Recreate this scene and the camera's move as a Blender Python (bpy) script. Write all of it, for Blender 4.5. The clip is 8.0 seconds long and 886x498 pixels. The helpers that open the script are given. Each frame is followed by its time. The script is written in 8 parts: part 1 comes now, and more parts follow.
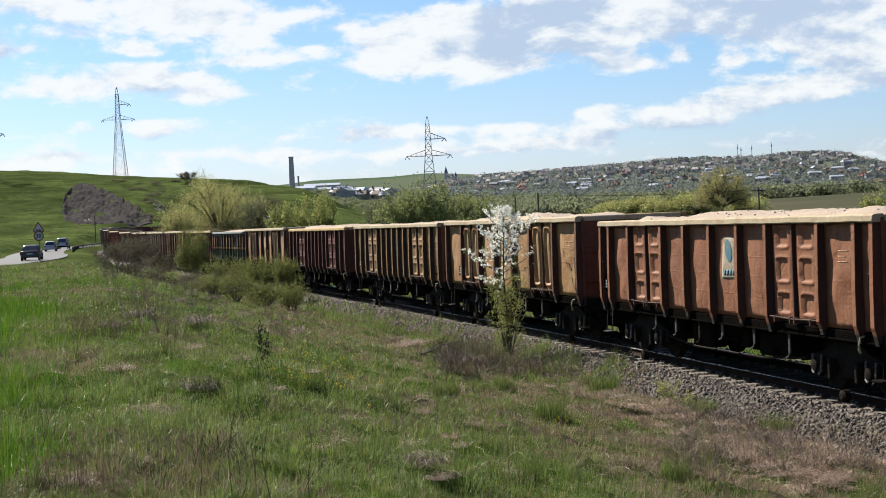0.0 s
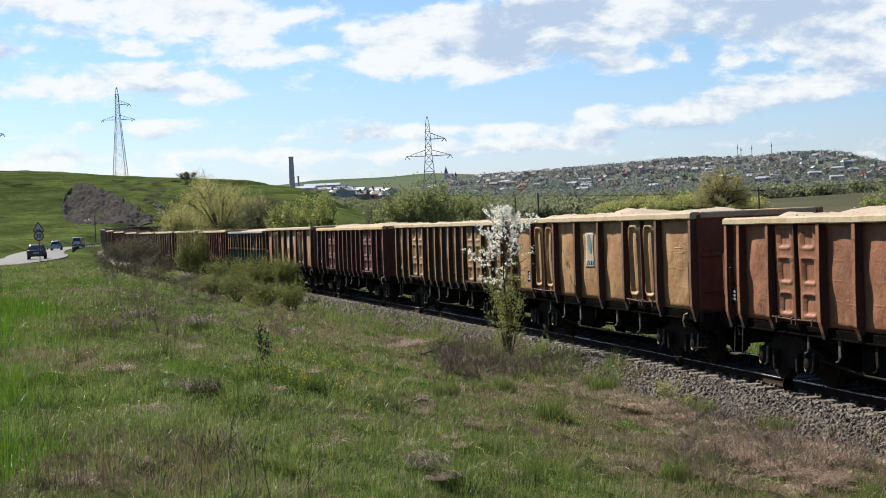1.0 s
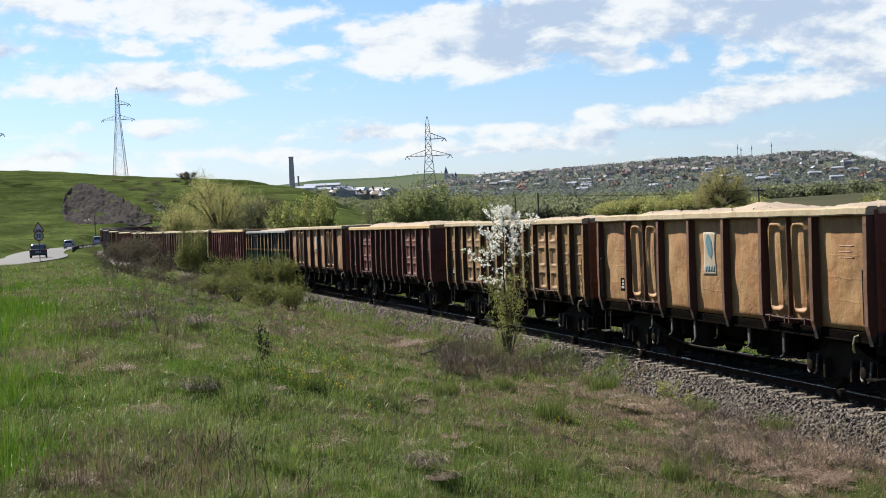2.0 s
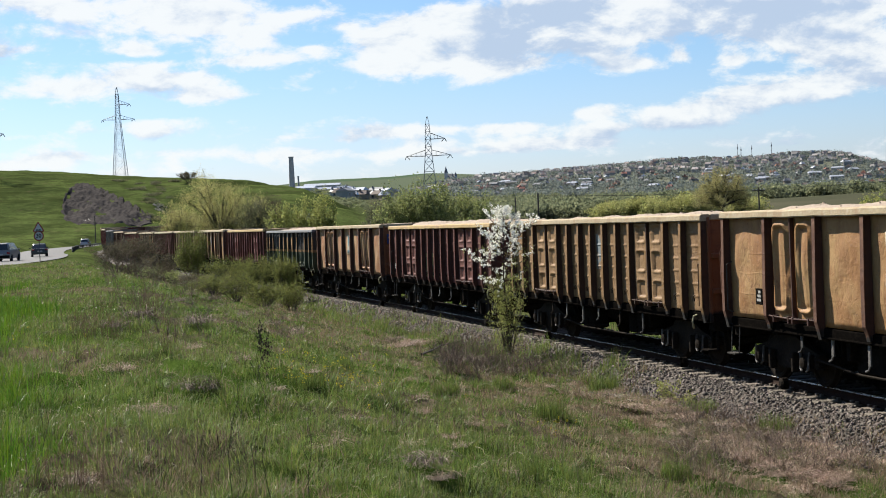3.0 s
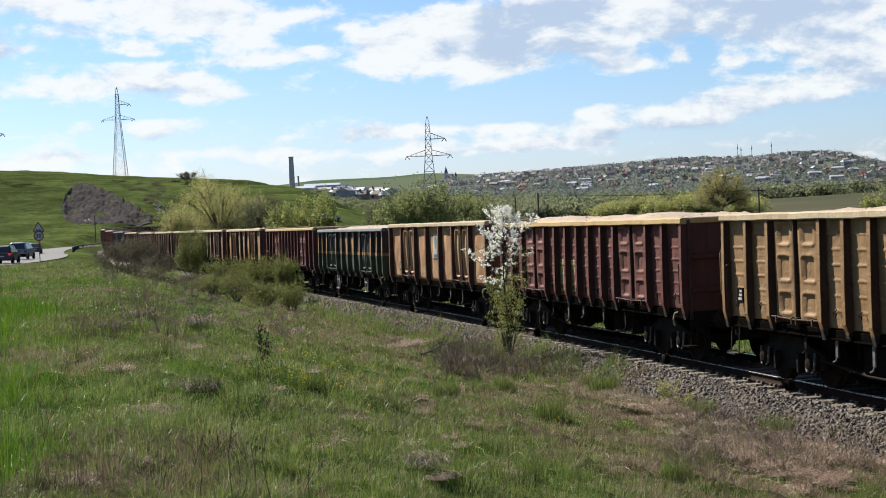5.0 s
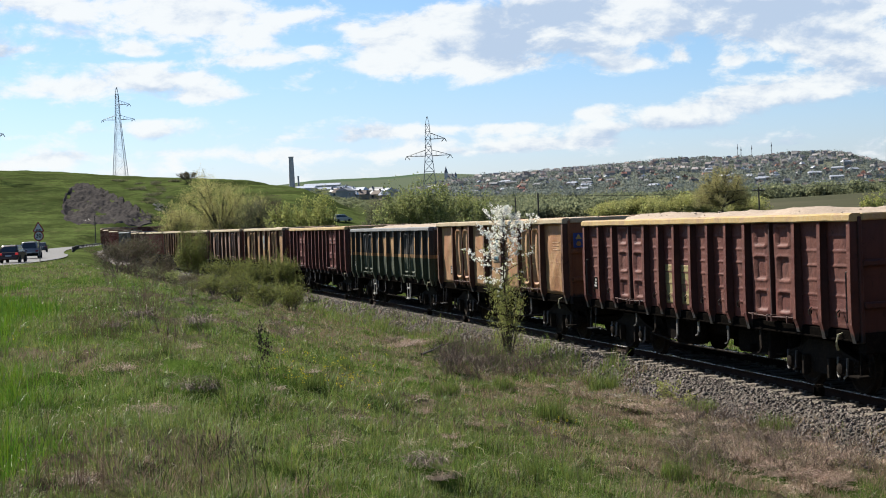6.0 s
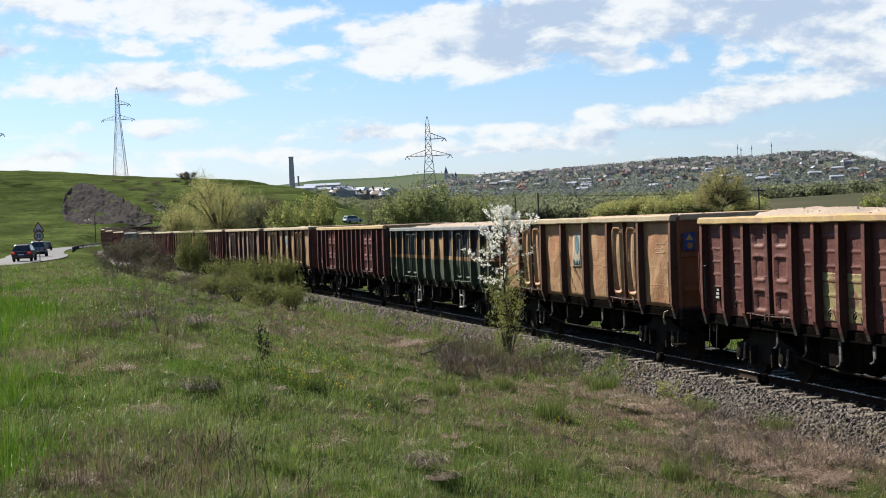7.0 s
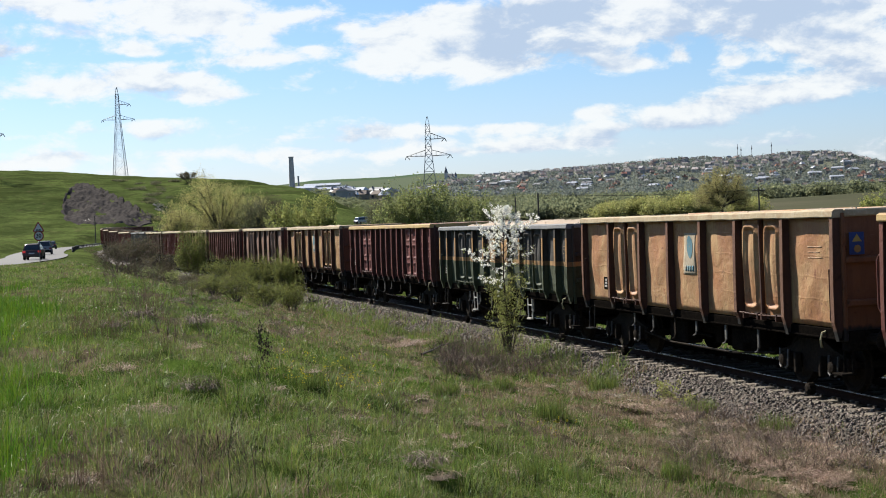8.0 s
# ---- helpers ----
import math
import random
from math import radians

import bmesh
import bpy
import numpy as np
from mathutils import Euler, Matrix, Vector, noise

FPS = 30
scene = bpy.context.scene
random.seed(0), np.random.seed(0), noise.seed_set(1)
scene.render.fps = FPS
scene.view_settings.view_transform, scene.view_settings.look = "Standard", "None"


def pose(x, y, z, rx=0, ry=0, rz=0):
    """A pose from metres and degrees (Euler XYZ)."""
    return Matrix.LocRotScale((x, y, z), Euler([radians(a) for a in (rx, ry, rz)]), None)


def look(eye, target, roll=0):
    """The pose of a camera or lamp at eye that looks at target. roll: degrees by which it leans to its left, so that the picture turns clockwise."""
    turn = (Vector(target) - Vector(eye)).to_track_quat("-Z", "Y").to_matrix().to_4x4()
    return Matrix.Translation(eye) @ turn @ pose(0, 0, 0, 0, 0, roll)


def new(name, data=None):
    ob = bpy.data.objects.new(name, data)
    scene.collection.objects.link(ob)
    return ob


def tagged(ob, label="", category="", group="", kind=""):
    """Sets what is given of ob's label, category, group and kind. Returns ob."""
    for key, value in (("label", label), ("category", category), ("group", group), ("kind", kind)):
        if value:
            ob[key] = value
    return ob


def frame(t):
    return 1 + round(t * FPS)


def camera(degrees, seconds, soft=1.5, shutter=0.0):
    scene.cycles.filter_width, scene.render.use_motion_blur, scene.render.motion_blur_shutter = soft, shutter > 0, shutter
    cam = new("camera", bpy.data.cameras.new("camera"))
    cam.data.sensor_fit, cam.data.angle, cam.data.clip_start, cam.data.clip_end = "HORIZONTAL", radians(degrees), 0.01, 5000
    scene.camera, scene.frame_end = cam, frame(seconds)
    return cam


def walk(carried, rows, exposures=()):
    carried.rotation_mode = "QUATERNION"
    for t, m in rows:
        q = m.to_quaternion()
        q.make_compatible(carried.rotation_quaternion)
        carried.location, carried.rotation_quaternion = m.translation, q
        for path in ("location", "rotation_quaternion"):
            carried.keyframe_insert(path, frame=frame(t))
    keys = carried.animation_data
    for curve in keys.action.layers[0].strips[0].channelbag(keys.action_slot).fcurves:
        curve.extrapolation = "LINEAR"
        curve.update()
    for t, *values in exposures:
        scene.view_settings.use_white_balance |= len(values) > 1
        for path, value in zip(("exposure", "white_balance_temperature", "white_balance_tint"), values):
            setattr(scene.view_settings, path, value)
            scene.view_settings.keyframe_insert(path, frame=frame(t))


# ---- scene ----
# camera: one fixed stand on the bank beside the line
EYE_Z = 3.333
cam = camera(33.85, 8.0, soft=1.0)
stand = pose(0, 0, EYE_Z, 88.844, 0, 0) @ pose(0, 0, 0, 0, 0, -2.507)
walk(cam, [(0.0, stand), (8.0, stand)], [(0.0, 1.20), (8.0, 1.20)])

# ---- light ----
SUN_TO = Vector((-0.50, 0.55, 0.72)).normalized()
sun = new("sun", bpy.data.lights.new("sun", "SUN"))
sun.data.energy, sun.data.angle, sun.data.color = 5.0, radians(0.5), (1.0, 0.94, 0.84)
sun.matrix_world = look(SUN_TO * 100, (0, 0, 0))


class Nodes:
    """Small helper round a node tree."""

    def __init__(self, tree, fresh=True):
        self.t = tree
        if fresh:
            tree.nodes.clear()

    def n(self, kind, **kw):
        node = self.t.nodes.new(kind)
        for k, v in kw.items():
            if k == "op":
                node.operation = v
            elif k == "blend":
                node.blend_type = v
            elif k == "dtype":
                node.data_type = v
        return node

    def link(self, a, b):
        self.t.links.new(a, b)

    def put(self, sock, v):
        if isinstance(v, bpy.types.NodeSocket):
            self.t.links.new(v, sock)
        else:
            sock.default_value = v

    def math(self, op, a, b=0.0, c=0.0, clamp=False):
        m = self.n("ShaderNodeMath", op=op)
        m.use_clamp = clamp
        self.put(m.inputs[0], a), self.put(m.inputs[1], b), self.put(m.inputs[2], c)
        return m.outputs[0]

    def noise(self, vec, scale, detail=4.0, rough=0.55, warp=0.0):
        x = self.n("ShaderNodeTexNoise")
        if vec is not None:
            self.link(vec, x.inputs["Vector"])
        x.inputs["Scale"].default_value, x.inputs["Detail"].default_value = scale, detail
        x.inputs["Roughness"].default_value, x.inputs["Distortion"].default_value = rough, warp
        return x.outputs["Fac"]

    def ramp(self, v, lo, hi):
        r = self.n("ShaderNodeMapRange")
        r.interpolation_type = "SMOOTHSTEP"
        self.put(r.inputs[0], v), self.put(r.inputs[1], lo), self.put(r.inputs[2], hi)
        return r.outputs[0]

    def mix(self, f, a, b):
        m = self.n("ShaderNodeMix", dtype="RGBA")
        self.put(m.inputs[0], f)
        for sock, v in ((m.inputs[6], a), (m.inputs[7], b)):
            self.put(sock, v if isinstance(v, bpy.types.NodeSocket) else (*v, 1.0))
        return m.outputs[2]

    def scaled(self, vec, x, y, z):
        m = self.n("ShaderNodeVectorMath", op="MULTIPLY")
        self.link(vec, m.inputs[0])
        m.inputs[1].default_value = (x, y, z)
        return m.outputs[0]

    def moved(self, vec, x, y, z):
        m = self.n("ShaderNodeVectorMath", op="ADD")
        self.link(vec, m.inputs[0])
        m.inputs[1].default_value = (x, y, z)
        return m.outputs[0]


def make_world():
    w = bpy.data.worlds.new("sky")
    scene.world = w
    w.use_nodes = True
    k = Nodes(w.node_tree)
    out = k.n("ShaderNodeOutputWorld")
    sky = k.n("ShaderNodeTexSky")
    sky.sky_type, sky.sun_disc = "NISHITA", False
    sky.sun_elevation = math.asin(SUN_TO.z)
    sky.sun_rotation = math.atan2(SUN_TO.x, SUN_TO.y)
    sky.air_density, sky.dust_density, sky.ozone_density = 1.0, 0.6, 2.0
    bg_sky = k.n("ShaderNodeBackground")
    bg_sky.inputs["Strength"].default_value = 0.0479
    d = k.n("ShaderNodeTexCoord").outputs["Generated"]
    sep = k.n("ShaderNodeSeparateXYZ")
    k.link(d, sep.inputs[0])
    az = k.math("ARCTAN2", sep.outputs[0], sep.outputs[1])
    el = k.math("ARCSINE", sep.outputs[2])
    # cooler aloft, whiter towards the horizon
    tint = k.n("ShaderNodeVectorMath", op="MULTIPLY")
    k.link(sky.outputs[0], tint.inputs[0])
    k.link(k.mix(k.ramp(el, 0.0, 0.13), (0.89, 0.99, 1.36), (0.78, 0.97, 1.20)), tint.inputs[1])
    k.link(tint.outputs[0], bg_sky.inputs["Color"])
    # cloud field: flattened noise, denser where the large clouds stand
    shape = k.noise(k.scaled(d, 22, 22, 46), 1.0, 10.0, 0.62, 0.2)
    above = k.noise(k.moved(k.scaled(d, 22, 22, 46), -0.10, 0.0, 0.32), 1.0, 6.0, 0.60, 0.2)
    cover = 0.0
    # azimuth, elevation, half width, half height (radians), weight
    dim = 0.0
    for rows, shade in ((CLOUDS, False), (SHADES, True)):
        for a, e, sa, se, wt in rows:
            sa, se = (sa * 1.3, se * 1.25) if shade else (sa, se)
            da = k.math("MULTIPLY", k.math("SUBTRACT", az, a), 1 / sa)
            de = k.math("MULTIPLY", k.math("SUBTRACT", el, e), 1 / se)
            r2 = k.math("ADD", k.math("MULTIPLY", da, da), k.math("MULTIPLY", de, de))
            g = k.math("POWER", 2.718, k.math("MULTIPLY", r2, -1.0))
            if shade:
                dim = k.math("MULTIPLY_ADD", g, wt, dim)
            else:
                cover = k.math("MULTIPLY_ADD", g, wt, cover)
    # the cloud thins out overhead
    cover = k.math("SUBTRACT", cover, k.math("MULTIPLY", k.ramp(el, 0.16, 0.42), 0.24))
    dens = k.math("MULTIPLY_ADD", cover, 1.15, k.math("MULTIPLY_ADD", shape, 0.95, 0.0))
    mask = k.math("MULTIPLY", k.ramp(dens, 0.49, 0.68), 0.94)
    lit = k.math("SUBTRACT", shape, above)
    tone = k.ramp(k.math("SUBTRACT", k.math("MULTIPLY", lit, 1.7), k.math("MULTIPLY", k.math("MULTIPLY", dim, k.math("MULTIPLY_ADD", above, 1.7, -0.1)), 0.78)), -0.58, 0.06)
    colour = k.mix(tone, (0.53, 0.65, 0.83), (0.97, 1.0, 1.01))
    bg_cloud = k.n("ShaderNodeBackground")
    bg_cloud.inputs["Strength"].default_value = 0.424
    k.link(colour, bg_cloud.inputs["Color"])
    m = k.n("ShaderNodeMixShader")
    k.link(mask, m.inputs[0]), k.link(bg_sky.outputs[0], m.inputs[1]), k.link(bg_cloud.outputs[0], m.inputs[2])
    k.link(m.outputs[0], out.inputs[0])


CLOUDS = (
    (-0.2555, 0.1527, 0.0893, 0.0155, 0.220),
    (-0.1430, 0.1459, 0.0466, 0.0124, 0.200),
    (-0.1706, 0.1373, 0.0272, 0.0085, 0.140),
    (-0.1242, 0.1295, 0.0311, 0.0101, 0.180),
    (-0.0887, 0.1415, 0.0214, 0.0039, 0.160),
    (-0.1992, 0.1223, 0.0148, 0.0050, 0.220),
    (-0.2762, 0.1233, 0.0233, 0.0039, 0.140),
    (-0.2368, 0.1336, 0.0233, 0.0039, 0.120),
    (-0.2189, 0.0986, 0.0660, 0.0078, 0.200),
    (-0.2069, 0.1078, 0.0233, 0.0054, 0.120),
    (-0.1604, 0.1038, 0.0233, 0.0039, 0.100),
    (-0.1172, 0.1136, 0.0349, 0.0043, 0.160),
    (-0.0819, 0.1191, 0.0194, 0.0035, 0.160),
    (-0.1454, 0.0907, 0.0272, 0.0039, 0.100),
    (-0.1843, 0.0893, 0.0311, 0.0039, 0.080),
    (-0.0826, 0.1024, 0.0116, 0.0039, 0.100),
    (-0.2945, 0.1058, 0.0116, 0.0194, 0.060),
    (-0.0274, 0.1194, 0.0291, 0.0140, 0.260),
    (-0.0094, 0.1322, 0.0233, 0.0124, 0.220),
    (-0.0455, 0.1074, 0.0194, 0.0054, 0.180),
    (-0.0618, 0.1337, 0.0097, 0.0039, 0.140),
    (0.0084, 0.1392, 0.0116, 0.0116, 0.120),
    (0.0032, 0.1083, 0.0233, 0.0070, 0.140),
    (0.0505, 0.1218, 0.0427, 0.0194, 0.280),
    (0.0822, 0.1360, 0.0505, 0.0155, 0.220),
    (0.0302, 0.1040, 0.0233, 0.0054, 0.140),
    (0.1129, 0.1269, 0.0349, 0.0155, 0.220),
    (0.1559, 0.1328, 0.0311, 0.0155, 0.240),
    (0.1311, 0.0988, 0.0272, 0.0062, 0.260),
    (0.1663, 0.1031, 0.0078, 0.0047, 0.140),
    (0.0613, 0.1027, 0.0272, 0.0047, 0.140),
    (0.1988, 0.1348, 0.0427, 0.0163, 0.240),
    (0.2370, 0.1175, 0.0349, 0.0175, 0.240),
    (0.2839, 0.1233, 0.0427, 0.0214, 0.260),
    (0.2634, 0.0989, 0.0272, 0.0085, 0.220),
    (0.2011, 0.0977, 0.0109, 0.0054, 0.200),
    (0.2982, 0.0954, 0.0194, 0.0116, 0.200),
    (0.1065, 0.0688, 0.0163, 0.0043, 0.240),
    (0.0439, 0.0607, 0.0272, 0.0043, 0.220),
    (0.0089, 0.0622, 0.0116, 0.0035, 0.120),
    (0.1332, 0.0568, 0.0466, 0.0050, 0.180),
    (0.1724, 0.0640, 0.0349, 0.0062, 0.200),
    (0.2195, 0.0736, 0.0427, 0.0070, 0.240),
    (0.2704, 0.0811, 0.0427, 0.0078, 0.260),
    (0.3053, 0.0796, 0.0155, 0.0155, 0.200),
    (0.2227, 0.0540, 0.0699, 0.0085, -0.060),
    (0.2926, 0.0568, 0.0388, 0.0135, -0.040),
    (0.0861, 0.0483, 0.0699, 0.0054, 0.130),
    (0.1832, 0.0441, 0.0621, 0.0054, 0.080),
    (-0.0378, 0.0615, 0.0291, 0.0058, 0.240),
    (-0.0651, 0.0577, 0.0194, 0.0039, 0.100),
    (-0.1079, 0.0595, 0.0116, 0.0031, 0.120),
    (-0.1083, 0.0490, 0.0349, 0.0054, 0.140),
    (-0.0617, 0.0470, 0.0466, 0.0047, 0.120),
    (0.0160, 0.0455, 0.0466, 0.0039, 0.100),
    (-0.2560, 0.0516, 0.0427, 0.0062, 0.200),
    (-0.1930, 0.0695, 0.0233, 0.0062, 0.160),
    (-0.1743, 0.0519, 0.0311, 0.0047, 0.160),
    (-0.2436, 0.0686, 0.0233, 0.0039, 0.070),
    (-0.2842, 0.0657, 0.0070, 0.0027, 0.160),
    (-0.2873, 0.0472, 0.0233, 0.0039, 0.100),
    (-0.2059, 0.0417, 0.0349, 0.0039, 0.100),
    (-0.0300, 0.1487, 0.0427, 0.0085, -0.120),
    (-0.0983, 0.1011, 0.0233, 0.0039, -0.050),
    (-0.0486, 0.0795, 0.0738, 0.0085, -0.160),
    (0.0407, 0.0775, 0.0466, 0.0101, -0.160),
    (0.0916, 0.0850, 0.0466, 0.0070, -0.160),
    (0.1655, 0.0837, 0.0349, 0.0085, -0.140),
    (-0.2237, 0.0794, 0.0776, 0.0031, -0.120),
    (-0.2104, 0.1165, 0.0660, 0.0023, -0.100),
    (0.2164, 0.0912, 0.0155, 0.0039, -0.120),
    (-0.1149, 0.0766, 0.0466, 0.0062, -0.100),
)
# grey undersides of the heavier clouds
SHADES = (
    (0.0833, 0.1165, 0.0291, 0.0124, 1.000),
    (0.0502, 0.1160, 0.0155, 0.0140, 0.800),
    (0.0395, 0.1379, 0.0155, 0.0078, 0.500),
    (0.0901, 0.1395, 0.0349, 0.0078, 0.700),
    (0.2297, 0.1295, 0.0427, 0.0116, 1.000),
    (0.1786, 0.1162, 0.0233, 0.0093, 0.800),
    (0.2675, 0.1045, 0.0233, 0.0093, 0.500),
    (0.2747, 0.0906, 0.0233, 0.0035, 0.600),
    (0.2967, 0.0605, 0.0466, 0.0155, 0.900),
    (0.2343, 0.0574, 0.0582, 0.0085, 0.600),
    (0.1250, 0.0486, 0.0621, 0.0062, 0.400),
    (-0.0459, 0.0537, 0.0311, 0.0035, 0.500),
    (-0.2757, 0.1342, 0.0311, 0.0085, 0.500),
    (-0.2941, 0.1136, 0.0116, 0.0194, 0.600),
    (0.0073, 0.1140, 0.0070, 0.0093, 0.400),
    (-0.1841, 0.0952, 0.0349, 0.0039, 0.250),
    (0.2490, 0.0373, 0.0621, 0.0054, 0.600),
    (-0.1933, 0.0625, 0.0233, 0.0031, 0.300),
)
make_world()


# ---- materials ----
def surf(name, cols, scale=1.0, rough=0.8, metal=0.0, bump=0.2, bump_scale=30.0, island=0.0, each=0.0, stretch=(1, 1, 1), stain=None, stain_at=(0.55, 0.7), stain_scale=1.5, spec=0.4, through_light=0.0, tone=0.785):
    """A procedural surface: a base colour that drifts between cols at two scales, stains, fine relief."""
    cols = [tuple(tone * v for v in c) for c in cols]
    stain = stain and tuple(tone * v for v in stain)
    m = bpy.data.materials.new(name)
    m.use_nodes = True
    k = Nodes(m.node_tree)
    out = k.n("ShaderNodeOutputMaterial")
    b = k.n("ShaderNodeBsdfPrincipled")
    co = k.scaled(k.n("ShaderNodeTexCoord").outputs["Object"], *stretch)
    big = k.ramp(k.noise(co, scale, 5.0, 0.6), 0.33, 0.67)
    small = k.noise(co, scale * 7.3, 4.0, 0.65)
    c = k.mix(big, cols[0], cols[1])
    c = k.mix(k.ramp(small, 0.42, 0.72), c, cols[2] if len(cols) > 2 else cols[0])
    if stain:
        c = k.mix(k.ramp(k.noise(co, stain_scale, 8.0, 0.68, 0.4), *stain_at), c, stain)
    for amount, src in ((island, "g"), (each, "o")):
        if amount:
            rnd = k.n("ShaderNodeNewGeometry").outputs["Random Per Island"] if src == "g" else k.n("ShaderNodeObjectInfo").outputs["Random"]
            h = k.n("ShaderNodeHueSaturation")
            k.put(h.inputs["Value"], k.math("MULTIPLY_ADD", rnd, 2 * amount, 1 - amount))
            k.put(h.inputs["Hue"], k.math("MULTIPLY_ADD", k.math("FRACT", k.math("MULTIPLY", rnd, 7.13)), 0.06 * min(1, amount * 2), 0.5 - 0.03 * min(1, amount * 2)))
            k.put(h.inputs["Color"], c)
            c = h.outputs[0]
    k.put(b.inputs["Base Color"], c)
    k.put(b.inputs["Roughness"], k.math("MULTIPLY_ADD", small, 0.25, rough - 0.12, clamp=True))
    b.inputs["Metallic"].default_value = metal
    b.inputs["Specular IOR Level"].default_value = spec
    if bump:
        bp = k.n("ShaderNodeBump")
        bp.inputs["Strength"].default_value, bp.inputs["Distance"].default_value = bump, 0.02
        k.link(k.noise(co, bump_scale, 4.0, 0.6), bp.inputs["Height"])
        k.link(bp.outputs[0], b.inputs["Normal"])
    if through_light:
        tr = k.n("ShaderNodeBsdfTranslucent")
        k.put(tr.inputs["Color"], c)
        mx = k.n("ShaderNodeMixShader")
        mx.inputs[0].default_value = through_light
        k.link(b.outputs[0], mx.inputs[1]), k.link(tr.outputs[0], mx.inputs[2])
        k.link(mx.outputs[0], out.inputs[0])
    else:
        k.link(b.outputs[0], out.inputs[0])
    return m


def paint(name, base, dust, rust, under=(0.02, 0.018, 0.016), foot_top=1.20):
    """Weathered wagon paint: dust veil in blotches, vertical rust runs, scratches."""
    base, dust, rust = (tuple(0.785 * v for v in c) for c in (base, dust, rust))
    m = bpy.data.materials.new(name)
    m.use_nodes = True
    k = Nodes(m.node_tree)
    out = k.n("ShaderNodeOutputMaterial")
    b = k.n("ShaderNodeBsdfPrincipled")
    co = k.n("ShaderNodeTexCoord").outputs["Object"]
    rnd = k.n("ShaderNodeObjectInfo").outputs["Random"]
    sh = k.n("ShaderNodeCombineXYZ")
    k.put(sh.inputs[0], k.math("MULTIPLY", rnd, 40.0))
    ad = k.n("ShaderNodeVectorMath", op="ADD")
    k.link(co, ad.inputs[0]), k.link(sh.outputs[0], ad.inputs[1])
    co = ad.outputs[0]
    blot = k.ramp(k.noise(co, 1.3, 6.0, 0.62, 0.3), 0.34, 0.66)
    c = k.mix(blot, base, dust)
    veil = k.ramp(k.noise(k.scaled(co, 1.0, 1.0, 0.45), 3.1, 9.0, 0.7, 0.8), 0.42, 0.68)
    c = k.mix(k.math("MULTIPLY", veil, 0.6), c, tuple(0.55 * a + 0.45 * b_ for a, b_ in zip(base, rust)))
    runs = k.ramp(k.noise(k.scaled(co, 7.0, 7.0, 0.45), 1.2, 7.0, 0.66), 0.48, 0.68)
    c = k.mix(k.math("MULTIPLY", runs, 0.35), c, rust)
    chips = k.ramp(k.noise(co, 5.0, 10.0, 0.74, 0.7), 0.57, 0.66)
    c = k.mix(k.math("MULTIPLY", chips, 0.85), c, rust)
    scuff = k.ramp(k.noise(k.scaled(co, 2.0, 2.0, 14.0), 1.6, 5.0, 0.6, 0.3), 0.66, 0.74)
    c = k.mix(k.math("MULTIPLY", scuff, 0.45), c, tuple(min(1, 1.25 * a + 0.03) for a in dust))
    soot = k.ramp(k.noise(k.scaled(co, 1.0, 1.0, 2.0), 2.2, 8.0, 0.75), 0.55, 0.74)
    c = k.mix(k.math("MULTIPLY", soot, 0.45), c, under)
    wash = k.ramp(k.noise(k.scaled(co, 0.8, 0.8, 0.5), 1.1, 5.0, 0.6, 0.5), 0.50, 0.72)
    c = k.mix(k.math("MULTIPLY", wash, 0.55), c, tuple(0.45 * a + 0.35 * b_ for a, b_ in zip(base, rust)))
    # near-black foot with a ragged upper edge
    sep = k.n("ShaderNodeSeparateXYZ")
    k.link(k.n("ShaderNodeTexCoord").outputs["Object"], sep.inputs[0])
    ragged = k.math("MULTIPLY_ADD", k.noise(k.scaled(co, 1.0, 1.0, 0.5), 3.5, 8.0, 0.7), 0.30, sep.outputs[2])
    c = k.mix(k.math("SUBTRACT", 1.0, k.ramp(ragged, foot_top + 0.06, foot_top + 0.15)), c, (0.016, 0.014, 0.012))
    k.put(b.inputs["Base Color"], c)
    k.put(b.inputs["Roughness"], k.math("MULTIPLY_ADD", blot, 0.2, 0.62))
    b.inputs["Specular IOR Level"].default_value = 0.3
    bp = k.n("ShaderNodeBump")
    bp.inputs["Strength"].default_value, bp.inputs["Distance"].default_value = 0.5, 0.02
    crumple = k.math("MULTIPLY_ADD", k.noise(co, 2.4, 2.0, 0.5, 0.8), 2.2, k.math("MULTIPLY", k.noise(co, 6.0, 3.0, 0.55, 1.0), 1.0))
    fold = k.math("FRACT", k.math("MULTIPLY_ADD", sep.outputs[2], 2.6, k.math("MULTIPLY", k.noise(co, 1.5, 2.0, 0.5), 0.35)))
    crease = k.math("MULTIPLY", k.ramp(k.math("ABSOLUTE", k.math("SUBTRACT", fold, 0.5)), 0.07, 0.0), k.ramp(k.noise(co, 0.9, 2.0, 0.5), 0.42, 0.6))
    crumple = k.math("MULTIPLY_ADD", crease, 0.20, crumple)
    k.link(k.math("ADD", crumple, k.math("MULTIPLY", k.noise(co, 14.0, 5.0, 0.6), 0.14)), bp.inputs["Height"])
    k.link(bp.outputs[0], b.inputs["Normal"])
    k.link(b.outputs[0], out.inputs[0])
    return m


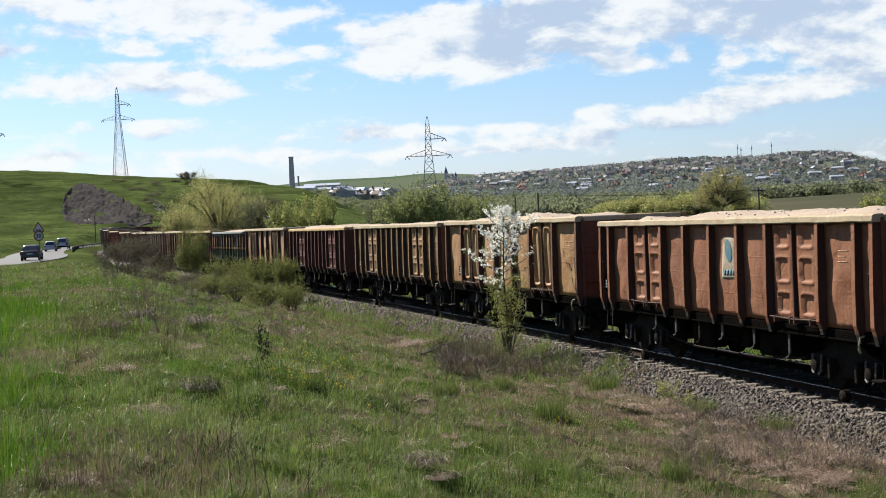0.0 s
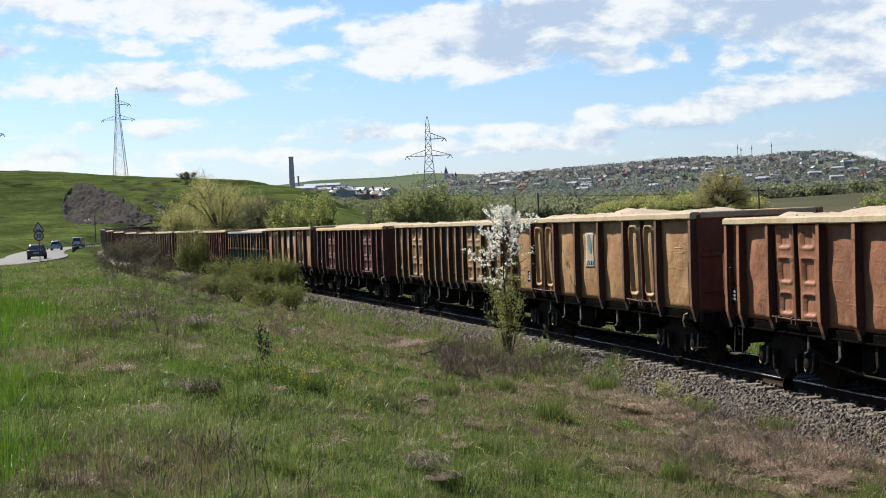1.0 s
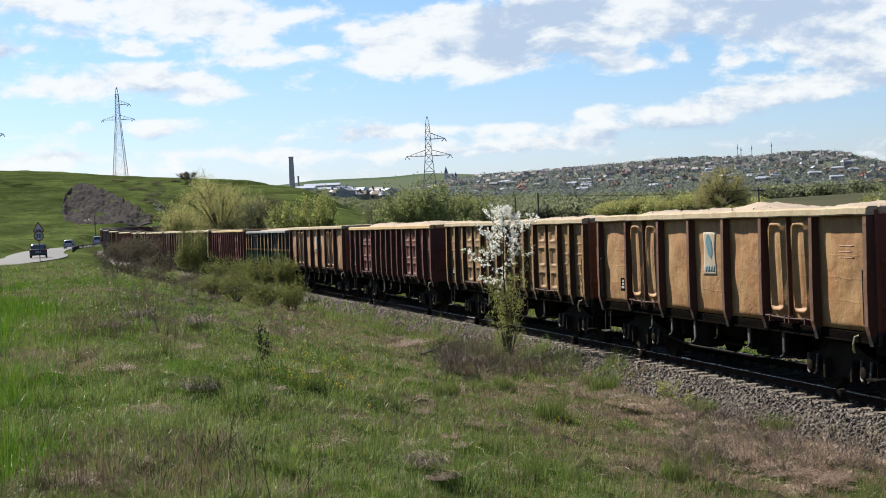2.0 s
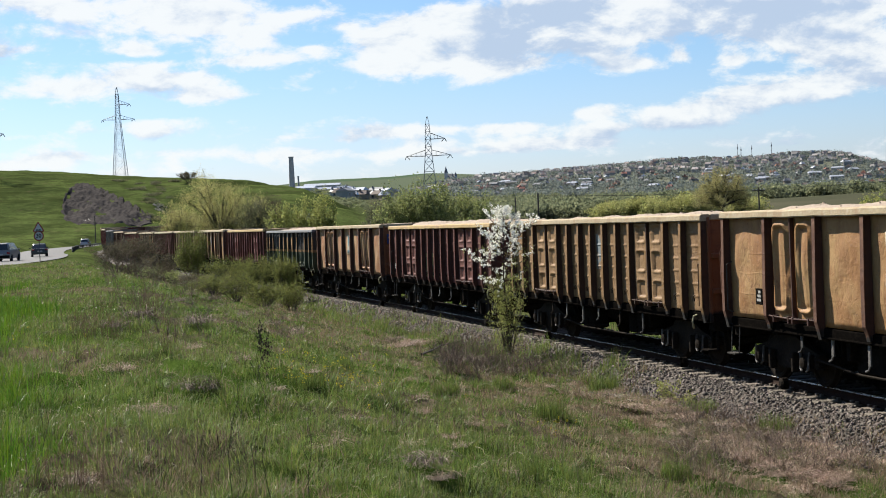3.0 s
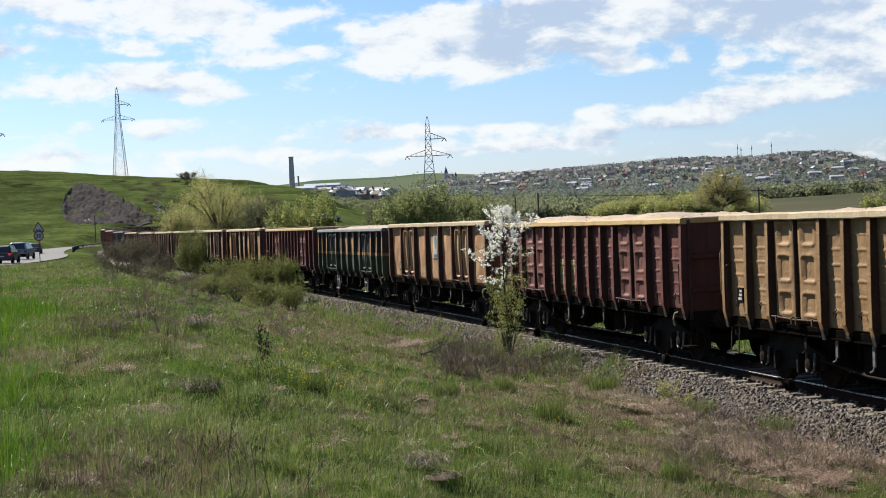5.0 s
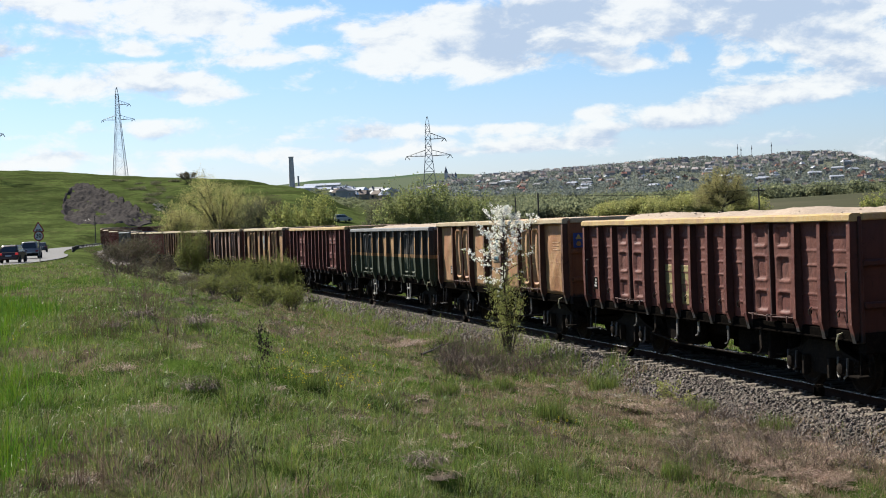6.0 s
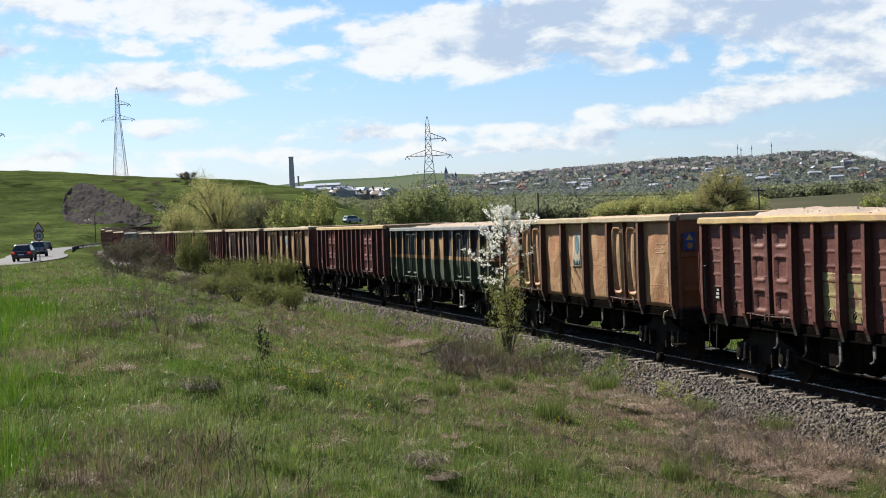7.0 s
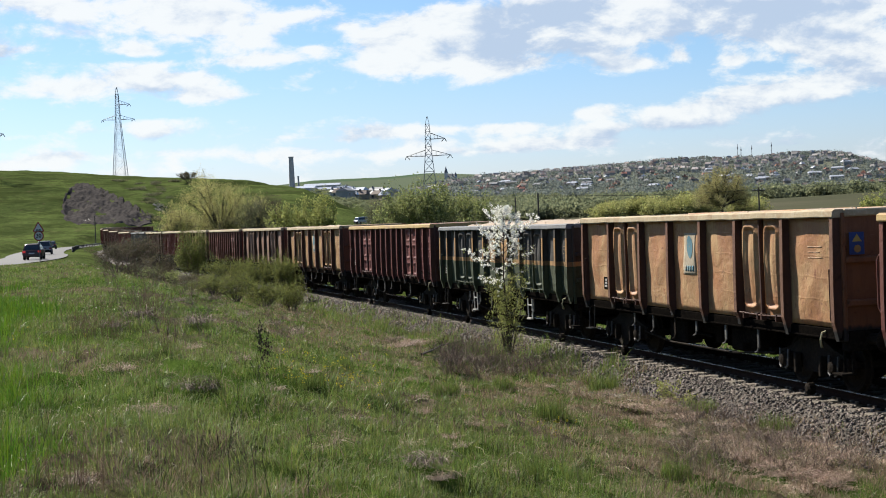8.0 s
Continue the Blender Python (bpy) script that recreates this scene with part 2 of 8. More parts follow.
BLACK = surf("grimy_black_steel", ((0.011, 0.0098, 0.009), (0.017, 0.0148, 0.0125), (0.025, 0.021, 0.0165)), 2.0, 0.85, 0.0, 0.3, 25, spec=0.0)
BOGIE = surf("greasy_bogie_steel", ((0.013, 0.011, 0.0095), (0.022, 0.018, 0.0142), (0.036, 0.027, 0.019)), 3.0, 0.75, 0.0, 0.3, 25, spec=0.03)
PALE_STEEL = surf("dusty_dark_steel", ((0.042, 0.038, 0.034), (0.026, 0.023, 0.020), (0.070, 0.062, 0.052)), 4.0, 0.6, 0.2, 0.2, 30)
GREY_IRON = surf("dusty_grey_iron", ((0.10, 0.094, 0.085), (0.05, 0.046, 0.042), (0.17, 0.16, 0.14)), 5.0, 0.6, 0.2, 0.2, 30, each=0.7)
CREAM_IRON = surf("cream_painted_iron", ((0.40, 0.36, 0.20), (0.32, 0.28, 0.15), (0.46, 0.42, 0.27)), 5.0, 0.6, 0.0, 0.2, 30)
RAIL_TOP = surf("worn_rail_head", ((0.62, 0.60, 0.57), (0.52, 0.50, 0.47)), 3.0, 0.26, 1.0, 0.05, 60)
RAIL_RUST = surf("rusty_rail_web", ((0.026, 0.014, 0.009), (0.018, 0.010, 0.007), (0.036, 0.019, 0.011)), 4.0, 0.85, 0.0, 0.3, 40, spec=0.08)
SLEEPER = surf("weathered_concrete_sleeper", ((0.1379, 0.1126, 0.0853), (0.1008, 0.0832, 0.0628), (0.175, 0.1469, 0.1122)), 3.0, 0.9, 0.0, 0.4, 40, each=0.2)
STONE = surf("ballast_stone", ((0.102, 0.083, 0.068), (0.070, 0.057, 0.047), (0.150, 0.124, 0.101)), 6.0, 0.85, 0.0, 0.3, 60, island=0.65)
BALLAST = surf("ballast_bed", ((0.0672, 0.0538, 0.0413), (0.0466, 0.0374, 0.029), (0.1034, 0.0842, 0.0641)), 9.0, 0.95, 0.0, 1.0, 25)
SAND = surf("pale_crushed_stone", ((0.3808, 0.2924, 0.2108), (0.3264, 0.2516, 0.1836), (0.4352, 0.3536, 0.272)), 2.5, 0.95, 0.0, 0.8, 18)
WHITE = surf("dirty_white_paint", ((0.4216, 0.408, 0.374), (0.34, 0.3264, 0.2924), (0.476, 0.4624, 0.4284)), 3.0, 0.7, 0.0, 0.1, 40)
BLUE = surf("faded_blue_paint", ((0.034, 0.1496, 0.2584), (0.0544, 0.1904, 0.306)), 4.0, 0.6, 0.0, 0.1, 40)
DEEP_BLUE = surf("deep_blue_paint", ((0.0136, 0.0408, 0.1768), (0.0204, 0.0544, 0.204)), 4.0, 0.6, 0.0, 0.1, 40)
YELLOW = surf("dusty_yellow_paint", ((0.4216, 0.306, 0.068), (0.3536, 0.2584, 0.0816)), 4.0, 0.6, 0.0, 0.1, 40)
OCHRE = surf("ochre_paint", ((0.34, 0.1836, 0.0476), (0.272, 0.1496, 0.0476), (0.374, 0.2244, 0.0748)), 3.0, 0.7, 0.0, 0.1, 40)
RED = surf("red_paint", ((0.306, 0.0204, 0.0136), (0.2448, 0.0204, 0.0136)), 4.0, 0.55, 0.0, 0.1, 40)


# ---- plan: the line, the road, the lie of the land ----
def line_points():
    """Centre of the track, metre by metre: distance along it, place, heading."""
    s = np.arange(-140, 420, 1.0)
    bend = np.interp(s, (-40, 0, 40, 80, 120, 170, 230), (0.00221, 0.00141, 0.00064, -0.00002, 0.0004, -0.00167, -0.00574))
    h = np.concatenate([[0], np.cumsum((bend[1:] + bend[:-1]) / 2)])
    h += 1.82163 - np.interp(0, s, h)
    dx, dy = np.cos(h), np.sin(h)
    x = np.concatenate([[0], np.cumsum((dx[1:] + dx[:-1]) / 2)])
    y = np.concatenate([[0], np.cumsum((dy[1:] + dy[:-1]) / 2)])
    return s, x + 6.7889 - np.interp(0, s, x), y + 29.7859 - np.interp(0, s, y), h


LS, LX, LY, LH = line_points()


def on_line(s, off=0.0, z=0.0):
    """A point beside the track (off > 0: the road's side), z above the rail heads."""
    h = np.interp(s, LS, LH)
    return Vector((np.interp(s, LS, LX) - math.sin(h) * off, np.interp(s, LS, LY) + math.cos(h) * off, z + rail_z(s)))


def rail_z(s):
    """Height of the rail heads: level by the stand, climbing into the far bend."""
    return 0.001 * s + 0.95 * smooth((s - 120) / 90)


def beside_line(x, y):
    """Distance along and from the track of points (arrays)."""
    x, y = np.asarray(x, float).ravel(), np.asarray(y, float).ravel()
    s, q = np.empty_like(x), np.empty_like(x)
    for i in range(0, len(x), 4000):
        a, b = x[i:i + 4000, None], y[i:i + 4000, None]
        j = np.argmin((a - LX) ** 2 + (b - LY) ** 2, axis=1)
        dx, dy = a[:, 0] - LX[j], b[:, 0] - LY[j]
        along = dx * np.cos(LH[j]) + dy * np.sin(LH[j])
        s[i:i + 4000] = LS[j] + along
        q[i:i + 4000] = -dx * np.sin(LH[j]) + dy * np.cos(LH[j])
    return s, q


ROAD = np.array(((-30, -60, 1.4), (-34, 0, 1.3), (-36, 60, 1.2), (-37, 100, 1.2), (-39.5, 135, 1.2), (-46, 165, 1.15), (-53, 190, 1.1), (-61, 222, 1.1), (-67, 250, 1.1), (-71, 280, 1.1), (-73, 310, 1.1), (-71, 345, 1.1), (-64, 385, 1.1), (-50, 425, 1.1), (-25, 470, 1.1)))


def road_line():
    pts = []
    for i in range(len(ROAD) - 1):
        p0, p1, p2, p3 = ROAD[max(i - 1, 0)], ROAD[i], ROAD[i + 1], ROAD[min(i + 2, len(ROAD) - 1)]
        for u in np.linspace(0, 1, 12, endpoint=False):
            pts.append(0.5 * (2 * p1 + (p2 - p0) * u + (2 * p0 - 5 * p1 + 4 * p2 - p3) * u ** 2 + (3 * p1 - p0 - 3 * p2 + p3) * u ** 3))
    return np.array(pts)


RL = road_line()


def smooth(u):
    u = np.clip(u, 0, 1)
    return u * u * (3 - 2 * u)


def wave(x, y, size, seed):
    """Cheap smooth unevenness in about -1..1."""
    r = np.random.RandomState(seed)
    v = 0
    for _ in range(6):
        a, ph, k = r.uniform(0, 6.28), r.uniform(0, 6.28), r.uniform(0.6, 1.8) * 6.28 / size
        v = v + np.sin((x * math.cos(a) + y * math.sin(a)) * k + ph + 1.3 * np.sin((x * math.sin(a) - y * math.cos(a)) * k * 0.7 + ph * 2))
    return v / 3.2


def bearing_px(x, y):
    """Bearing from the line of sight, as a scaled tangent."""
    return 784 + 2576 * x / np.maximum(y, 1e-3)


def land(x, y, bare=False):
    """Height of the ground at points (arrays)."""
    x, y = np.asarray(x, float), np.asarray(y, float)
    shp = x.shape
    x, y = x.ravel(), y.ravel()
    s, q = beside_line(x, y)
    r = np.hypot(x, y)
    rz = rail_z(np.clip(s, -100, 300))
    bank = 1.78 - 0.58 * smooth((s - 40) / 60)
    near = -0.78 + 0.34 * smooth((q - 1.6) / 1.3) + (bank + 0.44) * (0.15 * smooth((q - 3.0) / 4.0) + 0.85 * smooth((q - 4.5) / 9.3))
    far = -0.78 + 1.7 * smooth((-q - 8) / 85) + 4.6 * smooth((r - 262) / 190)
    z = np.where(q > 0, near, far) + rz
    away = smooth((np.abs(q) - 2.2) / 2)
    z = z + away * (0.07 * wave(x, y, 2.4, 1) + 0.10 * wave(x, y, 9, 2)) * (0.4 + 0.6 * (q > 0))
    tuss = away * (q > 0) * (1 - smooth((r - 45) / 30)) * (1 - 0.8 * smooth((q - 13.5) / 2))
    z = z + tuss * (0.055 * wave(x, y, 1.1, 3) + 0.03 * np.abs(wave(x, y, 0.7, 9)))
    # road bed
    dr = np.full(len(x), 99.0)
    zr = np.zeros(len(x))
    sel = np.where((x < 10) & (y > -70) & (y < 500))[0]
    for i in range(0, len(sel), 4000):
        j = sel[i:i + 4000]
        d2 = (x[j, None] - RL[:, 0]) ** 2 + (y[j, None] - RL[:, 1]) ** 2
        a = np.argmin(d2, axis=1)
        dr[j], zr[j] = np.sqrt(d2[np.arange(len(j)), a]), RL[a, 2]
    f = 1 - smooth((dr - 4.2) / 5)
    z = z * (1 - f) + (zr - 0.06) * f
    # the green hill behind the road, with its slip scar
    px = bearing_px(x, y)
    front = y > 20
    crest = np.interp(px, (-900, 0, 100, 200, 330, 450, 540, 600, 640, 690, 760), (21, 23.1, 21.9, 19.8, 17.6, 15.0, 11.4, 7.0, 3.2, 1.5, 0))
    back = np.interp(px, (0, 300, 540, 700), (500, 480, 420, 380))
    foot = np.interp(px, (0, 300, 450, 640), (315, 315, 300, 290))
    u = (r - foot) / (back - foot)
    hill = crest * (0.85 * smooth(u) + 0.15 * smooth(u * 1.6 - 0.1)) * (1 - 0.5 * smooth((r - back - 40) / 500))
    hill = hill + crest / 26 * smooth(u) * (1 - smooth((u - 0.45) * 2.6)) * (0.9 * wave(x, y, 26, 5) + 0.6 * wave(x, y, 11, 6) + 0.30 * wave(x, y, 5, 7))
    z = z + np.where(front, hill, 0)
    # the slip has left a hollow in the slope
    f0, f1 = scar_span(px)
    u = (r - f0) / (f1 - f0)
    dug = front * smooth(u / 0.4) * smooth((1.0 - u) / 0.16) * smooth((px - 112) / 14) * smooth((276 - px) / 30) * (u > 0) * (u < 1)
    z = z - 0.9 * dug
    # far country: the valley floor rises to the town's hill and the long ridge behind
    z = z + np.where(front, np.interp(px, (420, 560, 750, 870, 1200, 1568, 2000), (4, 22, 22, 18, 12, 8, 4)) * smooth((r - 420) / 850), 0)
    town = np.interp(px, (560, 700, 790, 877, 1007, 1137, 1257, 1377, 1447, 1495, 1575, 1800, 2300), (5, 14, 40, 48, 55, 64, 64, 67, 68, 67, 46, 25, 5))
    z = z + np.where(front, town * smooth((r - 1300) / 1200) * (1 - 0.7 * smooth((r - 2600) / 900)) * (1 + 0.04 * wave(x, y, 300, 8)), 0)
    ridge = np.interp(px, (200, 450, 620, 760, 900, 1100), (80, 84, 90, 92, 75, 20))
    z = z + np.where(front, ridge * smooth((r - 2900) / 900), 0)
    z = z + np.where(front, 0, 0.5 * wave(x, y, 90, 4) * smooth((r - 60) / 100))
    return z.reshape(shp)


def scar_span(px):
    """Foot and head of the slip scar on the hill, by bearing."""
    foot = np.interp(px, (112, 124, 158, 214, 256, 276), (373, 363, 358, 360, 362, 367))
    head = np.interp(px, (112, 117, 122, 134, 153, 172, 191, 216, 240, 262, 276), (377, 398, 407, 420, 428, 421, 412, 398, 386, 375, 369))
    return foot, head


# ---- mesh helpers ----
def part(name, bm, material, parent=None, label="", category="", kind=""):
    """Links a bmesh (or a finished mesh) as one object, under parent if given."""
    if isinstance(bm, bmesh.types.BMesh):
        me = bpy.data.meshes.new(name)
        bm.to_mesh(me)
        bm.free()
    else:
        me = bm
    ob = new(name, me)
    if material is not None:
        if not me.materials:
            me.materials.append(material)
        if me.materials[0] is not material:
            ob.material_slots[0].link = "OBJECT"
            ob.material_slots[0].material = material
    if parent is not None:
        ob.parent = parent
    return tagged(ob, label, category, "", kind)


def empty(name, label, category, m=None, group=""):
    ob = new(name)
    ob.empty_display_size = 0.3
    if m is not None:
        ob.matrix_basis = m
    return tagged(ob, label, category, group)


def add_box(bm, x0, x1, y0, y1, z0, z1, m=None):
    vs = [bm.verts.new(((x0, x1)[i & 1], (y0, y1)[i >> 1 & 1], (z0, z1)[i >> 2])) for i in range(8)]
    if m is not None:
        for v in vs:
            v.co = m @ v.co
    for f in ((0, 2, 3, 1), (4, 5, 7, 6), (0, 1, 5, 4), (2, 6, 7, 3), (0, 4, 6, 2), (1, 3, 7, 5)):
        bm.faces.new([vs[i] for i in f])
    return vs


def rbox(x0, x1, y0, y1, z0, z1, r=0.01, m=None):
    """A box with bevelled edges, as a bmesh."""
    bm = bmesh.new()
    add_box(bm, x0, x1, y0, y1, z0, z1)
    bmesh.ops.bevel(bm, geom=bm.edges[:], offset=r, segments=1, affect="EDGES")
    if m is not None:
        bm.transform(m)
    return bm


def join(*bms):
    out = bmesh.new()
    tmp = bpy.data.meshes.new("tmp")
    for b in bms:
        b.to_mesh(tmp)
        out.from_mesh(tmp)
        b.free()
    bpy.data.meshes.remove(tmp)
    return out


def add_tube(bm, pts, radii, sides=6, cap=True):
    """A tapered tube along points."""
    rings = []
    prev = None
    for i, p in enumerate(pts):
        p = Vector(p)
        d = (Vector(pts[min(i + 1, len(pts) - 1)]) - Vector(pts[max(i - 1, 0)])).normalized()
        ref = prev if prev is not None else (Vector((0, 0, 1)) if abs(d.z) < 0.9 else Vector((1, 0, 0)))
        a = (ref - d * ref.dot(d)).normalized()
        prev = a
        b = d.cross(a)
        rings.append([bm.verts.new(p + (a * math.cos(t) + b * math.sin(t)) * radii[i]) for t in [6.2832 * k / sides for k in range(sides)]])
    for r0, r1 in zip(rings, rings[1:]):
        for k in range(sides):
            bm.faces.new((r0[k], r0[(k + 1) % sides], r1[(k + 1) % sides], r1[k]))
    if cap:
        bm.faces.new(rings[0][::-1]), bm.faces.new(rings[-1])


def tube(pts, radii, sides=6):
    bm = bmesh.new()
    add_tube(bm, pts, radii if isinstance(radii, (list, tuple)) else [radii] * len(pts), sides)
    return bm


def lathe(profile, sides=20, axis="Y"):
    """Turns (radius, height) pairs round an axis."""
    bm = bmesh.new()
    rings = []
    for r, h in profile:
        ring = []
        for k in range(sides):
            a = 6.2832 * k / sides
            c, s_ = r * math.cos(a), r * math.sin(a)
            ring.append(bm.verts.new((c, h, s_) if axis == "Y" else (c, s_, h)))
        rings.append(ring)
    for a, b in zip(rings, rings[1:]):
        for k in range(sides):
            bm.faces.new((a[k], a[(k + 1) % sides], b[(k + 1) % sides], b[k]))
    bm.faces.new(rings[0]), bm.faces.new(rings[-1])
    bmesh.ops.recalc_face_normals(bm, faces=bm.faces[:])
    return bm


def quick_mesh(name, verts, faces, smooth_shade=False):
    """A mesh from numpy arrays; faces are all of one size."""
    me = bpy.data.meshes.new(name)
    verts, faces = np.asarray(verts, np.float32), np.asarray(faces, np.int32)
    me.vertices.add(len(verts))
    me.vertices.foreach_set("co", verts.ravel())
    n = faces.shape[1]
    me.loops.add(faces.size)
    me.loops.foreach_set("vertex_index", faces.ravel())
    me.polygons.add(len(faces))
    me.polygons.foreach_set("loop_start", np.arange(0, faces.size, n, dtype=np.int32))
    me.update(calc_edges=True)
    if smooth_shade:
        me.polygons.foreach_set("use_smooth", np.ones(len(faces), bool))
    me.validate()
    return me


# ---- ground ----
def ground_material():
    m = bpy.data.materials.new("meadow_and_field")
    m.use_nodes = True
    k = Nodes(m.node_tree)
    out, b = k.n("ShaderNodeOutputMaterial"), k.n("ShaderNodeBsdfPrincipled")
    co = k.n("ShaderNodeTexCoord").outputs["Object"]
    sep = k.n("ShaderNodeSeparateXYZ")
    k.link(co, sep.inputs[0])
    thatch = k.mix(k.ramp(k.noise(co, 2.3, 6, 0.65), 0.35, 0.65), (0.048, 0.038, 0.025), (0.110, 0.088, 0.060))
    green = k.mix(k.ramp(k.noise(co, 0.5, 7, 0.65), 0.35, 0.68), (0.026, 0.047, 0.0075), (0.046, 0.075, 0.014))
    c = k.mix(k.ramp(k.noise(co, 0.33, 6, 0.6), 0.42, 0.6), green, thatch)
    # pasture farther off, in broad drifts
    past = k.mix(k.ramp(k.noise(co, 0.06, 8, 0.68, 0.6), 0.38, 0.64), (0.026, 0.046, 0.011), (0.066, 0.096, 0.024))
    past = k.mix(k.ramp(k.noise(k.scaled(co, 1, 1, 3), 0.16, 8, 0.7, 1.0), 0.54, 0.70), past, (0.0561, 0.0475, 0.0264))
    past = k.mix(0.22, past, (0.12, 0.125, 0.055))
    past = k.mix(k.math("MULTIPLY", k.ramp(k.noise(co, 0.55, 8, 0.75, 0.5), 0.48, 0.66), 0.55), past, (0.030, 0.040, 0.012))
    past = k.mix(k.math("MULTIPLY", k.ramp(k.noise(co, 0.9, 6, 0.7), 0.56, 0.70), 0.4), past, (0.125, 0.115, 0.06))
    past = k.mix(k.math("MULTIPLY", k.ramp(k.noise(k.scaled(co, 0.7, 1.0, 2.5), 0.13, 7, 0.7, 0.6), 0.47, 0.60), 0.6), past, (0.022, 0.029, 0.010))
    steps = k.ramp(k.noise(k.scaled(co, 0.02, 0.02, 0.55), 1.3, 6, 0.65, 0.8), 0.50, 0.64)
    past = k.mix(k.math("MULTIPLY", steps, 0.75), past, (0.028, 0.036, 0.012))
    past = k.mix(k.math("MULTIPLY", k.ramp(k.noise(k.scaled(co, 0.35, 1.0, 2.0), 1.7, 9, 0.78, 0.4), 0.46, 0.62), 0.5), past, (0.024, 0.037, 0.011))
    past = k.mix(k.math("MULTIPLY", k.ramp(k.noise(k.scaled(co, 0.25, 0.6, 3.0), 0.30, 7, 0.7, 1.2), 0.52, 0.62), 0.55), past, (0.022, 0.028, 0.011))
    c = k.mix(k.ramp(sep.outputs[1], 70.0, 130.0), c, past)
    # bare fields and scrub of the valley, right of the line
    vall = k.mix(k.ramp(k.noise(k.scaled(co, 0.3, 1.0, 1), 0.012, 4, 0.5), 0.45, 0.55), (0.050, 0.052, 0.034), (0.072, 0.068, 0.047))
    vall = k.mix(k.math("MULTIPLY", k.ramp(k.noise(k.scaled(co, 0.05, 1.0, 1), 0.35, 6, 0.7), 0.42, 0.62), 0.6), vall, (0.058, 0.060, 0.036))
    right = k.ramp(k.math("ADD", sep.outputs[0], k.math("MULTIPLY", sep.outputs[1], 0.07)), 0.0, 30.0)
    c = k.mix(k.math("MULTIPLY", right, k.ramp(sep.outputs[1], 110.0, 180.0)), c, vall)
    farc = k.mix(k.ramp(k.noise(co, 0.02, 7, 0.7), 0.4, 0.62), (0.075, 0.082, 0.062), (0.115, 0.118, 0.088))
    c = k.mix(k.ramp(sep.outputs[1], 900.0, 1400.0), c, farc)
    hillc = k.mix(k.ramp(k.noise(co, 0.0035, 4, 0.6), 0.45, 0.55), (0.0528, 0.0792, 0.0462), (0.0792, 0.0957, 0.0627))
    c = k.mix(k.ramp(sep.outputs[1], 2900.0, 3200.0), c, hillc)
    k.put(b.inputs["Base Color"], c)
    b.inputs["Roughness"].default_value = 0.95
    b.inputs["Specular IOR Level"].default_value = 0.0
    bp = k.n("ShaderNodeBump")
    bp.inputs["Strength"].default_value, bp.inputs["Distance"].default_value = 0.8, 0.08
    k.link(k.noise(co, 3.0, 9, 0.75), bp.inputs["Height"])
    k.link(bp.outputs[0], b.inputs["Normal"])
    k.link(b.outputs[0], out.inputs[0])
    return m


def make_ground():
    """One sheet round the stand, finer ahead, out to the horizon."""
    a = np.concatenate([np.arange(-180, -30, 6), np.arange(-30, -22, 1), np.arange(-22, 22, 0.2), np.arange(22, 30, 1), np.arange(30, 180, 6)])
    a = np.radians(a)
    r = np.unique(np.round(np.concatenate([[0.5, 3], 5 * np.exp(np.arange(0, 6.84, 0.018)), np.arange(300, 470, 1.7)]), 1))
    A, R = np.meshgrid(a, r)
    x, y = R * np.sin(A), R * np.cos(A)
    z = land(x, y)
    na = len(a)
    i, j = np.meshgrid(np.arange(len(r) - 1), np.arange(na), indexing="ij")
    i, j = i.ravel(), j.ravel()
    j2 = (j + 1) % na
    f = np.stack([i * na + j, i * na + j2, (i + 1) * na + j2, (i + 1) * na + j], 1)
    v = np.stack([x.ravel(), y.ravel(), z.ravel()], 1)
    v = np.vstack([v, [[0, 0, float(land(np.array([0.0]), np.array([0.0]))[0])]]])
    me = quick_mesh("ground", v, f, True)
    bm = bmesh.new()
    bm.from_mesh(me)
    bm.verts.ensure_lookup_table()
    c = bm.verts[len(v) - 1]
    for q in range(na):
        bm.faces.new((bm.verts[q], c, bm.verts[(q + 1) % na])).smooth = True
    bmesh.ops.recalc_face_normals(bm, faces=bm.faces[:])
    bm.to_mesh(me)
    bm.free()
    part("ground", me, ground_material(), None, "grassy meadow, bank, pasture hill and far valley", "ground", "structure")


make_ground()


